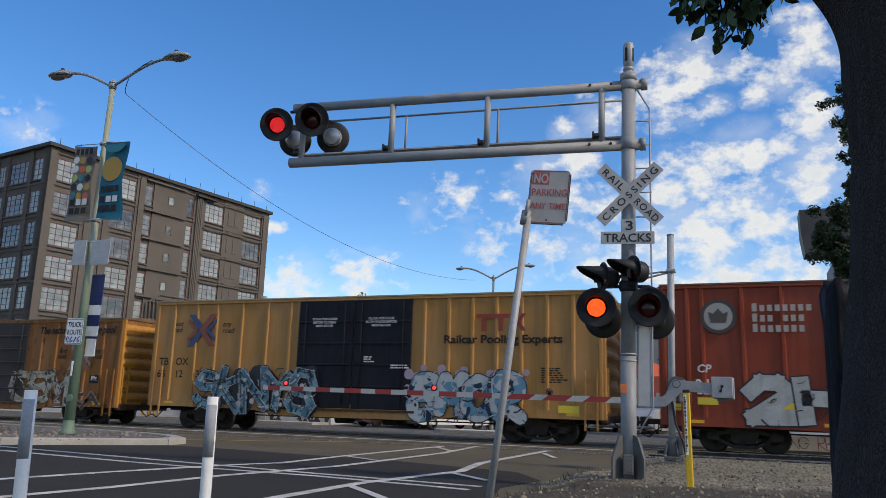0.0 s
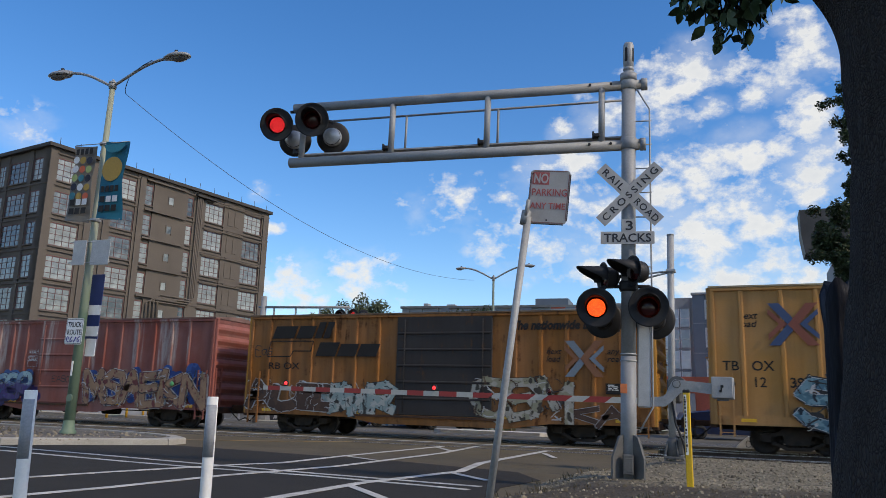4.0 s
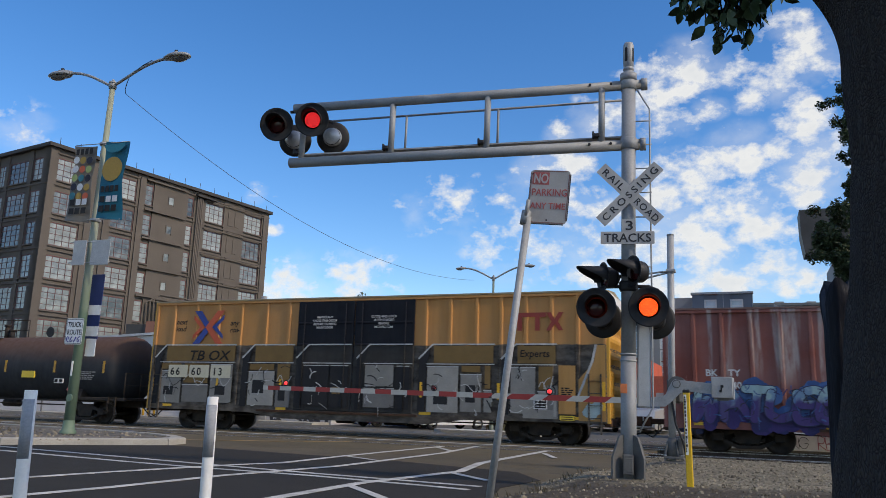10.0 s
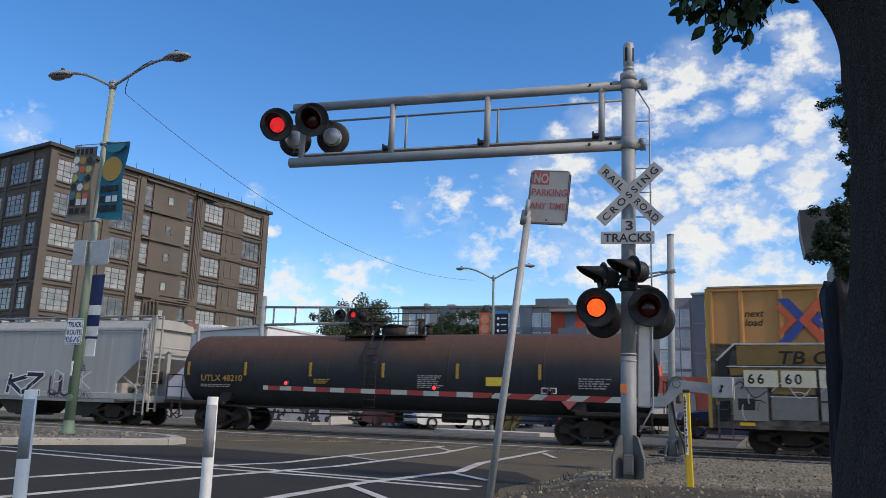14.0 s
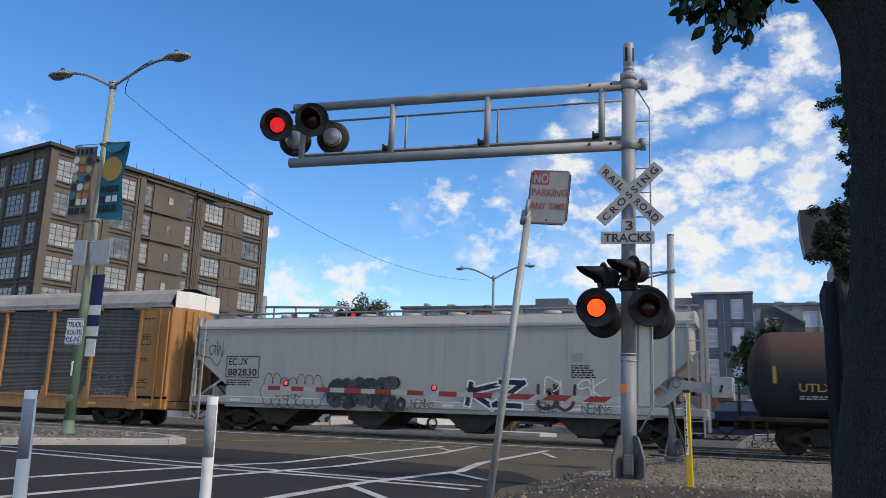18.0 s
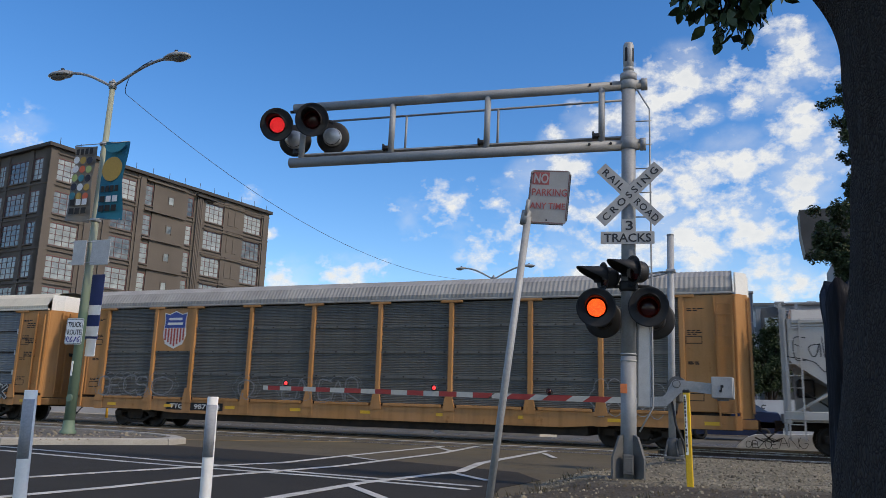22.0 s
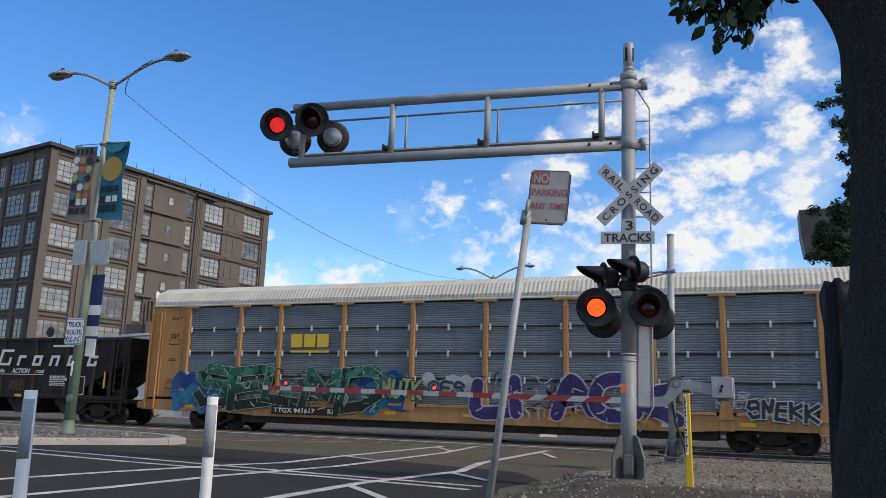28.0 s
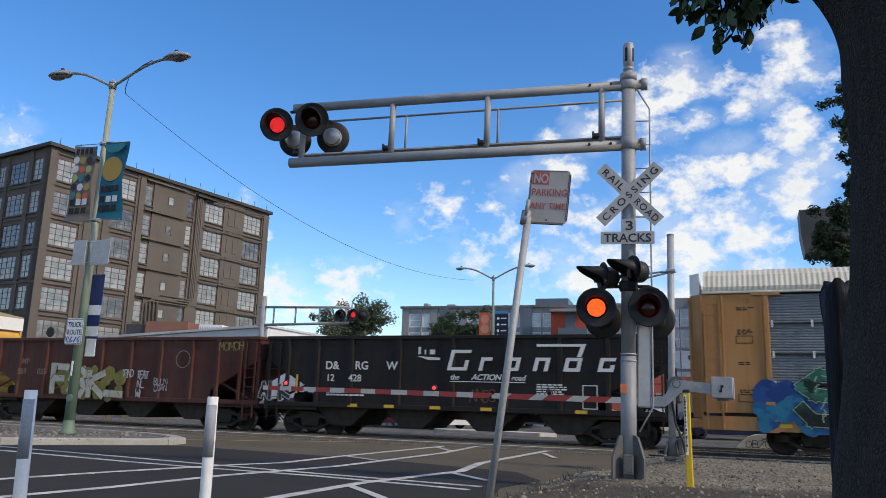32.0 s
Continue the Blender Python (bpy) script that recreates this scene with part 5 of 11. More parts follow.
def build_tank():
    left, L = -99.60, 19.3
    black = car_paint("sooty_black_tank_paint", (0.026, 0.029, 0.034), 0.10, 0.35, 0.06, (0.09, 0.045, 0.028), 0.6)
    t = black.node_tree
    p = t.nodes["Principled BSDF"]
    base = p.inputs["Base Color"].links[0].from_socket
    x, z = coord_xz(t)
    edge = calc(t, "ADD", z, calc(t, "MULTIPLY", noise_node(t, 0.7, 5.0, 0.6, (0.6, 1, 1.5)), 0.9))
    base = mixed(t, ranged(t, edge, 2.95, 3.85, 0.0, 0.92), base, (0.098, 0.055, 0.038))
    x2 = calc(t, "ABSOLUTE", calc(t, "ADD", x, 0.55))
    base = mixed(t, ranged(t, calc(t, "ADD", x2, calc(t, "MULTIPLY", noise_node(t, 1.4, 4.0), 0.8)), 0.5, 1.6, 0.8, 0.0), base, (0.032, 0.034, 0.042))
    t.links.new(base, p.inputs["Base Color"])
    car = start_car("tank_car", left, L, "black tank car with rust-brown top and yellow marker strips")
    h, r, zc = L / 2, 1.47, 2.36
    prof = [(0.0, -h)] + [(r * math.sin(a), -h + 0.75 * (1 - math.cos(a))) for a in [math.pi / 2 * k / 8 for k in range(1, 9)]]
    prof += [(r, -h + 0.75 + (L - 1.5) * k / 10) for k in range(1, 11)]
    prof += [(r * math.cos(a), h - 0.75 + 0.75 * math.sin(a)) for a in [math.pi / 2 * k / 8 for k in range(1, 9)]]
    m = Matrix.Translation((0, 0, zc)) @ Matrix.Rotation(math.pi / 2, 4, "Y")
    part("tank_shell", Geo().lathe(prof, 48, m), black, car)
    for x in (-5.7, -2.4, 2.5, 6.0):
        part("weld_band", Geo().lathe([(r + 0.001, x - 0.03), (r + 0.008, x - 0.02), (r + 0.008, x + 0.02), (r + 0.001, x + 0.03)], 48, m), black, car)
    for s in (-1, 1):
        part("end_platform", Geo().rbox(min(s * (h - 2.6), s * (h + 0.35)), max(s * (h - 2.6), s * (h + 0.35)), -1.45, 1.45, 0.98, 1.12, 0.02).box(min(s * (h - 2.4), s * (h + 0.3)), max(s * (h - 2.4), s * (h + 0.3)), -0.3, 0.3, 0.72, 0.98), steel_dark, car)
        part("tank_saddle", Geo().prism([(-1.3, 1.12), (1.3, 1.12), (1.05, 1.75), (0.6, 1.25), (-0.6, 1.25), (-1.05, 1.75)], s * (h - 2.5) - 0.25, s * (h - 2.5) + 0.25, "x"), steel_dark, car)
        x = s * (h + 0.28)
        g = Geo()
        for yy in (-1.42, -0.5, 0.5, 1.42):
            g.cyl((x, yy, 1.1), (x, yy, 2.15), 0.022, n=6)
        g.cyl((x, -1.42, 2.15), (x, 1.42, 2.15), 0.022, n=6).cyl((x, -1.42, 1.65), (x, 1.42, 1.65), 0.018, n=6)
        part("end_railing", g, steel_dark, car)
        ladder(car, s * (h - 0.3), -1.5, -1.45, 0.45, 1.15, steel_dark, "x", 0.4, 0.3)
        coupler(car, L + 0.5, s)
        bogie(car, s * (h - 2.1), left + h)
    # top fittings
    part("manway_dome", Geo().cyl((-0.3, 0, zc + r - 0.1), (-0.3, 0, zc + r + 0.32), 0.42, n=20).cyl((-0.3, 0, zc + r + 0.32), (-0.3, 0, zc + r + 0.38), 0.48, n=20), steel_dark, car)
    for x, hh in ((-1.5, 0.35), (-1.15, 0.4), (0.75, 0.55), (1.1, 0.32), (-0.8, 0.3)):
        part("valve", Geo().cyl((x, 0.1, zc + r - 0.1), (x, 0.1, zc + r + hh), 0.12, n=12).cyl((x, 0.1, zc + r + hh), (x, 0.1, zc + r + hh + 0.08), 0.17, n=12), steel_dark, car)
    g = Geo()
    for yy in (-0.85, 0.85):
        for x in (-2.0, -0.9, 0.2, 1.3):
            g.cyl((x, yy, zc + 1.1), (x, yy, zc + r + 0.95), 0.024, n=6)
        g.cyl((-2.0, yy, zc + r + 0.95), (1.3, yy, zc + r + 0.95), 0.024, n=6).cyl((-2.0, yy, zc + r + 0.45), (1.3, yy, zc + r + 0.45), 0.02, n=6)
    part("top_railing", g, steel_dark, car)
    part("top_platform", Geo().box(-2.0, 1.3, -0.95, -0.5, zc + r - 0.12, zc + r - 0.07).box(-2.0, 1.3, 0.5, 0.95, zc + r - 0.12, zc + r - 0.07), steel_dark, car)
    g = Geo()
    for x in (-0.75, -0.30):
        g.tube([(x, -0.95, zc + r - 0.1), (x, -1.42, zc + 0.75), (x, -1.56, zc), (x, -1.56, 0.95)], 0.022, 6)
    for k in range(9):
        z = 1.05 + k * 0.27
        yy = -1.57 if z < zc else -1.57 + 0.35 * ((z - zc) / r) ** 2 * 1.2
        g.cyl((-0.75, yy, z), (-0.30, yy, z), 0.014, n=6)
    part("side_ladder", g, steel_dark, car)
    part("walk_plate", Geo().box(-h + 0.4, h - 0.4, -1.25, -1.15, 0.92, 0.98), steel_dark, car)
    dull_tape = plain("dusty_yellow_tape", (0.42, 0.24, 0.03), 0.6)
    for x in (-8.87, -6.1, -3.13, -0.05, 2.87, 5.87, 8.70):
        a = math.radians(2)
        part("marker_strip", Geo().box(x - 0.05, x + 0.05, -r - 0.012, -r + 0.02, zc - 0.22, zc + 0.30), dull_tape, car)
    faint_stencil = plain("dusty_white_stencil", (0.26, 0.26, 0.26), 0.7)
    lettering("UTLX 48210", 0.34, plain("yellow_stencil", (0.36, 0.22, 0.05), 0.6), car, on_side(-8.22, zc - 0.45, -r - 0.006), 1.98, bold=0.004)
    part("placard", Geo().box(3.95, 4.72, -r - 0.014, -r + 0.05, zc - 0.46, zc - 0.16), yellow_card, car, "yellow warning placard")
    stencil_lines(car, 1.35, zc - 0.16, -r - 0.005, 7, 0.95, 0.04, faint_stencil, 31)
    stencil_lines(car, 7.2, zc - 0.2, -r - 0.012, 5, 1.05, 0.045, faint_stencil, 32)
    for x in (5.92, 6.2):
        part("plate_rim", Geo().box(x, x + 0.24, -r + 0.02, -r + 0.06, zc - 0.68, zc - 0.48), white_letter, car)
        part("small_plate", Geo().box(x + 0.03, x + 0.21, -r + 0.016, -r + 0.0195, zc - 0.65, zc - 0.51), black_letter, car)
    stencil_lines(car, -8.2, zc - 0.62, -r + 0.01, 2, 1.5, 0.04, faint_stencil, 33)
    stencil_lines(car, -2.95, zc - 0.35, -r - 0.012, 3, 0.6, 0.04, dull_tape, 34)
    part("hazard_placard", Geo().prism([(6.6, 1.42), (6.85, 1.17), (7.1, 1.42), (6.85, 1.67)], -1.36, -1.33), plain("red_white_placard", (0.5, 0.12, 0.10), 0.5), car, "red diamond hazard placard")
    part("bottom_outlet", Geo().cyl((0, 0, 0.9), (0, 0, 0.55), 0.18, n=12).box(-0.4, 0.4, -0.4, 0.4, 0.85, 1.0), steel_dark, car)
    part("brake_rigging", Geo().cyl((2.0, -0.5, 0.75), (2.9, -0.5, 0.75), 0.17, n=12).tube([(-6, -0.8, 0.75), (6, -0.8, 0.75)], 0.03, 6), steel_dark, car)


def build_covered_hopper():
    left, L = -120.68, 19.9
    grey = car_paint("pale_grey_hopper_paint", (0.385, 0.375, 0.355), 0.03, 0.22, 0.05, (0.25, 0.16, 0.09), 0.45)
    car = start_car("covered_hopper", left, L, "pale grey covered hopper with black and white sprayed letters")
    h = L / 2
    zt, zs = 4.10, 0.92
    y = -1.52
    prof = [(-h + 0.12, zt), (-h + 0.12, 2.88), (-h + 1.72, 1.75), (-h + 1.72, zs), (h - 1.75, zs), (h - 1.75, 1.75), (h - 0.50, 2.86), (h - 0.50, zt)]
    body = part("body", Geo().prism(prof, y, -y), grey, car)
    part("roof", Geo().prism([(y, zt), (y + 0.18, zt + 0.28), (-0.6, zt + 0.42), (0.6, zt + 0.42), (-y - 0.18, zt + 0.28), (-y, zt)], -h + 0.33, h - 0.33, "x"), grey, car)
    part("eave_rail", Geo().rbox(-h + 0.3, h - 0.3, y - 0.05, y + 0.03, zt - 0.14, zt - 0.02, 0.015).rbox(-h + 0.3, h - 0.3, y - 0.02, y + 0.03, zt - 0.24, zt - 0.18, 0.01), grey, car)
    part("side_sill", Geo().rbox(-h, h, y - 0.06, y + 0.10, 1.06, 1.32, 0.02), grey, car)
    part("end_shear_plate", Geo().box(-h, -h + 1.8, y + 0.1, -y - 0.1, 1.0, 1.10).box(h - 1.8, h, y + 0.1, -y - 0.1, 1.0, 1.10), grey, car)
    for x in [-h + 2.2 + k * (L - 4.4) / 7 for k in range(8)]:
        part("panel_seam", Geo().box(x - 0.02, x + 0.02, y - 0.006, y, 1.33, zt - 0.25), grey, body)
    # running boards and hatches on the roof
    for yy in (-0.95, 0.95):
        g = Geo().box(-h + 0.2, h - 0.2, yy - 0.18, yy + 0.18, zt + 0.52, zt + 0.56)
        k = 11
        for i in range(k):
            x = -h + 0.5 + i * (L - 1.0) / (k - 1)
            g.box(x - 0.05, x + 0.05, yy - 0.16, yy + 0.16, zt + 0.3, zt + 0.52)
        part("running_board", g, galv, car)
    for i in range(10):
        x = -h + 1.6 + i * (L - 3.2) / 9
        part("hatch", Geo().cyl((x, 0, zt + 0.40), (x, 0, zt + 0.55), 0.34, n=16), grey, car)
    dark = surface("black_hopper_bottom", (0.03, 0.03, 0.032), (0.05, 0.045, 0.04), 3, 0.7)
    for i in range(4):
        x = -h + 3.85 + i * (L - 7.7) / 3
        part("hopper_chute", Geo().prism([(x - 1.25, zs + 0.1), (x - 0.38, 0.32), (x + 0.38, 0.32), (x + 1.25, zs + 0.1)], -1.1, 1.1), dark, car)
        part("outlet_gate", Geo().rbox(x - 0.45, x + 0.45, -0.7, 0.7, 0.24, 0.36, 0.02), dark, car)
    part("centre_sill", Geo().box(-h, h, -0.3, 0.3, 0.72, 0.99), steel_dark, car)
    for s in (-1, 1):
        x = s * (h - 0.12)
        for yy in (y + 0.05, -y - 0.05):
            part("end_post", Geo().box(x - 0.06, x + 0.06, yy - 0.05, yy + 0.05, 1.1, zt + 0.35), grey, car)
        part("end_brace", Geo().cyl((s * (h - 0.2), y + 0.1, 1.2), (s * (h - 1.6), y + 0.1, 2.1), 0.05, n=8).cyl((s * (h - 0.1), y + 0.05, 3.3), (s * (h - 0.1), -y - 0.05, 3.3), 0.04, n=8), grey, car)
        ladder(car, s * (h + 0.0), y + 0.05, y + 0.5, 0.6, zt + 0.5, grey, "y", 0.42, 0.36)
        ladder(car, s * (h - 0.32), y - 0.09, y - 0.05, 0.45, zt, grey, "x", 0.42, 0.36)
        part("air_reservoir", Geo().cyl((s * (h - 1.0), -0.7, 1.42), (s * (h - 1.0), 0.3, 1.42), 0.26, n=14), grey, car)
        part("centre_bulkhead", Geo().prism([(s * (h - 0.35), 1.1), (s * (h - 0.35), 3.2), (s * (h - 1.75), 1.95), (s * (h - 1.75), 1.1)], -0.1, 0.1), grey, car)
        part("brake_gear", Geo().rbox(min(s * (h - 0.9), s * (h - 0.4)), max(s * (h - 0.9), s * (h - 0.4)), -0.9, -0.2, 1.75, 2.3, 0.05).tube([(s * (h - 0.6), -0.9, 1.9), (s * (h - 1.2), -1.0, 1.5), (s * (h - 1.6), -0.9, 1.15)], 0.03, 6), steel_dark, car)
        part("end_sill", Geo().rbox(min(s * (h - 0.2), s * (h + 0.05)), max(s * (h - 0.2), s * (h + 0.05)), -1.5, 1.5, 0.95, 1.25, 0.03), grey, car)
        coupler(car, L, s)
        bogie(car, s * (h - 2.2), left + h)
    g = Geo()
    a, b, c, d = 1.64 - h, 3.21 - h, 2.05, 2.90
    g.box(a, b, y - 0.004, y, d - 0.035, d).box(a, b, y - 0.004, y, c, c + 0.035).box(a, a + 0.035, y - 0.004, y, c + 0.036, d - 0.036).box(b - 0.035, b, y - 0.004, y, c + 0.036, d - 0.036)
    part("number_frame", g, black_letter, body)
    lettering("ECUX", 0.38, black_letter, body, on_side(1.74 - h, 2.54, y - 0.003), 0.92, bold=0.006)
    lettering("882830", 0.38, black_letter, body, on_side(1.74 - h, 2.13, y - 0.003), 1.36, bold=0.006)
    stencil_lines(body, 1.7 - h, 1.92, y, 3, 1.2, 0.05, black_letter, 41)
    stencil_lines(body, 15.6 - h, 2.6, y, 6, 0.8, 0.045, black_letter, 42)
    part("data_plate", Geo().box(15.6 - h, 16.0 - h, y - 0.005, y, 2.75, 3.05), plain("grey_plate", (0.30, 0.31, 0.32), 0.5), body)
    for x in (2.0, 6.5, 11.0, 15.5):
        part("reflector", Geo().box(x - h, x - h + 0.45, y - 0.066, y - 0.06, 1.13, 1.23), white_letter, body)
    ink, pale = bpy.data.materials["black_spray_paint"], bpy.data.materials["white_spray_paint"]
    yy = y - 0.066
    tag_line(body, "EaW", -9.6, -8.5, 2.9, 3.55, y - 0.004, ink, 0.028, 3)
    part("sprayed_tag", swoosh([(-9.8, 2.95), (-9.1, 2.8), (-8.75, 2.5), (-8.45, 3.1)], 0.028, y - 0.008), ink, body, fix=False)
    loops(body, -6.4, -3.85, 0.95, 2.15, yy, ink, 0.026, 7, 2)
    tag_line(body, "yaay", -5.9, -4.6, 1.25, 1.5, yy, ink, 0.026, 4)
    dark = spray("dull_black_spray", (0.045, 0.047, 0.052), (0.07, 0.072, 0.08), (0.02, 0.02, 0.024))
    graffiti(body, "OUUNE", -3.45, -0.75, 1.05, 2.15, yy, dark, plain("grey_outline_spray", (0.13, 0.135, 0.14), 0.6), 0.36, 0.020, 41, False, 4, 1.35, ink, 0.05, busy=(plain("smoke_spray", (0.20, 0.205, 0.21), 0.6),), label="black bubble letters")
    graffiti(body, "SO", -1.0, -0.3, 0.98, 1.5, yy - 0.10, dark, pale, 0.16, 0.012, 42)
    for x0, x1, sd in ((-0.15, 0.75, 6), (4.45, 5.2, 7), (6.0, 7.0, 8)):
        tag_line(body, "NEMNs", x0, x1, 1.08, 1.36, yy, ink, 0.022, sd)
    fresh = plain("fresh_white_spray", (0.80, 0.80, 0.78), 0.5)
    graffiti(body, "KZ", 2.05, 4.0, 1.12, 2.05, yy, spray("blue_black_spray", (0.018, 0.024, 0.05), (0.03, 0.035, 0.06)), fresh, 0.17, 0.06, 46, True, 16, 1.1, busy=(fresh,), label="black angular letters with white edges")
    tag_line(body, "UU", 4.5, 5.8, 1.2, 1.95, yy, plain("plum_spray", (0.05, 0.02, 0.05), 0.6), 0.10, 9)
    tag_line(body, "PISK", 4.75, 6.9, 1.45, 2.15, yy - 0.02, fresh, 0.035, 10)


def autorack(left, L, posts, roof_mat, panel_mat, yellow, label, slabs=1):
    car = start_car("autorack", left, L, label)
    h = L / 2
    y = -HALF + 0.10
    ze, zs = 4.93, 1.22
    body = part("inner_body", Geo().box(-h + 0.4, h - 0.4, y + 0.12, -y - 0.12, 0.95, ze), steel_dark, car)
    # deck sill
    part("side_sill", Geo().prism([(-h, zs - 0.1), (-h, 0.70), (-h + 4.2, 0.70), (-h + 5.6, 0.60), (h - 5.6, 0.60), (h - 4.2, 0.70), (h, 0.70), (h, zs - 0.1)], y - 0.08, y + 0.1), yellow, car)
    for a, b in zip(posts[:-1], posts[1:]):
        part("sill_ledge", Geo().rbox(a - h + 0.30, b - h - 0.30, y - 0.13, y + 0.05, zs - 0.10, zs - 0.001, 0.01), yellow, car)
    # underframe; its low wide dark box also stands for shade below the car
    part("underframe", Geo().box(-h + 0.2, h - 0.2, -0.4, 0.4, 0.66, 0.95).box(-h + 4.8, h - 4.8, -1.3, 1.3, 0.34, 0.64), steel_dark, car)
    # corrugated side screens, one in each bay
    xs = [posts[0]] + list(posts[1:])
    for a, b in zip(xs[:-1], xs[1:]):
        g = Geo()
        n = 60 if slabs == 1 else 44
        pr = []
        dz = (ze - 0.05 - zs) / n
        for i in range(n):
            z0 = zs + i * dz
            pr += [(y + 0.06, z0), (y + 0.038, z0 + dz * 0.3), (y + 0.038, z0 + dz * 0.7)]
        pr += [(y + 0.06, ze - 0.05), (y + 0.09, ze - 0.05), (y + 0.09, zs)]
        g.prism(pr, a - h + 0.08, b - h - 0.08, "x")
        pn = part("side_screen", g, panel_mat, car)
        if slabs == 1:
            for z in (zs + 0.95, zs + 1.85, zs + 2.8):
                part("screen_seam", Geo().box(a - h + 0.09, b - h - 0.09, y + 0.012, y + 0.03, z - 0.05, z + 0.05), panel_mat, pn)
                g = Geo()
                for k in range(4):
                    x = a - h + 0.25 + k * (b - a - 0.5) / 3
                    g.box(x - 0.028, x + 0.028, y + 0.002, y + 0.012, z - 0.022, z + 0.022)
                part("bolt_row", g, steel_dark, pn)
        else:
            for z in (zs + 0.9, zs + 1.8, zs + 2.75):
                part("screen_seam", Geo().box(a - h + 0.08, b - h - 0.08, y - 0.002, y + 0.03, z - 0.025, z + 0.025), black_letter, pn)
                for x in ((a + b) / 2 - h, a - h + 0.16, b - h - 0.16):
                    part("latch", Geo().box(x - 0.03, x + 0.03, y - 0.03, y, z - 0.12, z + 0.10), white_letter, pn)
    for x in posts:
        part("side_post", Geo().rbox(x - h - 0.085, x - h + 0.085, y - 0.06, y + 0.08, zs - 0.05, ze - 0.02, 0.02), yellow, car)
        part("post_foot", Geo().prism([(x - h - 0.23, 1.0), (x - h + 0.23, 1.0), (x - h + 0.12, 1.58), (x - h - 0.12, 1.58)], y - 0.125, y - 0.062), yellow, car)
        part("sill_bracket", Geo().rbox(x - h - 0.21, x - h + 0.21, y - 0.10, y - 0.081, 0.66, 0.99, 0.006), yellow, car)
        part("post_cap", Geo().rbox(x - h - 0.42, x - h + 0.42, y - 0.07, y + 0.05, ze - 0.09, ze - 0.001, 0.015), yellow, car)
    # roof: curved and corrugated along its length
    pr = [(-HALF + 0.06, ze), (-HALF + 0.03, ze + 0.22), (-HALF + 0.28, ze + 0.62), (-HALF + 0.75, ze + 0.86), (0, ze + 0.98)]
    pr = pr + [(-a, b) for a, b in pr[-2::-1]]
    n = int(L / 0.078)
    vs, fs = [], []
    for i in range(n + 1):
        x = -h + 0.15 + i * (L - 0.3) / n
        k = 0.03 if i % 2 else 0.0
        for j, (a, b) in enumerate(pr):
            q = Vector((a, b - ze)) * (1 - (k * 0.5 if 0 < j < len(pr) - 1 else 0)) if j else Vector((a, b - ze))
            vs.append((x, q.x, ze + q.y))
    m = len(pr)
    for i in range(n):
        fs += [(i * m + j, i * m + j + 1, (i + 1) * m + j + 1, (i + 1) * m + j) for j in range(m - 1)]
    g = Geo().add(vs, fs)
    part("roof", g, roof_mat, car)
    part("eave_rail", Geo().rbox(-h + 0.1, h - 0.1, y - 0.065, y + 0.05, ze, ze + 0.07, 0.015), roof_mat, car)
    white = bpy.data.materials["white_end_paint"]
    for s in (-1, 1):
        x0, x1 = (-h + 0.02, posts[0] - h - 0.08) if s < 0 else (posts[-1] - h + 0.08, h - 0.02)
        part("end_side_panel", Geo().rbox(x0, x1, y - 0.02, y + 0.09, zs, ze - 0.02, 0.02), yellow, car)
        part("corner_stile", Geo().rbox(min(s * (h - 0.03), s * (h - 0.11)), max(s * (h - 0.03), s * (h - 0.11)), y - 0.07, y - 0.02, zs, ze - 0.05, 0.015), yellow, car)
        part("corner_stile", Geo().rbox(min(s * (h - 0.66), s * (h - 0.72)), max(s * (h - 0.66), s * (h - 0.72)), y - 0.06, y - 0.02, zs, ze - 0.05, 0.015), yellow, car)
        # lettered panel with outlined boxes
        u = (x0 + s * 0.18 + (x1 if s < 0 else x0)) / 2 if s > 0 else (x0 + 0.72 + x1) / 2 - 0.2
        for z, n in ((4.45, 2), (3.75, 3), (2.75, 2), (1.9, 2)):
            stencil_lines(car, u, z, y - 0.02, n, 0.36, 0.035, black_letter, int(z * 7) + n)
        for z in (3.35, 1.55):
            part("stencil_box", Geo().box(u - 0.05, u + 0.45, y - 0.026, y - 0.021, z, z + 0.025).box(u - 0.05, u + 0.45, y - 0.026, y - 0.021, z + 0.22, z + 0.245).box(u - 0.05, u - 0.028, y - 0.026, y - 0.021, z + 0.026, z + 0.219).box(u + 0.428, u + 0.45, y - 0.026, y - 0.021, z + 0.026, z + 0.219), black_letter, car)
        # folded end doors, a shallow bow
        pts = [(s * (h - 0.02), -HALF + 0.14), (s * (h + 0.30), -HALF + 0.55), (s * (h + 0.36), -0.02), (s * (h + 0.30), -0.02), (s * (h + 0.24), -HALF + 0.6), (s * (h - 0.06), -HALF + 0.24)]
        for q in (1, -1):
            dd = part("end_door", Geo().prism([(a, b * q) for a, b in pts], 1.05, ze, "z"), yellow, car)
            part("door_cap", Geo().prism([(a - s * 0.01, b * q * 0.985) for a, b in pts], ze + 0.002, ze + 0.70, "z"), white, dd, "white upper end panel")
            part("door_lock", Geo().rbox(min(s * (h + 0.36), s * (h + 0.44)), max(s * (h + 0.36), s * (h + 0.44)), -0.35 * q - 0.2, -0.35 * q + 0.2, 2.9, 3.05, 0.02), steel_dark, dd)
        ladder(car, s * (h - 0.39), y - 0.16, y - 0.09, 0.75, ze - 0.2, yellow, "x", 0.46, 0.34)
        ladder(car, s * (h + 0.33), -1.1, -0.7, 1.2, ze - 0.1, yellow, "y", 0.4, 0.38)
        part("end_sill", Geo().rbox(min(s * (h - 0.3), s * (h + 0.45)), max(s * (h - 0.3), s * (h + 0.45)), -1.4, 1.4, 0.72, 1.02, 0.04), yellow, car)
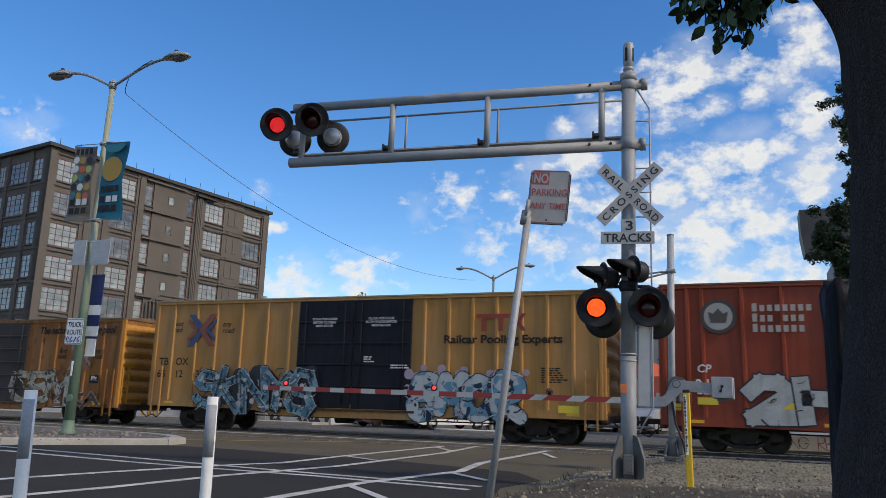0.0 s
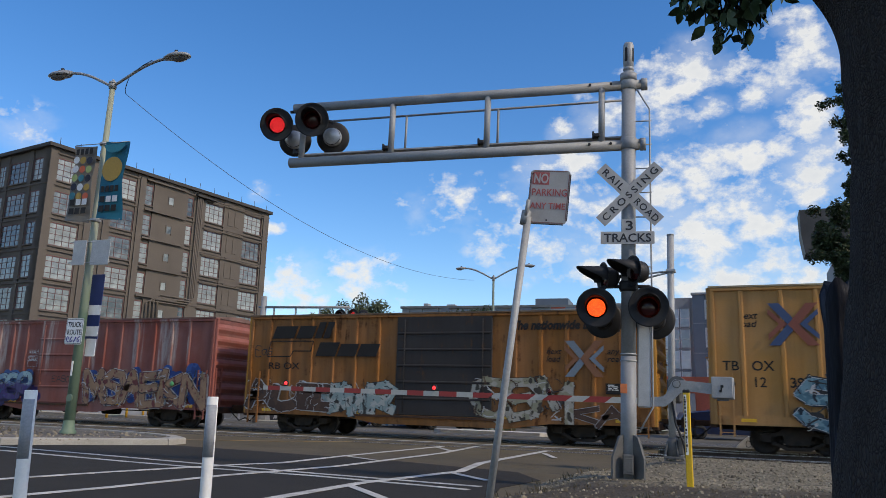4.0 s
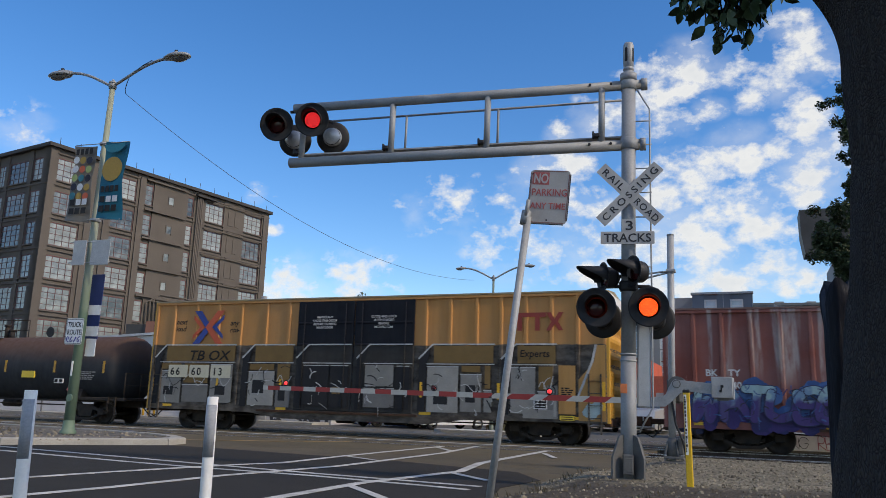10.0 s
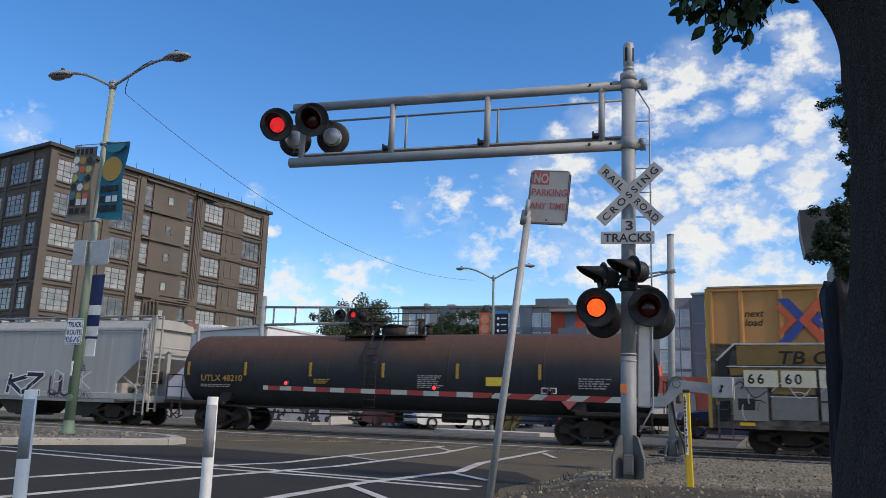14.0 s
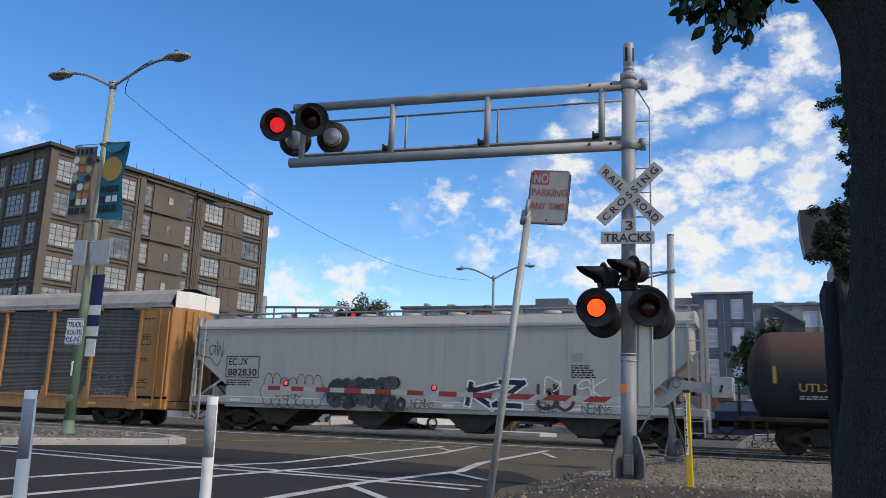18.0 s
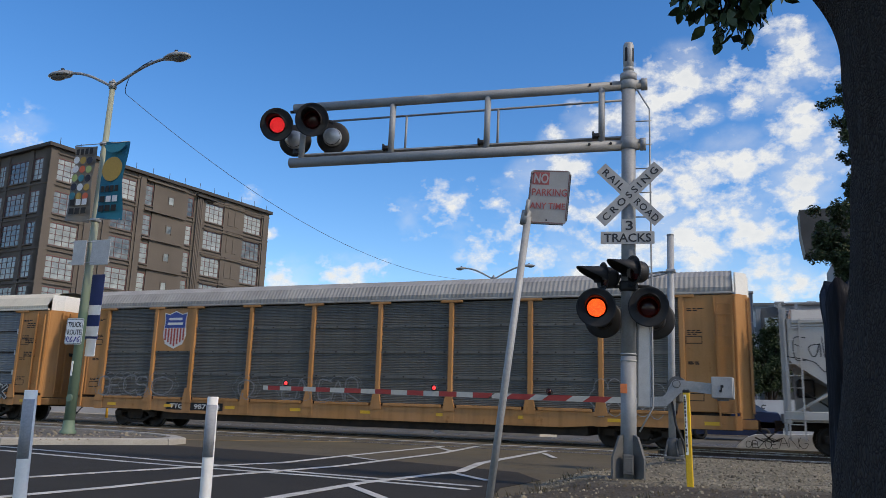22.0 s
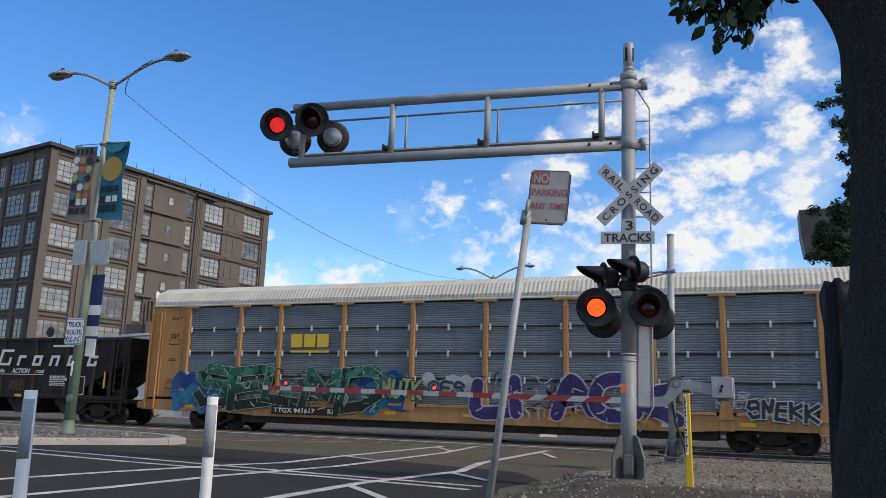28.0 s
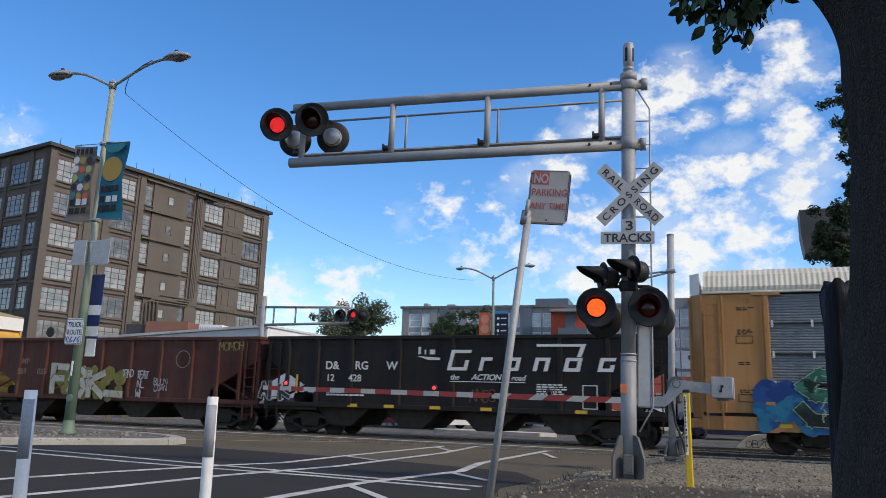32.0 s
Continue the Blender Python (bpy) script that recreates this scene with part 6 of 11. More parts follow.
        coupler(car, L + 0.5, s)
        bogie(car, s * (h - 3.2), left + h)
    for k in range(9):
        x = -h + 1.6 + k * (L - 3.2) / 8
        part("reflector", Geo().box(x + 0.5, x + 0.95, y - 0.09, y - 0.081, 0.82, 0.93), yellow_tape, car)
    return car, h, y


def build_autoracks():
    yel = (0.40, 0.195, 0.066)
    roof_grey = surface("weathered_galvanised_roof", (0.34, 0.33, 0.31), (0.25, 0.24, 0.225), 1.2, 0.6, 0.1)
    roof_cream = surface("cream_roof_metal", (0.60, 0.56, 0.46), (0.50, 0.46, 0.38), 1.2, 0.6, 0.1)
    yp = tag_side(car_paint("autorack_yellow_paint", yel, 0.34, 0.55, 0.10))
    screen = car_paint("dim_galvanised_screen", (0.122, 0.122, 0.114), 0.22, 0.45, 0.06, (0.085, 0.060, 0.038), 0.65)
    car, h, y = autorack(-149.1, 27.2, (1.59, 4.21, 6.21, 8.99, 11.86, 14.72, 17.57, 20.49, 22.9, 25.5), roof_grey, screen, yp, "yellow autorack with dark corrugated screens and a shield emblem")
    # shield emblem on a yellow panel
    part("emblem_panel", Geo().box(4.28 - h, 6.14 - h, y - 0.01, y + 0.02, 3.1, 4.86), yp, car)
    x, z, k = 5.22 - h, 3.98, 0.71
    shape = [(-1, 1.0), (-0.55, 0.92), (0, 1.1), (0.55, 0.92), (1, 1.0), (0.92, 0.5), (1, -0.35), (0.75, -0.85), (0, -1.12), (-0.75, -0.85), (-1, -0.35), (-0.92, 0.5)]
    part("shield_emblem", Geo().prism([(x + a * k * 0.83, z + b * k) for a, b in shape], y - 0.018, y - 0.012), plain("white_shield_paint", (0.66, 0.64, 0.6), 0.5), car, "white shield with blue top and red stripes")
    top = [(-0.94, 0.93), (-0.55, 0.86), (0, 1.03), (0.55, 0.86), (0.94, 0.93), (0.86, 0.5), (0.9, 0.1), (-0.9, 0.1), (-0.86, 0.5)]
    part("shield_emblem", Geo().prism([(x + a * k * 0.83, z + b * k) for a, b in top], y - 0.024, y - 0.019), blue_mark, car)
    red_stripe = plain("red_shield_stripe", (0.36, 0.055, 0.04), 0.5)
    for i in range(7):
        xx = x + (-0.78 + i * 0.26) * k * 0.83
        low = -0.98 + 0.35 * abs(i - 3) / 3
        part("shield_emblem", Geo().box(xx - 0.042, xx + 0.042, y - 0.024, y - 0.019, z + low * k, z + 0.07 * k), red_stripe, car)
    for zz, w in ((0.62, 1.0), (0.34, 1.15)):
        part("brand_mark", Geo().box(x - w * k * 0.48, x + w * k * 0.48, y - 0.029, y - 0.025, z + zz * k - 0.05, z + zz * k + 0.05), white_letter, car)
    part("number_board", Geo().box(5.2 - h, 8.0 - h, y - 0.088, y - 0.082, 0.72, 1.02), black_letter, car)
    lettering("TTGX", 0.26, white_letter, car, on_side(5.4 - h, 0.78, y - 0.090), 0.9, bold=0.004)
    lettering("987 244", 0.26, white_letter, car, on_side(6.6 - h, 0.78, y - 0.090), 1.25, bold=0.004)
    dim = plain("thin_grey_spray", (0.30, 0.31, 0.31), 0.6)
    yy = y - 0.12
    pale = bpy.data.materials["white_spray_paint"]
    loops(car, 9.1, 11.3, 1.0, 2.15, yy, dim, 0.018, 5, 6)
    tag_line(car, "yaay", 9.4, 11.0, 1.25, 1.6, yy, dim, 0.024, 11)
    faint = plain("faint_grey_spray", (0.205, 0.21, 0.21), 0.7)
    for x0, x1, txt, sd in ((-12.1, -10.8, "GE", 1), (-10.7, -9.4, "CS", 2), (-9.2, -8.1, "O", 6), (-4.9, -4.1, "O", 3), (-2.9, -1.7, "LA", 4), (-1.3, 0.4, "EAR", 5)):
        tag_line(car, txt, x0, x1, 1.3, 2.0, yy, faint, 0.05, sd)
        tag_line(car, txt, x0 + 0.1, x1 + 0.12, 1.25, 1.95, yy - 0.004, faint, 0.016, sd)
        loops(car, x0 - 0.1, x1 + 0.1, 1.22, 2.12, yy - 0.01, faint, 0.016, 3, sd)
    # second autorack
    yp2 = car_paint("autorack_yellow_paint_worn", yel, 0.32, 0.55, 0.10)
    screen2 = tag_side(car_paint("galvanised_screen", (0.17, 0.19, 0.205), 0.05, 0.3, 0.08, (0.10, 0.085, 0.06), 0.5))
    car, h, y = autorack(-178.3, 27.3, (1.98, 4.55, 6.43, 9.24, 12.11, 14.92, 17.78, 20.65, 22.8, 25.6), roof_cream, screen2, yp2, "yellow autorack with grey screens and green and purple sprayed letters", 2)
    x, z = 6.97 - h, 3.18
    for i in range(3):
        xx = x + i * 0.58
        part("brand_mark", Geo().rbox(xx, xx + 0.5, y - 0.036, y - 0.03, z + 0.06, z + 0.56, 0.002), gold_mark, car)
    part("brand_mark", Geo().box(x, x + 1.7, y - 0.034, y - 0.03, z - 0.14, z - 0.06), gold_mark, car)
    part("number_board", Geo().box(6.4 - h, 9.3 - h, y - 0.206, y - 0.200, 0.70, 1.0), black_letter, car)
    lettering("TTGX 941617", 0.25, white_letter, car, on_side(6.5 - h, 0.76, y - 0.208), 1.8, bold=0.003)
    lettering("R1", 0.25, white_letter, car, on_side(8.85 - h, 0.76, y - 0.208), bold=0.003)
    for zz in (4.3, 3.6, 3.0):
        stencil_lines(car, 26.0 - h, zz, y - 0.02, 3, 0.6, 0.05, black_letter, int(zz * 10))
    part("data_plate", Geo().box(20.8 - h, 21.4 - h, y - 0.088, y - 0.082, 0.72, 1.0), white_letter, car)
    ink, pale = bpy.data.materials["black_spray_paint"], bpy.data.materials["white_spray_paint"]
    yy = y - 0.118
    sea = spray("cyan_blue_spray", (0.02, 0.17, 0.28), (0.015, 0.10, 0.24))
    deep = spray("royal_blue_spray", (0.012, 0.05, 0.19), (0.015, 0.07, 0.22))
    cloud_patch(car, -12.1, -10.3, 0.95, 1.9, yy, deep, 14, 0.34, 1)
    cloud_patch(car, -12.2, -9.9, 0.85, 1.5, yy - 0.01, sea, 16, 0.30, 2)
    cloud_patch(car, -3.6, -1.5, 1.0, 2.25, yy, deep, 18, 0.38, 3)
    cloud_patch(car, -3.3, -1.9, 0.95, 2.1, yy - 0.01, sea, 12, 0.36, 4)
    graffiti(car, "SELMD", -10.8, -2.6, 0.84, 2.5, yy - 0.02, spray("green_fade_spray", (0.022, 0.12, 0.085), (0.04, 0.19, 0.12), (0.010, 0.022, 0.02), (0.012, 0.017, 0.015), 1.2, 2.0), spray("pale_green_spray", (0.40, 0.48, 0.32), (0.28, 0.38, 0.24)), 0.36, 0.026, 52, True, 8, 1.24, ink, 0.05, busy=(ink, bpy.data.materials["pale_green_spray"], ink), label="green and black angular sprayed letters with pale green edges")
    graffiti(car, "MUTK", -2.6, -1.0, 1.38, 2.1, yy - 0.10, spray("yellow_green_spray", (0.30, 0.36, 0.14), (0.20, 0.30, 0.16)), ink, 0.11, 0.035, 53, True, 8, 1.0)
    cloud_patch(car, -0.9, 0.65, 1.45, 2.1, yy, pale, 12, 0.26, 6)
    graffiti(car, "OFS", -0.8, 0.6, 1.55, 2.08, yy - 0.012, spray("slate_spray", (0.03, 0.055, 0.055), (0.05, 0.07, 0.07)), pale, 0.11, 0.02, 54, False, 6, 1.0)
    graffiti(car, "LIACK", 0.95, 7.9, 0.78, 2.36, yy - 0.01, spray("deep_purple_spray", (0.042, 0.026, 0.105), (0.055, 0.032, 0.135)), spray("lilac_edge_spray", (0.52, 0.48, 0.54), (0.42, 0.38, 0.45)), 0.42, 0.05, 57, False, 12, 1.22, busy=(spray("dark_navy_shadow_spray", (0.014, 0.012, 0.04)), bpy.data.materials["lilac_edge_spray"]), label="fat purple bubble letters with pale outlines")
    tag_line(car, "R", 9.55, 9.85, 1.62, 1.85, yy, pale, 0.035, 3)
    tag_line(car, "NUCT", 8.86, 9.9, 1.35, 1.58, yy, pale, 0.035, 4)
    graffiti(car, "SMEKK", 9.76, 11.75, 0.98, 1.62, yy, ink, pale, 0.11, 0.04, 59, True, 6, 1.12, ink, 0.05, label="small black letters with white outlines")


def open_hopper(left, L, paint, label, posts):
    car = start_car("open_hopper", left, L, label)
    h = L / 2
    y = -1.50
    zt, zs = 3.55, 1.08
    prof = [(-h + 0.05, zt), (-h + 0.05, 2.75), (-h + 2.3, 1.55), (-h + 2.3, zs), (h - 2.3, zs), (h - 2.3, 1.55), (h - 0.05, 2.75), (h - 0.05, zt)]
    for s in (-1, 1):
        part("side_wall", Geo().prism(prof, *sorted((s * 1.5, s * 1.44))), paint, car)
    for s in (-1, 1):
        part("slope_sheet", Geo().prism([(s * (h - 0.05), 2.75), (s * (h - 0.12), 2.75), (s * (h - 2.36), 1.55), (s * (h - 2.3), 1.5)], -1.44, 1.44), paint, car)
        part("end_wall", Geo().box(min(s * (h - 0.12), s * (h - 0.05)), max(s * (h - 0.12), s * (h - 0.05)), -1.44, 1.44, 2.75, zt), paint, car)
        part("end_post", Geo().box(min(s * (h - 0.14), s * h), max(s * (h - 0.14), s * h), y, y + 0.12, 1.05, 2.74).box(min(s * (h - 0.14), s * h), max(s * (h - 0.14), s * h), -y - 0.12, -y, 1.05, 2.74), paint, car)
        part("end_platform", Geo().rbox(min(s * (h - 2.3), s * (h + 0.05)), max(s * (h - 2.3), s * (h + 0.05)), -1.45, 1.45, 0.88, 1.06, 0.02), steel_dark, car)
        ladder(car, s * (h - 0.42), y - 0.08, y - 0.03, 0.5, zt - 0.1, paint, "x", 0.45, 0.36)
        part("end_brace", Geo().cyl((s * (h - 0.2), y + 0.1, 1.1), (s * (h - 1.9), y + 0.1, 1.85), 0.05, n=8), paint, car)
        part("air_reservoir", Geo().cyl((s * (h - 1.1), -0.8, 1.35), (s * (h - 1.1), 0.2, 1.35), 0.22, n=12), steel_dark, car)
        coupler(car, L, s)
        bogie(car, s * (h - 1.85), left + h)
    part("top_rail", Geo().rbox(-h, h, y - 0.08, y + 0.06, zt - 0.02, zt + 0.12, 0.02).rbox(-h, h, -y - 0.06, -y + 0.08, zt - 0.02, zt + 0.12, 0.02)
         .rbox(-h, -h + 0.12, y + 0.07, -y - 0.07, zt - 0.02, zt + 0.12, 0.02).rbox(h - 0.12, h, y + 0.07, -y - 0.07, zt - 0.02, zt + 0.12, 0.02), paint, car)
    part("side_sill", Geo().rbox(-h + 0.1, h - 0.1, y - 0.07, y + 0.05, 1.0, 1.18, 0.02), paint, car)
    for x in posts:
        part("side_post", Geo().prism([(x - h - 0.09, y), (x - h - 0.06, y - 0.09), (x - h + 0.06, y - 0.09), (x - h + 0.09, y)], 1.1, zt, "z"), paint, car)
    part("load", Geo().box(-h + 0.3, h - 0.3, -1.42, 1.42, 2.9, 3.05), steel_dark, car, "dark ballast load below the rim")
    for i in range(4):
        x = -h + 3.3 + i * (L - 6.6) / 3
        part("hopper_chute", Geo().prism([(x - 1.2, zs), (x - 0.4, 0.35), (x + 0.4, 0.35), (x + 1.2, zs)], -1.2, 1.2), steel_dark, car)
    part("centre_sill", Geo().box(-h, h, -0.3, 0.3, 0.7, 0.95), steel_dark, car)
    return car, h, y


def build_open_hoppers():
    p1 = car_paint("dark_brown_black_hopper_paint", (0.015, 0.0115, 0.0105), 0.2, 0.4, 0.03, (0.04, 0.018, 0.011))
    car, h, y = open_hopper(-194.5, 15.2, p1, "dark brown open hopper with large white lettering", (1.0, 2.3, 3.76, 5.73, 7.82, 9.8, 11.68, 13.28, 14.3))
    yy = y - 0.094
    for s, x in (("D&", 2.7), ("RG", 3.95), ("W", 5.25)):
        lettering(s, 0.42, white_letter, car, on_side(x - h, 2.42, yy), bold=0.008)
    for s, x in (("12", 2.75), ("428", 3.7)):
        lettering(s, 0.36, white_letter, car, on_side(x - h, 1.98, yy), bold=0.006)
    lettering("the", 0.26, white_letter, car, on_side(7.75 - h, 2.10, yy), bold=0.004, shear=0.3)
    lettering("ACTION", 0.28, white_letter, car, on_side(8.55 - h, 2.10, yy), bold=0.006, shear=0.3)
    lettering("road", 0.26, white_letter, car, on_side(10.0 - h, 2.10, yy), bold=0.004, shear=0.3)
    part("underline", Geo().box(7.75 - h, 10.5 - h, yy - 0.004, yy, 2.02, 2.045), white_letter, car)
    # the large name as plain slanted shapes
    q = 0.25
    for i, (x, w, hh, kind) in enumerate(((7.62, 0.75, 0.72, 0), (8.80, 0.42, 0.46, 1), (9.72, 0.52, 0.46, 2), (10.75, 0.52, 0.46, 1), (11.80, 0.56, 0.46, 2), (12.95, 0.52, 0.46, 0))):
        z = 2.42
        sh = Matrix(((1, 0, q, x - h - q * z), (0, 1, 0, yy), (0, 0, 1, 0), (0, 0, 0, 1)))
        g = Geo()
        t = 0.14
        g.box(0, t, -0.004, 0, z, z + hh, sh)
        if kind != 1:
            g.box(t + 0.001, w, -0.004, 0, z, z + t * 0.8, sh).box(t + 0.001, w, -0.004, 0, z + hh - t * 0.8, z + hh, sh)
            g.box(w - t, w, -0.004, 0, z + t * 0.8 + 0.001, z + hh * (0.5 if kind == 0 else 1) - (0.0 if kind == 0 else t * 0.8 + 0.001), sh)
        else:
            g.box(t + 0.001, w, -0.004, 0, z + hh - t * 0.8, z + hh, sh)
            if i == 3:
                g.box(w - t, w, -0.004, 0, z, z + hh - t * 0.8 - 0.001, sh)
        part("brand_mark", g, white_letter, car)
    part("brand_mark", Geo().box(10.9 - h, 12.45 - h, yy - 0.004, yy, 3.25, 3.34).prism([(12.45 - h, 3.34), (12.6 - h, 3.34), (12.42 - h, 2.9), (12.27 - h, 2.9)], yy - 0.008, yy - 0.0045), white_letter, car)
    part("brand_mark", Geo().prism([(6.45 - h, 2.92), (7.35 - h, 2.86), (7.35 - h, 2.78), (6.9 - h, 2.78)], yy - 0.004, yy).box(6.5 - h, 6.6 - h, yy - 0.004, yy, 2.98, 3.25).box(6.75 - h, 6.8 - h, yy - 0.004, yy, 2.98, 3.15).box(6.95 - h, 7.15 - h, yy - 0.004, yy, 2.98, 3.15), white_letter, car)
    stencil_lines(car, 10.9 - h, 1.95, yy, 6, 1.0, 0.045, white_letter, 51)
    stencil_lines(car, 2.8 - h, 1.65, yy, 3, 1.6, 0.06, white_letter, 52)
    part("number_frame", Geo().box(12.45 - h, 12.95 - h, yy - 0.004, yy, 1.95, 1.98).box(12.45 - h, 12.95 - h, yy - 0.004, yy, 1.2, 1.23).box(12.45 - h, 12.48 - h, yy - 0.004, yy, 1.231, 1.949).box(12.92 - h, 12.95 - h, yy - 0.004, yy, 1.231, 1.949), white_letter, car)
    ink, pale = bpy.data.materials["black_spray_paint"], bpy.data.materials["white_spray_paint"]
    graffiti(car, "AIK", -7.75, -6.4, 1.2, 1.9, y - 0.15, ink, pale, 0.13, 0.03, 61, True, 12, 1.1)
    tag_line(car, "ANGS", 0.9, 1.85, 1.35, 1.75, yy, plain("orange_spray", (0.15, 0.045, 0.025), 0.6), 0.035, 12)
    for x in (1.45, 14.0):
        part("marker_strip", Geo().box(x - h, x + 0.08 - h, yy - 0.004, yy, 1.5, 2.2), yellow_tape, car)
    for x in (3.7, 5.2, 7.0, 8.9, 12.2):
        part("reflector", Geo().box(x - h, x + 0.4 - h, y - 0.08, y - 0.071, 1.05, 1.16), yellow_tape, car)
    p2 = car_paint("rust_brown_hopper_paint", (0.075, 0.023, 0.016), 0.30, 0.55, 0.08, (0.06, 0.021, 0.012))
    car, h, y = open_hopper(-210.0, 15.2, p2, "rust-brown open hopper with pale yellow sprayed letters", (1.0, 2.3, 3.9, 5.5, 7.1, 8.7, 10.3, 11.9, 13.2, 14.3))
    yy = y - 0.094
    for s, x, z in (("MP", 2.5, 2.5), ("589", 2.3, 2.05), ("025", 3.5, 2.05)):
        lettering(s, 0.36, plain("worn_stencil", (0.22, 0.15, 0.13), 0.7), car, on_side(x - h, z, yy), bold=0.004)
    part("chalk_ring", Geo().lathe([(0.33, 0.0), (0.33, 0.003), (0.36, 0.003), (0.36, 0.0)], 24, on_side(11.5 - h, 2.75, yy), False), plain("worn_ring", (0.28, 0.20, 0.18), 0.7), car)
    lime = spray("yellow_green_back_spray", (0.24, 0.21, 0.05), (0.18, 0.16, 0.05))
    cloud_patch(car, -2.9, 0.9, 1.15, 2.3, yy, lime, 40, 0.30, 14)
    chalk = spray("thick_white_spray", (0.48, 0.47, 0.42), (0.40, 0.39, 0.32))
    graffiti(car, "FSK_", -3.2, 1.0, 1.05, 2.45, yy - 0.03, chalk, lime, 0.27, 0.03, 62, True, 4, 1.05, busy=(lime, ink), label="thick white letters over yellow-green spray")
    for txt, x0, x1, z0, z1, w in (("OENO", 0.75, 1.4, 2.0, 2.3, 0.05), ("TEAT", 1.6, 2.2, 1.95, 2.25, 0.045), ("NL", 1.65, 2.0, 1.6, 1.85, 0.045), ("WI", 1.6, 2.05, 1.2, 1.5, 0.045), ("BULN", 2.5, 3.2, 1.72, 1.95, 0.025), ("COAN", 2.55, 3.2, 1.45, 1.68, 0.025)):
        tag_line(car, txt, x0, x1, z0, z1, yy, pale, w, int(x0 * 10))
    tag_line(car, "MOMOH", 5.65, 6.85, 3.13, 3.45, yy, plain("yellow_chalk_spray", (0.26, 0.20, 0.05), 0.6), 0.035, 16)


build_boxcars()
build_tank()
build_covered_hopper()
build_autoracks()
build_open_hoppers()


# ---------------------------------------------------------------- crossing signals and street furniture
mast_metal = surface("weathered_aluminium_mast", (0.30, 0.31, 0.325), (0.22, 0.23, 0.24), 2.2, 0.6, 0.15, 35, 0.12, 0.1)
grey_cast = surface("grey_painted_casting", (0.125, 0.125, 0.125), (0.085, 0.085, 0.085), 3.0, 0.6, 0.2, 40, 0.3)
black_sheet = surface("matt_black_sheet", (0.016, 0.016, 0.018), (0.026, 0.026, 0.028), 6.0, 0.55, 0.0, 40, 0.1)
silver_housing = surface("silver_lamp_housing", (0.55, 0.56, 0.57), (0.4, 0.41, 0.42), 8.0, 0.4, 0.5, 40, 0.1)
sign_white = surface("dull_white_sign_sheet", (0.42, 0.415, 0.405), (0.34, 0.335, 0.33), 3.0, 0.5, 0, 60, 0.05, 0.05)
sign_bright = surface("clean_white_sign_sheet", (0.84, 0.84, 0.83), (0.72, 0.72, 0.71), 3.0, 0.5, 0, 60, 0.05, 0.05)
sign_black = plain("black_sign_ink", (0.02, 0.02, 0.024), 0.5)
sign_red = plain("faded_red_sign_ink", (0.46, 0.11, 0.10), 0.5)
cup_black = plain("matt_black_lamp_cup", (0.0025, 0.0025, 0.003), 0.95)
lens_dark = plain("unlit_red_lens", (0.05, 0.006, 0.008), 0.2)


def led_lens(name, col, strength, dots=70.0):
    m, t, p = nodes_of(name)
    co = t.nodes.new("ShaderNodeTexCoord")
    v = t.nodes.new("ShaderNodeTexVoronoi")
    v.inputs["Scale"].default_value = dots
    t.links.new(co.outputs["Object"], v.inputs["Vector"])
    p.inputs["Base Color"].default_value = (0.2, 0.01, 0.01, 1)
    p.inputs["Emission Color"].default_value = (*col, 1)
    t.links.new(ranged(t, v.outputs["Distance"], 0.1, 0.6, strength * 1.5, strength * 0.45), p.inputs["Emission Strength"])
    return m


lens_lit = led_lens("lit_orange_red_lens", (1.0, 0.075, 0.014), 2.6, 60)
lens_lit_far = led_lens("lit_red_lens", (1.0, 0.035, 0.045), 0.9, 50)
bulb_lit = led_lens("lit_gate_bulb", (1.0, 0.05, 0.06), 1.6, 30)
FLIPS = []  # lens, its place, whether it shows with the first or the second lamp of a pair, its facing


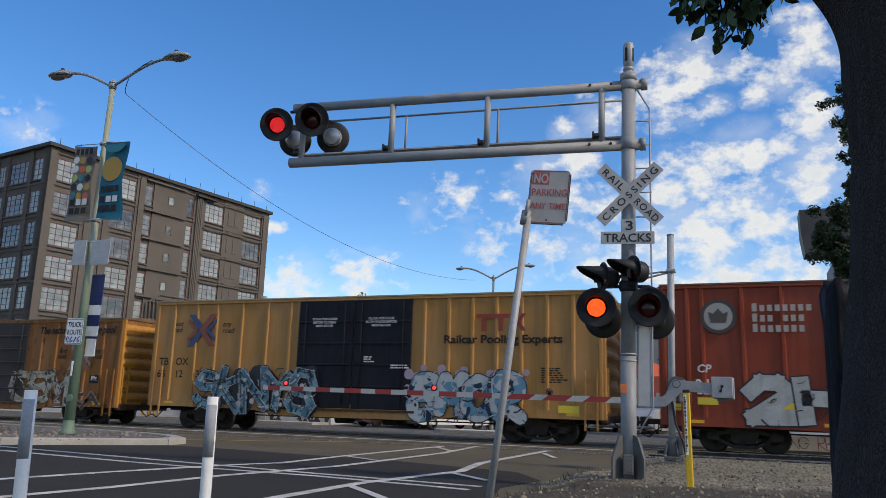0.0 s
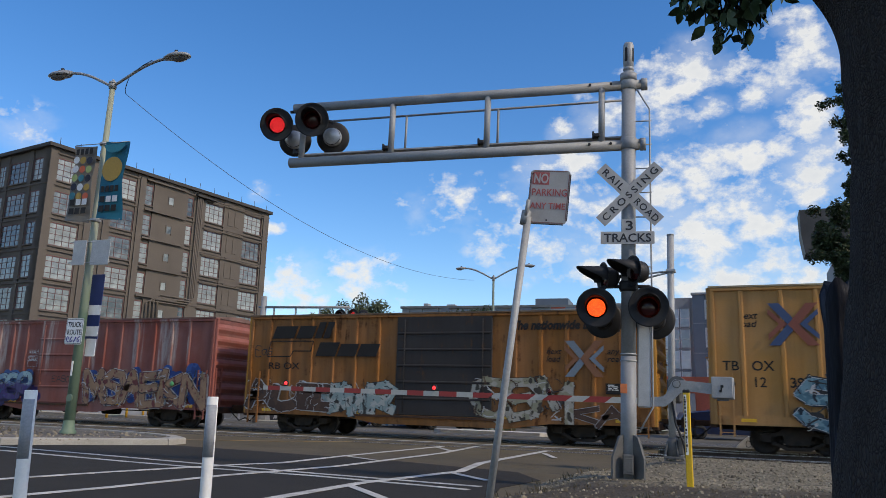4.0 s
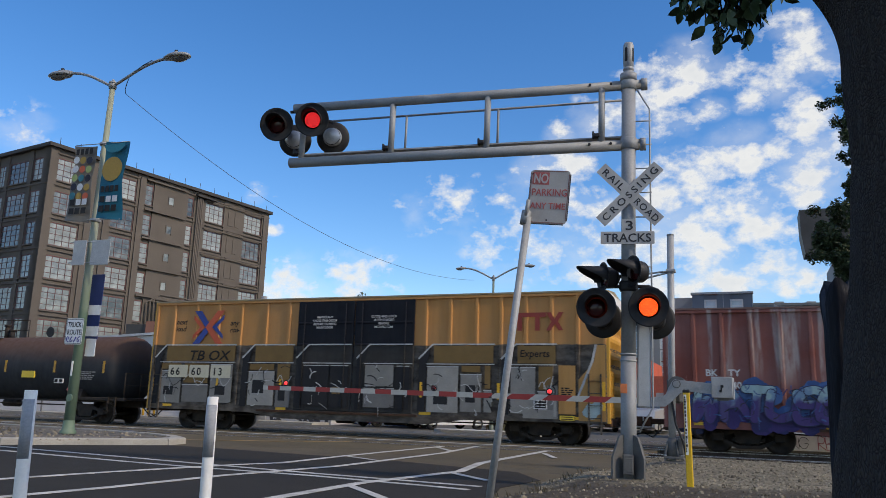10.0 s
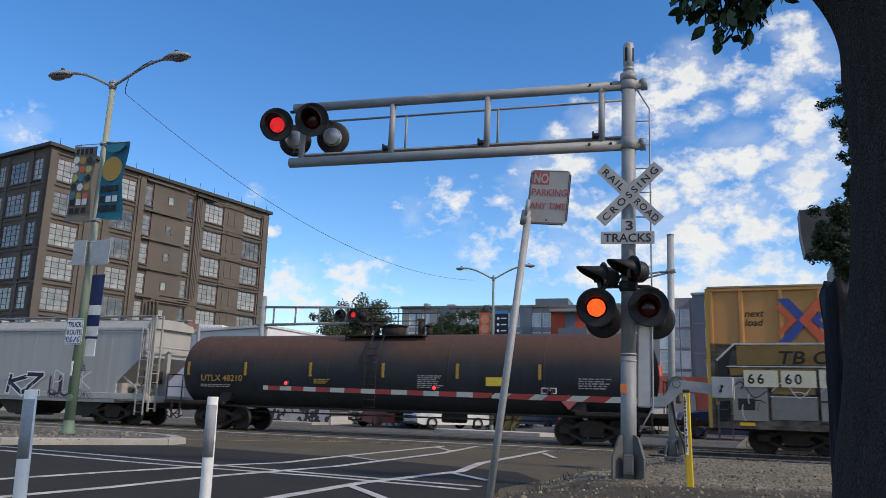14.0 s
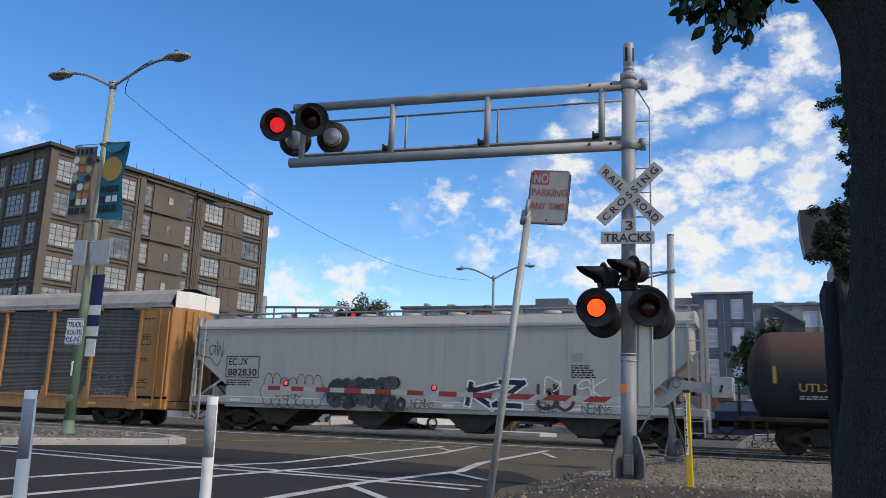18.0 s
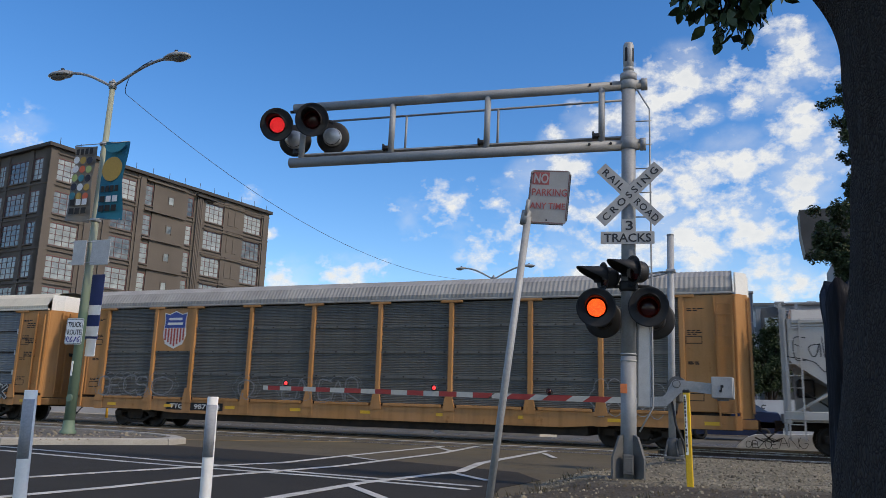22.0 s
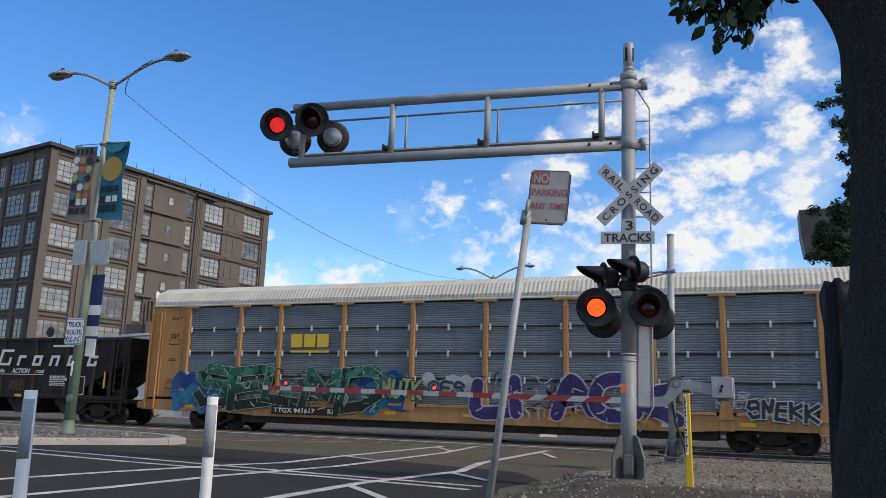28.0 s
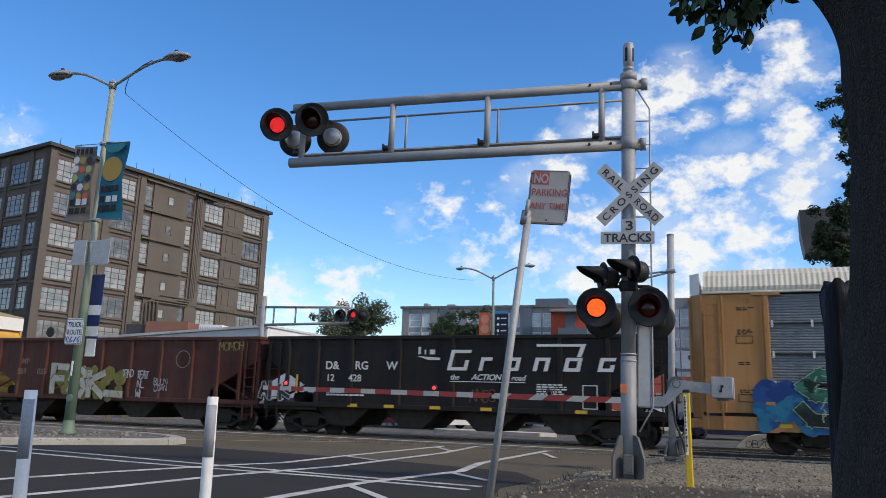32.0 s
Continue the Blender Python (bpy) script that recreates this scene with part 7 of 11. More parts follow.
def flasher(parent, x, y, z, turn, tilt=0.0, phase=None, lit=None, r=0.305, name="flashing_lamp", bill=0.24, droop=0.0, back=None):
    """A round crossing lamp: dished background, cup, hood and a lens. Its face looks along local -y, turned about z."""
    m = pose(x, y, z, tilt, 0, turn)
    fa = Matrix.Rotation(math.pi / 2, 4, "X")  # lathe axis onto -y
    lamp = part(name, Geo().lathe([(0.165, 0.0), (0.20, 0.004), (r - 0.03, 0.008), (r, 0.03), (r, 0.022), (r - 0.03, -0.002), (0.165, -0.012)], 36, fa), black_sheet, parent, "round black flashing lamp with red lens", at=m)
    part("housing", Geo().lathe([(0.168, -0.002), (0.172, -0.05), (0.165, -0.14), (0.13, -0.20), (0.07, -0.235), (0.0, -0.24)], 28, fa), back or black_sheet, lamp)
    part("cup", Geo().lathe([(0.164, 0.0), (0.160, -0.16), (0.0, -0.18)], 28, fa), cup_black, lamp)
    # hood: an upper part-tube cut back at a slant
    vs, fs, n = [], [], 18
    for i in range(n + 1):
        a = math.radians(-20 + 220 * i / n)
        ln = 0.10 + bill * max(0.0, math.sin(a)) ** 0.7
        c, s = math.cos(a), math.sin(a)
        for rr in (0.178, 0.170):
            vs += [(rr * c, -0.004, rr * s), (rr * c, -ln, rr * s * (1 - droop) - droop * 0.12)]
    for i in range(n):
        a, b = 4 * i, 4 * i + 4
        fs += [(a, a + 1, b + 1, b), (a + 2, b + 2, b + 3, a + 3), (a + 1, a + 3, b + 3, b + 1)]
    part("hood", Geo().add(vs, fs, True), black_sheet, lamp)
    cap = [(0.0, -0.034), (0.05, -0.031), (0.10, -0.022), (0.135, -0.008), (0.14, 0.0)]
    me = Geo().lathe(cap, 24, Matrix.Rotation(math.pi / 2, 4, "X") @ Matrix.Scale(-1, 4, (0, 0, 1))).lathe([(a, -b) for a, b in cap], 24, Matrix.Rotation(math.pi / 2, 4, "X") @ Matrix.Scale(-1, 4, (0, 0, 1))).mesh("lens", lit or lens_dark)
    me.materials.append(lens_dark)
    for p in me.polygons:
        p.material_index = 0 if p.center.y < 0 else 1
    at = pose(0, 0.03, 0, 0, 0, 0)
    ln = part("lens", me, None, lamp, "red lens", at=at)
    if phase is not None:
        FLIPS.append((ln, (0, 0.03, 0), phase))
    return lamp


def slab(w, h, t=0.004, r=0.03):
    """A flat sign plate with rounded corners, facing -y, centred."""
    pts = []
    for cx, cy, a0 in ((w / 2 - r, h / 2 - r, 0), (-w / 2 + r, h / 2 - r, 90), (-w / 2 + r, -h / 2 + r, 180), (w / 2 - r, -h / 2 + r, 270)):
        for k in range(4):
            a = math.radians(a0 + k * 30)
            pts.append((cx + r * math.cos(a), cy + r * math.sin(a)))
    return Geo().prism(pts, -t, 0)


def build_cantilever():
    c = thing("crossing_signal_mast", pose(-1.79, 12.17, 0, 0, 1.05, 7), "grey metal crossing signal mast with a cantilever arm and lamps", "crossing signal")
    x0 = 0.0
    part("mast_tube", Geo().cyl((x0, 0, 0.2), (x0, 0, 2.0), 0.118, n=28).cyl((x0, 0, 2.0), (x0, 0, 6.55), 0.112, n=28).cyl((x0, 0, 6.50), (x0, 0, 6.62), 0.135, n=28), mast_metal, c)
    part("mast_cap", Geo().lathe([(0.112, 6.62), (0.075, 6.65), (0.075, 6.68), (0.088, 6.69), (0.088, 6.72), (0.072, 6.73), (0.072, 6.75), (0.084, 6.76), (0.084, 7.13), (0.072, 7.17), (0.0, 7.19)], 24), galv, c)
    for k in range(4):
        m = Matrix.Rotation(1.57 * k - 0.45, 4, "Z")
        part("bell_slot", Geo().rbox(-0.024, 0.024, -0.088, -0.078, 6.85, 7.05, 0.004, m).cyl(m @ Vector((0, -0.0875, 7.05)), m @ Vector((0, -0.078, 7.05)), 0.024, n=12).cyl(m @ Vector((0, -0.0875, 6.85)), m @ Vector((0, -0.078, 6.85)), 0.024, n=12), black_sheet, c)
    for z in (1.92, 2.02):
        part("mast_strap", Geo().lathe([(0.114, z), (0.128, z + 0.003), (0.128, z + 0.022), (0.114, z + 0.025)], 28), galv, c)
    part("orange_tag", Geo().rbox(-0.118, -0.02, -0.132, -0.117, 1.44, 1.58, 0.004), plain("orange_tag_plastic", (0.62, 0.18, 0.06), 0.6), c)
    # arm: two chords with uprights, a thin walkway rail beside them
    # uprights lean with the mast
    part("upper_chord", Geo().cyl((0.28, 0.02, 6.445), (-5.97, 0.0, 6.345), 0.080, n=20).cyl((0.20, 0.02, 6.443), (0.30, 0.02, 6.445), 0.10, n=20), mast_metal, c)
    part("lower_chord", Geo().cyl((0.26, 0.02, 5.415), (-5.97, 0.0, 5.30), 0.090, n=20).cyl((0.18, 0.02, 5.413), (0.27, 0.02, 5.415), 0.105, n=20), mast_metal, c)
    for x in (-0.43, -2.35, -4.06, -5.76):
        part("arm_upright", Geo().cyl((x, 0, 5.38 + 0.018 * (x + 3)), (x, 0, 6.39 + 0.016 * (x + 3)), 0.054, n=14), mast_metal, c)
        part("grating_lug", Geo().rbox(x - 0.13, x - 0.03, -0.07, 0.05, 5.50 + 0.018 * (x + 3), 5.56 + 0.018 * (x + 3), 0.01).rbox(x - 0.15, x - 0.12, -0.05, 0.05, 5.49 + 0.018 * (x + 3), 5.60 + 0.018 * (x + 3), 0.006), black_sheet, c)
    part("walkway_rail", Geo().cyl((-5.55, 0.55, 6.28), (0.0, 0.55, 6.40), 0.022, n=8), mast_metal, c)
    for x in (-3.98, -2.27, -5.55):
        part("walkway_post", Geo().cyl((x, 0.55, 5.60 + 0.018 * (x + 3)), (x, 0.55, 6.335 + 0.022 * (x + 3)), 0.022, n=8), mast_metal, c)
    part("walkway_grating", Geo().prism([(-5.8, 5.475), (0.0, 5.575), (0.0, 5.600), (-5.8, 5.500)], 0.10, 0.24), galv, c)
    for z in (6.44, 5.414):
        part("arm_clamp", Geo().lathe([(0.113, z - 0.10), (0.128, z - 0.098), (0.128, z + 0.098), (0.113, z + 0.10)], 28), mast_metal, c)
    for x in (-0.28, -0.62):
        part("bolt", Geo().cyl((x, -0.095, 6.44), (x, -0.07, 6.44), 0.022, n=8), black_sheet, c)
        part("bolt", Geo().cyl((x, -0.10, 5.41), (x, -0.07, 5.41), 0.022, n=8), black_sheet, c)
    # ladder beside the mast
    part("ladder_stile", Geo().tube([(0.14, 0.0, 6.34), (0.33, 0.0, 6.00), (0.36, 0.0, 1.25), (0.16, 0.0, 0.88)], 0.014, 8), galv, c)
    for k in range(9):
        z = 2.6 + k * 0.40
        part("ladder_rung", Geo().cyl((0.10, 0.0, z), (0.36, 0.0, z), 0.011, n=6), galv, c)
    # cabinet on the back of the mast
    part("junction_box", Geo().rbox(0.13, 0.335, 0.0, 0.16, 1.24, 2.55, 0.02), surface("grey_box_metal", (0.46, 0.47, 0.48), (0.36, 0.37, 0.38), 4, 0.45, 0.4), c)
    # base fins and foundation
    for a in (20, 110, 200, 290):
        part("base_fin", Geo().prism([(0.09, 0.19), (0.33, 0.19), (0.33, 0.50), (0.20, 0.80), (0.09, 0.84)], -0.018, 0.018, "y", Matrix.Rotation(radians(a + 25), 4, "Z")), grey_cast, c)
    part("base_plate", Geo().prism([(0.34 * math.cos(radians(22.5 + 45 * k)), 0.34 * math.sin(radians(22.5 + 45 * k))) for k in range(8)], 0.17, 0.20, "z"), grey_cast, c)
    part("foundation", Geo().cyl((0, 0, -0.2), (0, 0, 0.175), 0.42, n=24), concrete, c)
    part("base_box", Geo().rbox(-0.075, 0.075, -0.24, -0.15, 0.26, 0.55, 0.012).rbox(-0.06, 0.06, -0.245, -0.235, 0.3, 0.5, 0.006), grey_cast, c)
    # crossbuck
    for s, word in ((45, "CROSSING"), (-45, "RAILROAD")):
        m = pose(0.02, -0.135 - (0.012 if s > 0 else 0.0), 4.54, 0, -s, 0)
        b = part("crossbuck_blade", slab(1.27, 0.205, 0.004, 0.01), sign_white, c, "white crossbuck blade with black letters", at=m)
        if s > 0:
            lettering(word, 0.155, sign_black, b, Matrix.Translation((-0.575, -0.006, -0.055)) @ FACE, 1.15, 0.002, spacing=1.45)
        else:
            lettering(word[:4], 0.155, sign_black, b, Matrix.Translation((-0.57, -0.006, -0.055)) @ FACE, 0.42, 0.002, spacing=1.2)
            lettering(word[4:], 0.155, sign_black, b, Matrix.Translation((0.13, -0.006, -0.055)) @ FACE, 0.46, 0.002, spacing=1.2)
    tr = part("tracks_plate", slab(0.82, 0.20, 0.004, 0.01), sign_white, c, "white plate reading tracks", at=pose(-0.015, -0.135, 3.835))
    lettering("TRACKS", 0.19, sign_black, tr, Matrix.Translation((-0.36, -0.006, -0.065)) @ FACE, 0.72, 0.003)
    nb = part("number_plate", slab(0.20, 0.20, 0.004, 0.01), sign_white, c, at=pose(0.0, -0.135, 4.035))
    lettering("3", 0.21, sign_black, nb, Matrix.Translation((-0.055, -0.006, -0.075)) @ FACE, 0.11, 0.003)
    # flashers on the mast: a pair each way, a pair to the side
    part("lamp_crossarm", Geo().tube([(-0.50, -0.02, 3.02), (-0.35, -0.02, 3.08), (0.30, -0.02, 3.08), (0.45, -0.02, 3.02)], 0.03, 8).rbox(-0.14, 0.14, -0.15, 0.15, 3.0, 3.16, 0.03), black_sheet, c)
    flasher(c, -0.48, -0.22, 2.72, 2, 2, 0, lens_lit)
    flasher(c, 0.30, -0.22, 2.74, 2, 2, 1, lens_lit)
    flasher(c, -0.40, 0.26, 2.60, 172, 0)
    flasher(c, 0.40, 0.26, 2.60, 172, 0)
    flasher(c, -0.37, -0.10, 3.21, -66, 0, r=0.238, bill=0.35, droop=0.10)
    flasher(c, 0.08, -0.24, 3.285, -57, 0, r=0.245, bill=0.35, droop=0.10)
    part("side_lamp_bracket", Geo().tube([(-0.3, -0.02, 3.10), (-0.22, 0.0, 3.2), (0.0, 0.0, 3.3)], 0.03, 8), black_sheet, c)
    # lamps at the arm's end
    part("arm_lamp_bracket", Geo().tube([(-6.05, 0.0, 6.28), (-5.85, 0.05, 6.30), (-5.2, 0.05, 6.05)], 0.03, 8), black_sheet, c)
    flasher(c, -6.25, -0.10, 6.01, 14, 12, 0, lens_lit_far)
    flasher(c, -5.51, -0.20, 6.03, 14, 12, 1, lens_lit_far)
    flasher(c, -6.10, 0.38, 5.87, 194, -8, back=silver_housing)
    flasher(c, -5.34, 0.38, 5.89, 194, -8, back=silver_housing)


def build_gate():
    y = 16.43
    g = thing("crossing_gate", pose(0, y, 0), "lowered red and white striped crossing gate on a grey post", "crossing gate")
    part("gate_post", Geo().cyl((-1.55, 0, 0.22), (-1.46, 0, 4.81), 0.070, n=20).cyl((-1.46, 0, 4.80), (-1.46, 0, 4.83), 0.074, n=20), galv, g)
    part("base_casting", Geo().cyl((-1.54, 0, 0.33), (-1.53, 0, 0.68), 0.155, 0.095, 8).rbox(-1.42, -1.32, -0.14, 0.02, 0.36, 0.68, 0.02), grey_cast, g)
    for a in (10, 100, 190, 280):
        part("post_fin", Geo().prism([(0.09, 0.32), (0.20, 0.32), (0.18, 0.42), (0.12, 0.62), (0.09, 0.64)], -0.015, 0.015, "y", Matrix.Translation((-1.54, 0, 0)) @ Matrix.Rotation(radians(a + 30), 4, "Z")), grey_cast, g)
    part("post_plate", Geo().rbox(-1.72, -1.30, -0.22, 0.22, 0.14, 0.235, 0.02).rbox(-1.69, -1.33, -0.20, 0.20, 0.28, 0.33, 0.012), grey_cast, g)
    part("foundation", Geo().box(-1.85, -1.25, -0.3, 0.3, -0.2, 0.14), concrete, g)
    for dx in (-0.2, 0.2):
        for dy in (-0.2, 0.2):
            part("anchor_bolt", Geo().cyl((-1.51 + dx * 0.8, dy * 0.8, 0.235), (-1.51 + dx * 0.8, dy * 0.8, 0.36), 0.018, n=6).cyl((-1.51 + dx * 0.8, dy * 0.8, 0.335), (-1.51 + dx * 0.8, dy * 0.8, 0.355), 0.032, n=6), galv, g)
    part("mast_bracket", Geo().cyl((-2.05, 0.0, 4.00), (-1.40, 0.0, 4.06), 0.02, n=6).cyl((-2.05, 0.0, 3.90), (-1.52, 0.0, 4.02), 0.02, n=6).rbox(-1.56, -1.38, -0.09, 0.09, 4.02, 4.08, 0.01), galv, g)
    part("gate_motor", Geo().rbox(-1.62, -1.34, 0.0, 0.34, 1.36, 1.86, 0.04).cyl((-1.41, -0.17, 1.72), (-1.41, 0.34, 1.72), 0.17, n=24), grey_cast, g)
    part("gate_crank", Geo().prism([(-1.98, 1.46), (-1.68, 1.485), (-1.62, 1.54), (-1.55, 1.68), (-1.49, 1.79), (-1.43, 1.825), (-1.36, 1.815), (-0.74, 1.755), (-0.74, 1.545), (-1.22, 1.60), (-1.35, 1.55), (-1.52, 1.375), (-1.64, 1.29), (-1.98, 1.28)], -0.24, -0.19), galv, g)
    pv = part("pivot", Geo().cyl((-1.41, -0.26, 1.735), (-1.41, -0.18, 1.735), 0.065, n=20).cyl((-1.41, -0.285, 1.735), (-1.41, -0.26, 1.735), 0.042, n=6), galv, g)
    part("pivot_ring", Geo().lathe([(0.066, 0.0), (0.066, 0.006), (0.082, 0.006), (0.082, 0.0)], 20, on_side(-1.41, 1.735, -0.241)), grey_cast, pv)
    for x in (-1.14, -0.99):
        part("crank_bolt", Geo().cyl((x, -0.265, 1.69), (x, -0.24, 1.69), 0.032, n=6), galv, g)
    part("counterweight", Geo().rbox(-0.755, -0.36, -0.275, -0.20, 1.475, 1.885, 0.012), galv, g)
    part("counterweight", Geo().rbox(-0.725, -0.335, -0.195, -0.12, 1.455, 1.865, 0.012), galv, g)
    part("weight_slot", Geo().rbox(-0.585, -0.560, -0.282, -0.2755, 1.585, 1.72, 0.005).cyl((-0.555, -0.286, 1.70), (-0.555, -0.276, 1.70), 0.028, n=10).cyl((-0.585, -0.286, 1.61), (-0.585, -0.276, 1.61), 0.028, n=10), black_sheet, g)
    part("weight_foot", Geo().rbox(-0.66, -0.44, -0.26, -0.14, 1.425, 1.455, 0.006), grey_cast, g)
    part("hose", Geo().tube([(-1.52, -0.1, 1.4), (-1.45, -0.16, 0.95), (-1.32, -0.2, 0.62), (-1.26, -0.15, 0.28)], 0.022, 8), black_sheet, g)
    red = plain("red_gate_sheeting", (0.32, 0.032, 0.028), 0.5)
    wht = plain("white_gate_sheeting", (0.46, 0.455, 0.42), 0.5)
    xr, xl = -1.95, -11.09

    def zc(x):
        return 1.385 + 0.105 * (xr - x) / (xr - xl)

    def hh(x):
        return 0.060 - 0.010 * (xr - x) / (xr - xl)
    edges = [-2.75, -3.2, -3.56, -4.07, -4.36, -4.88, -5.25, -5.68, -6.06, -6.48, -6.85, -7.25, -7.65, -8.05, -8.42, -8.85, -9.23, -9.62, -9.95, -10.29, -10.61, -10.95]
    cuts = [xr] + edges + [xl]
    for i, (a, b) in enumerate(zip(cuts[:-1], cuts[1:])):
        sl = 0.16 if b > -5.3 else 0.0
        sa, sb = (sl if 0 < i else 0), (sl if i < len(cuts) - 2 else 0)
        if a < -5.2:
            sa = 0.0
        pts = [(a - sa / 2, zc(a) - hh(a)), (b - sb / 2, zc(b) - hh(b)), (b + sb / 2, zc(b) + hh(b)), (a + sa / 2, zc(a) + hh(a))]
        part("arm_stripe", Geo().prism(pts, -0.235, -0.20), red if i % 2 else wht, g, "red band" if i % 2 else "white band")
    bulbs = ((-10.45, None), (-6.60, 0), (-3.98, 1))
    for x, ph in bulbs:
        z = zc(x) + hh(x) + 0.07
        lm = part("arm_lamp", Geo().cyl((x, -0.22, z - 0.07), (x, -0.22, z - 0.02), 0.03, n=10).lathe([(0.062, -0.01), (0.072, 0.0), (0.072, 0.05), (0.062, 0.05)], 16, Matrix.Translation((x, -0.20, z)) @ Matrix.Rotation(math.pi / 2, 4, "X")), black_sheet, g)
        me = Geo().lathe([(0.0, -0.05), (0.034, -0.037), (0.047, 0.0), (0.034, 0.037), (0.0, 0.05)], 14, Matrix.Rotation(math.pi / 2, 4, "X")).mesh("lens", bulb_lit)
        me.materials.append(lens_dark)
        for p in me.polygons:
            p.material_index = 0 if p.center.y < 0.001 else 1
        ln = part("lens", me, None, lm, "red lens", at=pose(x, -0.235, z))
        if ph is not None:
            FLIPS.append((ln, (x, -0.235, z), ph))


def build_small_posts():
    # yellow cable marker
    p = thing("cable_marker_post", pose(-0.84, 11.27, 0.0, 0, -0.6, 0), "yellow cable marker post with a printed white sticker", "marker post")
    yel = surface("yellow_marker_plastic", (0.72, 0.45, 0.02), (0.58, 0.36, 0.03), 6, 0.5, 0, 50, 0.1)
    part("post_body", Geo().rbox(-0.045, 0.045, -0.022, 0.022, 0.1, 1.47, 0.012), yel, p)
    part("post_cap", Geo().rbox(-0.048, 0.048, -0.026, 0.026, 1.44, 1.49, 0.012), black_sheet, p)
    part("sticker", Geo().box(-0.036, 0.0, -0.026, -0.0222, 0.62, 1.42), sign_bright, p)
    rng = random.Random(4)
    g = Geo()
    z = 0.66
    while z < 1.38:
        hgt = rng.uniform(0.015, 0.04)
        g.box(-0.032, -0.032 + rng.uniform(0.012, 0.028), -0.029, -0.0265, z, z + hgt)
        z += hgt + rng.uniform(0.006, 0.02)
    part("sticker_print", g, sign_black, p)
    # white flexible delineators
    white = surface("white_delineator_plastic", (0.90, 0.88, 0.84), (0.82, 0.80, 0.77), 5, 0.5, 0, 50, 0.05, 0.05)
    band = surface("grey_reflective_band", (0.34, 0.35, 0.37), (0.28, 0.29, 0.31), 12, 0.6, 0.0, 90, 0.1)
    d = thing("delineator_post", pose(-3.96, 3.46, 0.006, 1.5, 0.0, 0), "white plastic delineator post with grey reflective band", "delineator", "delineator posts")
    part("post_tube", Geo().lathe([(0.037, 0.03), (0.037, 0.86), (0.0355, 1.185), (0.033, 1.19), (0.0, 1.19)], 20), white, d)
    vs, n = [], 14
    for z in (0.80, 1.138):
        for k in range(n + 1):
            q = radians(-146 + 142 * k / n)
            vs += [(0.0388 * math.cos(q), 0.0388 * math.sin(q), z), (0.0362 * math.cos(q), 0.0362 * math.sin(q), z)]
    o = 2 * (n + 1)
    fs = [(2 * k, 2 * k + 2, o + 2 * k + 2, o + 2 * k) for k in range(n)] + [(2 * k, 2 * k + 1, 2 * k + 3, 2 * k + 2) for k in range(n)] + [(o + 2 * k, o + 2 * k + 2, o + 2 * k + 3, o + 2 * k + 1) for k in range(n)]
    fs += [(0, o, o + 1, 1), (2 * n, 2 * n + 1, o + 2 * n + 1, o + 2 * n)]
    part("reflective_band", Geo().add(vs, fs, True), band, d)
    part("base_disc", Geo().lathe([(0.0, 0.04), (0.06, 0.04), (0.10, 0.02), (0.10, 0.0)], 20), black_sheet, d)
    e = copy_thing(d, pose(-3.36, 4.35, 0, 0.5, 0.0, 0))
    # no-parking sign on a leaning pipe
    n = thing("parking_sign", pose(-2.44, 7.22, 0.0), "leaning galvanised pole with a bent no parking sign", "road sign")
    part("pole", Geo().cyl((0.055, 0.0, 0.05), (0.42, 0.10, 3.06), 0.036, n=16), galv, n)
    part("pole_clamp", Geo().cyl((0.38, 0.095, 2.98), (0.405, 0.10, 3.12), 0.046, n=16).tube([(0.395, 0.08, 3.04), (0.42, 0.05, 3.12), (0.44, 0.04, 3.22)], 0.02, 8), galv, n)
    m = pose(0.615, 0.16, 3.265, 0, 5.5, 4)
    pl = part("sign_plate", slab(0.40, 0.555, 0.005, 0.035), sign_white, n, "grey-white plate with faded red words", at=m)
    part("red_patch", Geo().box(-0.18, -0.01, -0.0065, -0.0055, 0.125, 0.255), sign_red, pl)
    lettering("NO", 0.14, sign_white, pl, Matrix.Translation((-0.168, -0.0085, 0.142)) @ FACE, 0.145, 0.003)
    lettering("PARKING", 0.105, sign_red, pl, Matrix.Translation((-0.178, -0.0075, 0.01)) @ FACE, 0.355, 0.0008)
    lettering("ANY TIME", 0.09, sign_red, pl, Matrix.Translation((-0.178, -0.0075, -0.125)) @ FACE, 0.355, 0.0008)
    for x, z in ((0.0, -0.24), (-0.18, 0.235), (-0.18, -0.245)):
        part("rivet", Geo().cyl((x, -0.009, z), (x, -0.005, z), 0.008, n=8), black_sheet, pl)
    part("plate_rim", Geo().box(-0.205, -0.197, -0.004, 0.03, -0.26, 0.26), black_sheet, pl)
    rim = Geo()
    for x0, x1, z0, z1 in ((-0.17, 0.17, 0.262, 0.272), (-0.17, 0.17, -0.272, -0.262), (-0.196, -0.187, -0.24, 0.24), (0.187, 0.196, -0.24, 0.24)):
        rim.box(x0, x1, -0.0075, -0.0055, z0, z1)
    part("plate_border", rim, plain("faded_red_border", (0.22, 0.12, 0.11), 0.6), pl)
    part("plate_edge", Geo().box(0.201, 0.207, -0.006, 0.012, -0.24, 0.24).box(-0.17, 0.17, -0.006, 0.012, -0.284, -0.279), black_sheet, pl)


lamp_bowl = plain("lamp_lens", (0.16, 0.165, 0.17), 0.25)


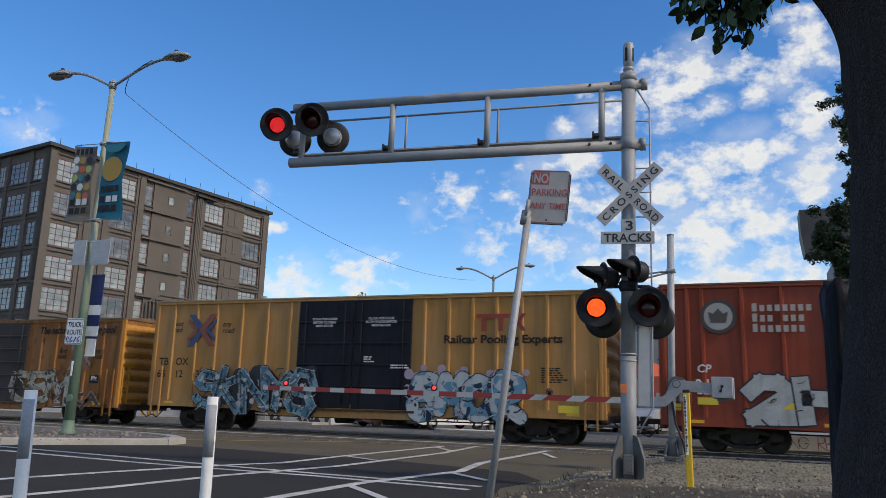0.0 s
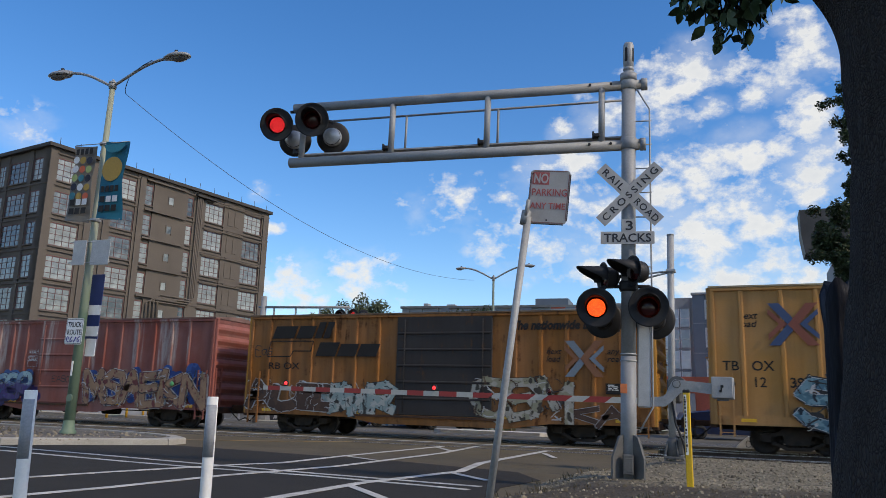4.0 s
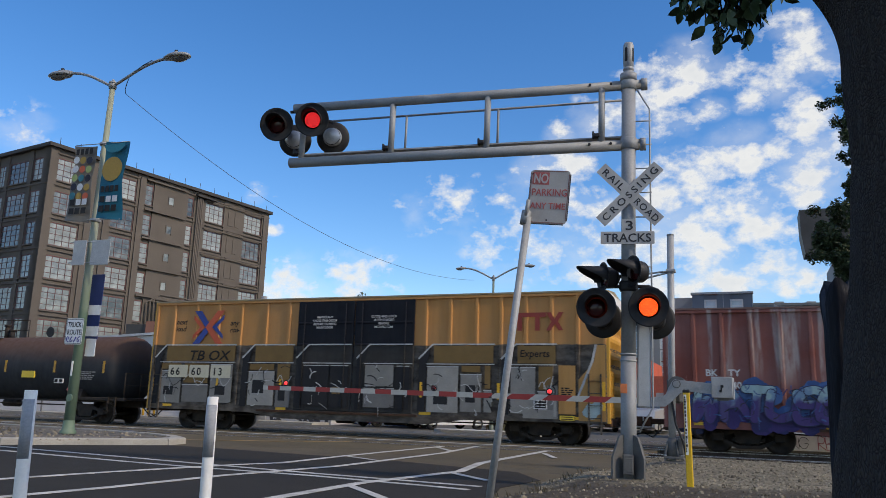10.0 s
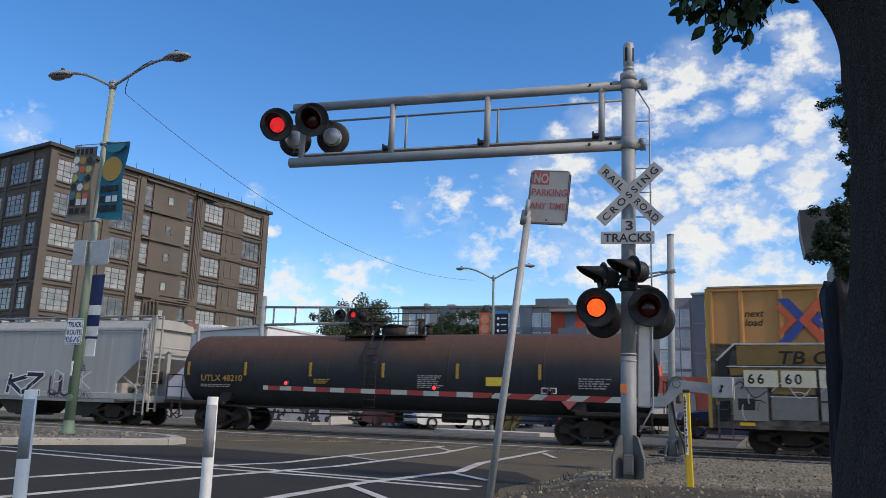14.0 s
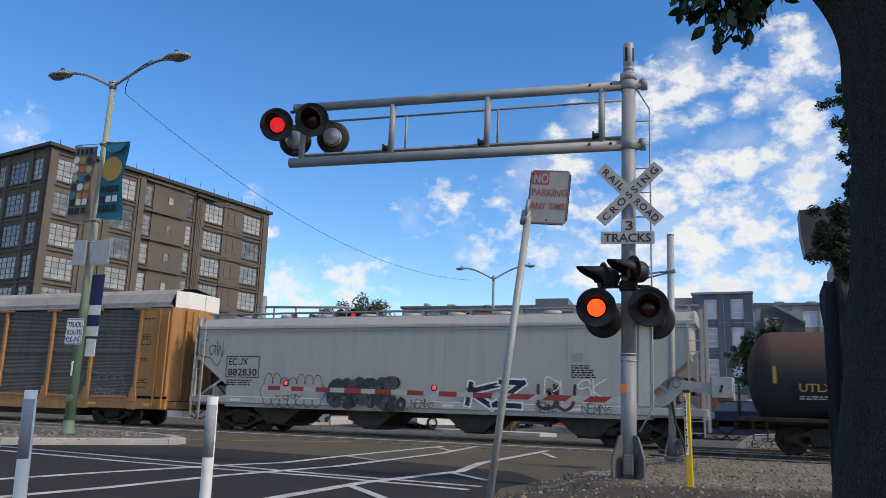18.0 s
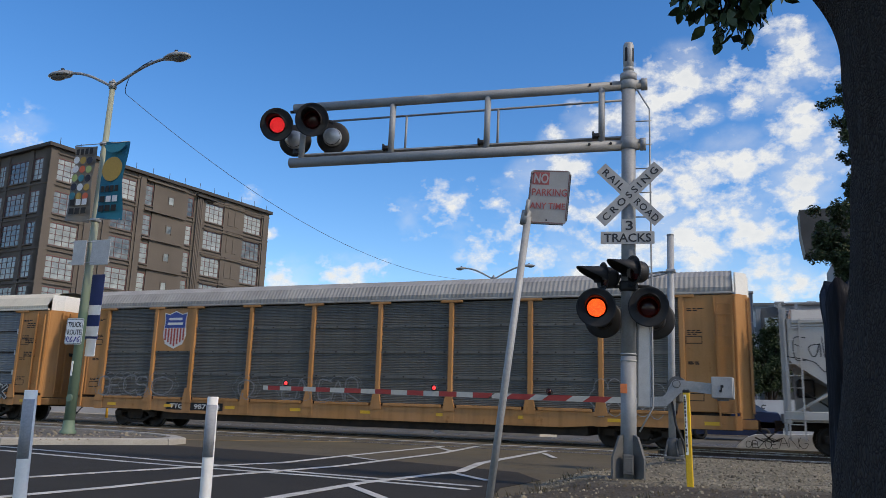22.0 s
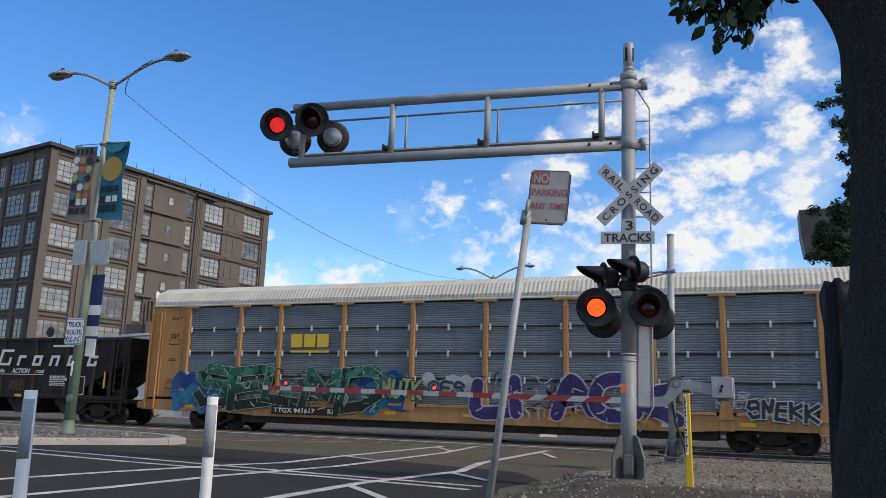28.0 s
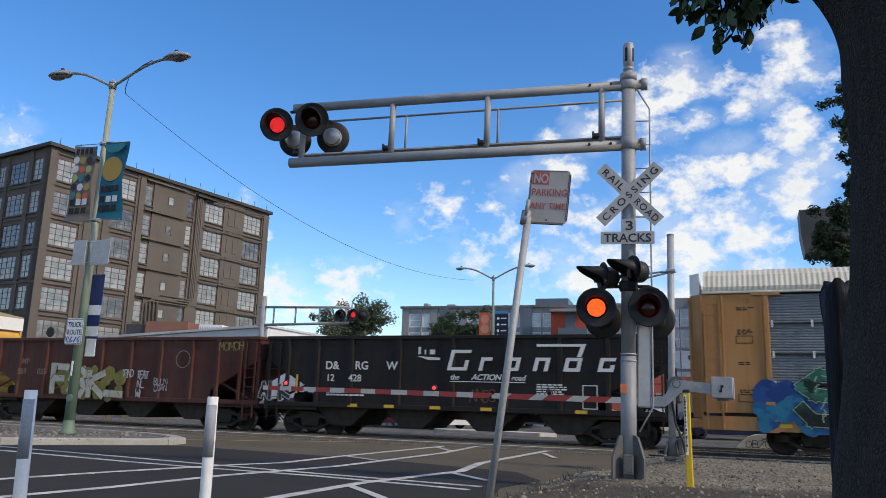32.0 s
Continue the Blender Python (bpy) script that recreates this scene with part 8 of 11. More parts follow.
def double_street_lamp(m, h_pole, h_head, reach_l, reach_r, pole_mat, label, head_mat, r0=0.14, half=0.36):
    s = thing("street_lamp", m, label, "street lamp", "street lamps")
    part("pole", Geo().tube([(0, 0, 0), (0, 0, h_pole * 0.5), (0, 0, h_pole)], 0, 16, [r0, r0 * 0.75, r0 * 0.52]), pole_mat, s)
    part("pole_base", Geo().lathe([(r0 * 1.5, 0.0), (r0 * 1.5, 0.05), (r0 * 1.15, 0.12), (r0, 0.35)], 20), pole_mat, s)
    top = part("pole_top", Geo().cyl((0, 0, h_pole - 0.12), (0, 0, h_pole + 0.10), r0 * 0.72, n=14).cyl((0, 0, h_pole + 0.10), (0, 0, h_pole + 0.17), r0 * 0.4, r0 * 0.25, 12), head_mat, s)
    for q in (-0.07, 0.05):
        part("clamp_band", Geo().lathe([(r0 * 0.7, h_pole + q), (r0 * 0.82, h_pole + q + 0.004), (r0 * 0.82, h_pole + q + 0.03), (r0 * 0.7, h_pole + q + 0.034)], 16), head_mat, top)
    rise = h_head - h_pole
    k = half / 0.36
    for sg, rch in ((-1, reach_l), (1, reach_r)):
        end = rch - half
        pts = [(sg * end * u, 0, h_pole - 0.04 + (rise + 0.05) * v) for u, v in ((0, 0), (0.14, 0.17), (0.30, 0.39), (0.46, 0.60), (0.62, 0.78), (0.78, 0.91), (0.92, 0.985), (1.08, 1.0))]
        part("lamp_arm", Geo().tube(pts, 0.042, 10), head_mat, s)
        x = sg * rch
        # flat cobra head: a shallow hood over a wide bowl, a neck towards the arm
        sh = Matrix.Translation((x, 0, h_head)) @ Matrix.Diagonal((k * 1.0, k * 1.0, k * 1.0, 1.0))
        hd = part("lamp_head", Geo().lathe([(0.0, -0.03), (0.15, -0.035), (0.20, -0.01), (0.195, 0.03), (0.16, 0.085), (0.09, 0.12), (0.0, 0.13)], 22, sh @ Matrix.Diagonal((1.75, 0.85, 0.72, 1.0))).tube([sh @ Vector((-sg * 0.36, 0, 0.02)), sh @ Vector((-sg * 0.2, 0, 0.03)), sh @ Vector((0, 0, 0.04))], 0, 12, [0.05 * k, 0.085 * k, 0.10 * k]), head_mat, s, "grey cobra-head lamp")
        part("lamp_glass", Geo().lathe([(0.0, -0.11), (0.07, -0.10), (0.125, -0.065), (0.15, -0.03)], 18, sh @ Matrix.Translation((sg * 0.06, 0, 0)) @ Matrix.Diagonal((1.55, 0.85, 1.0, 1.0))), lamp_bowl, hd)
        part("photocell", Geo().cyl(sh @ Vector((-sg * 0.05, 0, 0.10)), sh @ Vector((-sg * 0.05, 0, 0.17)), 0.04 * k, n=10), black_sheet, hd)
    return s


def disc_on(parent, x, z, r, y, mat, name="printed_disc"):
    part(name, Geo().lathe([(0.0, 0.002), (r, 0.002), (r, 0.0)], 20, on_side(x, z, y), False), mat, parent)


def build_lamp_post():
    green, t, p = nodes_of("green_painted_pole")
    x, z = coord_xz(t)
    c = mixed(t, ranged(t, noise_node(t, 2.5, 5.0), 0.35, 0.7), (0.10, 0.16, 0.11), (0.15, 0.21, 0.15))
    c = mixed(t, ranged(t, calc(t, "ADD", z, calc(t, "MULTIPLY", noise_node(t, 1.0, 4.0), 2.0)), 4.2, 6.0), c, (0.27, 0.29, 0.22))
    t.links.new(c, p.inputs["Base Color"])
    p.inputs["Roughness"].default_value = 0.6
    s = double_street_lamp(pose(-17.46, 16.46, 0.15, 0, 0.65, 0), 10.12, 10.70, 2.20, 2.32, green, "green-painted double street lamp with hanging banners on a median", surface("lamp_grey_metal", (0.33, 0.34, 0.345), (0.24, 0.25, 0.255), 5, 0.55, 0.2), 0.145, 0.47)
    # inspection cover
    part("hand_hole", Geo().cyl((0.06, -0.17, 0.95), (0.06, -0.13, 0.95), 0.10, n=16), green, s)
    part("sticker", Geo().box(-0.03, 0.03, -0.152, -0.140, 1.55, 1.95), sign_bright, s)
    z0 = -0.15
    pal = {k: plain("banner_" + k, v, 0.8) for k, v in dict(white=(0.62, 0.64, 0.66), mustard=(0.38, 0.25, 0.06), navy=(0.02, 0.025, 0.045), red=(0.55, 0.12, 0.06), lime=(0.34, 0.42, 0.16), teal=(0.03, 0.17, 0.22), black=(0.012, 0.012, 0.014)).items()}

    def cloth(name, xa, xb, ztop, zbot, col, label, sag):
        vs, fs, n, k = [], [], 12, 6
        for j in range(n + 1):
            for i in range(k + 1):
                u, v = i / k, j / n
                x = xa + (xb - xa) * u + sag * math.sin(v * math.pi) * 0.5
                vs.append((x, -0.20 + 0.05 * math.sin(u * 3 + v * 4) + 0.03 * math.sin(v * 9), ztop + (zbot - ztop) * v - 0.08 * u))
        o = len(vs)
        vs += [(a, b + 0.006, c) for a, b, c in vs]
        for j in range(n):
            for i in range(k):
                a = j * (k + 1) + i
                fs += [(a, a + 1, a + k + 2, a + k + 1), (o + a, o + a + k + 1, o + a + k + 2, o + a + 1)]
        return part(name, Geo().add(vs, fs, True), surface(name + "_" + label.split()[0], col, tuple(q * 0.85 for q in col), 3, 0.8, 0, 80, 0.1, 0.05), s, label)
    b1 = cloth("banner", -0.95, -0.08, 8.38 + z0, 6.10 + z0, (0.20, 0.185, 0.165), "grey banner printed with coloured dots", 0.06)
    rows = ("white mustard navy", "white red lime", "lime teal navy", "navy white mustard", "teal mustard red")
    for j, row in enumerate(rows):
        for i, cname in enumerate(row.split()):
            disc_on(b1, -0.74 + i * 0.25 + 0.04 * math.sin((0.25 + j * 0.12) * math.pi), 7.90 - j * 0.27 + z0 - 0.02 * i, 0.11, -0.285, pal[cname])
    for j, (zz, cs) in enumerate(((8.14, "black black black black"), (6.62, "black white white"), (6.36, "black black black"))):
        for i, cname in enumerate(cs.split()):
            x = -0.76 + i * (0.17 if j == 0 else 0.23)
            part("printed_block", Geo().rbox(x, x + (0.12 if j == 0 else 0.18), -0.29, -0.286, zz + z0 - 0.09, zz + z0 + 0.09, 0.002), pal[cname], b1)
    b2 = cloth("banner", 0.24, 1.14, 8.42 + z0, 6.12 + z0, (0.015, 0.15, 0.23), "teal banner with a mustard sun disc", -0.08)
    part("printed_disc", Geo().lathe([(0.0, 0.002), (0.36, 0.002), (0.36, 0.0)], 32, on_side(0.68, 7.53 + z0, -0.285), False), pal["mustard"], b2)
    part("printed_disc", Geo().prism([(0.30 + 0.38 * (1 - math.cos(math.pi * k / 12)), 8.28 + z0 - 0.26 * math.sin(math.pi * k / 12)) for k in range(13)], -0.287, -0.285), plain("banner_sea", (0.02, 0.20, 0.27), 0.8), b2)
    for j, (zz, cs) in enumerate(((6.95, "black black black black"), (6.65, "black white white"), (6.38, "black black black"))):
        for i, cname in enumerate(cs.split()):
            x = 0.36 + i * (0.17 if j == 0 else 0.23)
            part("printed_block", Geo().rbox(x, x + (0.12 if j == 0 else 0.18), -0.29, -0.286, zz + z0 - 0.09, zz + z0 + 0.09, 0.002), pal[cname], b2)
    for z in (8.41, 6.12):
        part("banner_rod", Geo().cyl((-0.94, -0.16, z + z0), (1.08, -0.16, z + z0 - 0.05), 0.013, n=6).lathe([(0.13, z + z0 - 0.05), (0.15, z + z0 - 0.03), (0.15, z + z0 + 0.03), (0.13, z + z0 + 0.05)], 14), galv, s)
    # sign backs and striped marker
    part("sign_back", Geo().rbox(-0.46, 0.02, -0.22, -0.20, 4.78 + z0, 5.5 + z0, 0.01), surface("bare_sign_aluminium", (0.42, 0.43, 0.44), (0.34, 0.35, 0.36), 4, 0.5, 0.3), s)
    part("sign_back", Geo().rbox(0.16, 0.84, -0.16, -0.14, 4.78 + z0, 5.5 + z0, 0.01), bpy.data.materials["bare_sign_aluminium"], s)
    for z in (5.45, 4.86):
        part("sign_strap", Geo().cyl((-0.6, -0.19, z + z0), (0.86, -0.13, z + z0), 0.014, n=6), galv, s)
    blue = plain("navy_blue_sign", (0.015, 0.03, 0.13), 0.5)
    fl = part("striped_marker", Geo().rbox(-0.21, 0.44, 0.18, 0.20, 2.72 + z0, 4.57 + z0, 0.006), blue, s, "navy and white striped tall marker")
    for z in (3.55, 2.95):
        part("white_stripe", Geo().box(-0.21, 0.44, 0.172, 0.1795, z + z0 - 0.14, z + z0 + 0.14), sign_bright, fl)
    part("small_plate", Geo().rbox(0.08, 0.44, 0.15, 0.168, 2.25 + z0, 2.74 + z0, 0.006), sign_bright, s)
    tr = part("truck_route_plate", slab(0.62, 0.72, 0.005, 0.05), sign_bright, s, "white truck route plate with scrawl", at=pose(-0.01, -0.22, 2.91 + z0))
    rim = Geo()
    for a, b, cc, d in ((-0.29, 0.29, 0.325, 0.337), (-0.29, 0.29, -0.337, -0.325), (-0.29, -0.278, -0.324, 0.324), (0.278, 0.29, -0.324, 0.324)):
        rim.box(a, b, -0.008, -0.0055, cc, d)
    part("plate_border", rim, sign_black, tr)
    lettering("TRUCK", 0.20, sign_black, tr, Matrix.Translation((-0.25, -0.008, 0.12)) @ FACE, 0.5, 0.003)
    lettering("ROUTE", 0.20, sign_black, tr, Matrix.Translation((-0.25, -0.008, -0.09)) @ FACE, 0.5, 0.003)
    ink = plain("blue_violet_marker_ink", (0.03, 0.02, 0.22), 0.5)
    rng = random.Random(2)
    for k in range(4):
        x = -0.22 + k * 0.13
        pts = [(x + 0.05 * math.cos(a * 1.05) + 0.012 * a, -0.009, -0.22 + 0.075 * math.sin(a * 1.05 + k)) for a in [0.6 * q for q in range(9)]]
        part("scrawl", Geo().tube(pts, 0.012, 5), ink, tr)
    # span wire from the lamp arm to the far lamp
    w = thing("span_wire", pose(0, 0, 0), "thin overhead cable sagging between lamp posts", "cable")
    pts = [(-16.95 + 4.15 * u, 16.6 + 19.6 * u, 10.0 - 7.85 * u + 5.25 * u * u) for u in [k / 24 for k in range(25)]]
    part("cable_strand", Geo().tube(pts, 0.008, 6), plain("grey_cable_sheath", (0.07, 0.07, 0.075), 0.6), w)
    part("cable_drop", Geo().tube([(-16.55, 16.48, 10.62), (-16.78, 16.50, 10.46), (-16.90, 16.55, 10.30), (-16.97, 16.58, 10.14), (-16.95, 16.6, 10.0)], 0.012, 6).tube([(-15.9, 16.42, 10.84), (-16.2, 16.42, 10.74), (-16.55, 16.42, 10.56)], 0.012, 5), black_sheet, w)


def build_median():
    top = [(-13.95, 16.4), (-14.15, 17.3), (-15.2, 18.2), (-17.0, 18.9), (-21, 19.6), (-30, 20.6), (-34, 16.0), (-26, 10.5), (-19.2, 9.6), (-16.35, 13.5)]
    m = thing("median_island", pose(0, 0, 0), "concrete-kerbed median island filled with gravel and weeds", "median", kind="structure")
    cx, cy = -20.0, 15.4
    inner = [(x + (cx - x) * 0.03 + (0.22 if x < cx else -0.22), y + (cy - y) * 0.05) for x, y in top]
    n = len(top)
    k = 0
    for i in range(n):
        a, b, c, d = Vector(top[i]), Vector(top[(i + 1) % n]), Vector(inner[(i + 1) % n]), Vector(inner[i])
        steps = max(1, int((b - a).length / 2.2))
        for j in range(steps):
            u, v = j / steps, (j + 1) / steps - 0.006
            q = [a.lerp(b, u), a.lerp(b, v), d.lerp(c, v), d.lerp(c, u)]
            g = Geo()
            vs = [(*p, -0.1) for p in q] + [(*p, 0.13) for p in q] + [(*(q[0] * 0.9 + q[3] * 0.1), 0.152), (*(q[1] * 0.9 + q[2] * 0.1), 0.152), (*q[2], 0.152), (*q[3], 0.152)]
            g.add(vs, [(0, 1, 5, 4), (1, 2, 6, 5), (2, 3, 7, 6), (3, 0, 4, 7), (4, 5, 9, 8), (5, 6, 10, 9), (6, 7, 11, 10), (7, 4, 8, 11), (8, 9, 10, 11), (3, 2, 1, 0)])
            part("kerb_stone", g, concrete, m)
    part("median_fill", Geo().prism(inner, -0.1, 0.125, "z"), gravel_mat, m, "gravel fill")
    rng = random.Random(3)
    g = Geo()
    for q in range(700):
        x, y = rng.uniform(-26, -15), rng.uniform(14.0, 18.6)
        if y > 18.9 + (x + 17) * -0.25 or y < 13.9 + (-16.3 - x) * -0.1 or x > -14.9:
            continue
        r = rng.uniform(0.02, 0.06)
        vs = [(x + r * math.cos(2.1 * e + q), y + r * math.sin(2.1 * e + q), 0.12) for e in range(3)] + [(x, y, 0.125 + r * rng.uniform(0.5, 1.0))]
        g.add(vs, [(0, 1, 3), (1, 2, 3), (2, 0, 3)])
    part("median_stones", g, bpy.data.materials["loose_stones"], m, fix=False)


def leaf_cluster(g, c, r, n, size, rng, squash=0.7, dead=False):
    """n leaves as folded diamonds in a ball round c."""
    for _ in range(n):
        d = Vector((rng.gauss(0, 1), rng.gauss(0, 1), rng.gauss(0, 1) * squash))
        p = Vector(c) + d.normalized() * r * rng.random() ** 0.45
        a = Vector((rng.gauss(0, 1), rng.gauss(0, 1), rng.gauss(0, 0.7))).normalized()
        b = a.orthogonal().normalized()
        b = (Matrix.Rotation(rng.uniform(0, 6.28), 3, a) @ b)
        s = size * rng.uniform(0.6, 1.3)
        w = a.cross(b) * s * 0.12
        g.add([p - a * s * 0.5, p + b * s * 0.27 + w, p + a * s * 0.55, p - b * s * 0.27 + w], [(0, 1, 2), (0, 2, 3)])


def build_weeds():
    weed = nodes_of("dry_green_weed")
    geo = weed[1].nodes.new("ShaderNodeNewGeometry")
    weed[1].links.new(mixed(weed[1], geo.outputs["Random Per Island"], (0.055, 0.055, 0.03), (0.16, 0.12, 0.075)), weed[2].inputs["Base Color"])
    weed[2].inputs["Roughness"].default_value = 0.8
    rng = random.Random(9)
    g = Geo()

    def tuft(x, y, z, h, n):
        for _ in range(n):
            a = rng.uniform(0, 6.28)
            l = h * rng.uniform(0.5, 1.1)
            dx, dy = math.cos(a) * l * 0.5, math.sin(a) * l * 0.5
            w = 0.006
            px, py = x + rng.gauss(0, 0.04), y + rng.gauss(0, 0.04)
            g.add([(px - w, py, z), (px + w, py, z), (px + dx * 0.4 + w * 0.6, py + dy * 0.4, z + l * 0.6), (px + dx, py + dy, z + l)], [(0, 1, 2), (0, 2, 3)])
    for k in range(42):
        y = rng.uniform(9.0, 14.5)
        x = -3.25 + 0.10 * max(0, y - 12) + rng.gauss(0.35, 0.28)
        tuft(x, y, verge_height(x, y) - 0.01, rng.uniform(0.04, 0.14), 7)
    for k in range(60):
        y = rng.uniform(9.0, 12)
        x = rng.uniform(-2.8, 1.5)
        tuft(x, y, verge_height(x, y) - 0.01, rng.uniform(0.03, 0.08), 5)
    for k in range(26):
        tuft(rng.gauss(-19.5, 0.6), rng.gauss(15.6, 0.3), 0.12, rng.uniform(0.1, 0.28), 12)
    tagged(part("weeds", g, weed[0], fix=False), "dry green weeds growing in the gravel", "weeds", kind="stuff")


build_cantilever()
build_gate()
build_small_posts()
build_lamp_post()
build_median()
build_weeds()


# ---------------------------------------------------------------- buildings, cars and trees beyond the tracks
def window_kit(w, h, cols, rows, bar, name):
    """Shared meshes of a window: pane and frame, facing -y, from its lower left corner."""
    pane = Geo().box(0.02, w - 0.02, 0.03, 0.05, 0.02, h - 0.02)
    fr = Geo().box(0, w, -0.03, 0.06, 0, bar * 1.5).box(0, w, -0.03, 0.06, h - bar * 1.5, h).box(0, bar * 1.5, -0.03, 0.06, bar * 1.5, h - bar * 1.5).box(w - bar * 1.5, w, -0.03, 0.06, bar * 1.5, h - bar * 1.5)
    for i in range(1, cols):
        fr.box(i * w / cols - bar / 2, i * w / cols + bar / 2, 0.0, 0.055, bar * 1.5, h - bar * 1.5)
    for j in range(1, rows):
        fr.box(bar * 1.5, w - bar * 1.5, 0.002, 0.053, j * h / rows - bar / 2, j * h / rows + bar / 2)
    return pane, fr


def sky_glass(name, dark, light, rough=0.08):
    """Window glass with blinds, dim rooms and reflected sky put into its colour; each pane differs."""
    m, t, p = nodes_of(name)
    oi = t.nodes.new("ShaderNodeObjectInfo")
    co = t.nodes.new("ShaderNodeTexCoord")
    br = t.nodes.new("ShaderNodeTexBrick")
    br.inputs["Scale"].default_value = 1.0
    br.inputs["Brick Width"].default_value, br.inputs["Row Height"].default_value, br.inputs["Mortar Size"].default_value = 0.9, 5.0, 0.0
    mp = t.nodes.new("ShaderNodeMapping")
    mp.inputs["Rotation"].default_value = (math.pi / 2, 0, 0)
    t.links.new(co.outputs["Object"], mp.inputs[0])
    t.links.new(mp.outputs[0], br.inputs["Vector"])
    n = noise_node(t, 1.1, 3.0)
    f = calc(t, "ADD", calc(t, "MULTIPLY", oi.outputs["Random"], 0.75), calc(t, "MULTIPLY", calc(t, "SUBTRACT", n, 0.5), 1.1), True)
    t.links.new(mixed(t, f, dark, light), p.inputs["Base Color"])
    p.inputs["Roughness"].default_value = rough
    p.inputs["Specular IOR Level"].default_value = 0.8
    return m


def facade(bld, m, spans, rows, height, length, wall_mat, glass, frame_mat, proud=0.38, sill=True, grid=(4, 4), top_band=1.4, name="facade"):
    """One side of a building: piers between window columns, spandrels between storeys, windows set back. Local x along, z up, outside is -y."""
    f = part(name, Geo().box(0, length, proud * 0.6, proud + 0.4, 0, height), wall_mat, bld, at=m)
    edges = [0.0]
    for a, b in spans:
        edges += [a, b]
    edges.append(length)
    for a, b in zip(edges[0::2], edges[1::2]):
        if b - a > 0.05:
            part("pier", Geo().box(a, b, 0, proud, 0, height), wall_mat, f)
    kits = {}
    for a, b in spans:
        zs = [0.0]
        for z0, z1 in rows:
            zs += [z0, z1]
        zs.append(height)
        for z0, z1 in zip(zs[0::2], zs[1::2]):
            part("spandrel", Geo().box(a, b, 0.12, proud, z0, z1), wall_mat, f)
        for z0, z1 in rows:
            key = (round(b - a, 2), round(z1 - z0, 2))
            if key not in kits:
                nc = max(1, round(key[0] / (0.85 if grid[0] == 4 else 1.2)))
                g1, g2 = window_kit(key[0], key[1], nc, grid[1], 0.06 if grid[0] == 4 else 0.08, "window")
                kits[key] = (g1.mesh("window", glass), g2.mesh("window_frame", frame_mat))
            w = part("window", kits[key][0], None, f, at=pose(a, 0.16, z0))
            part("window_frame", kits[key][1], None, w)
            if sill:
                part("window_sill", Geo().box(-0.05, key[0] + 0.05, -0.20, -0.02, -0.12, 0.0), wall_mat, w)
    return f


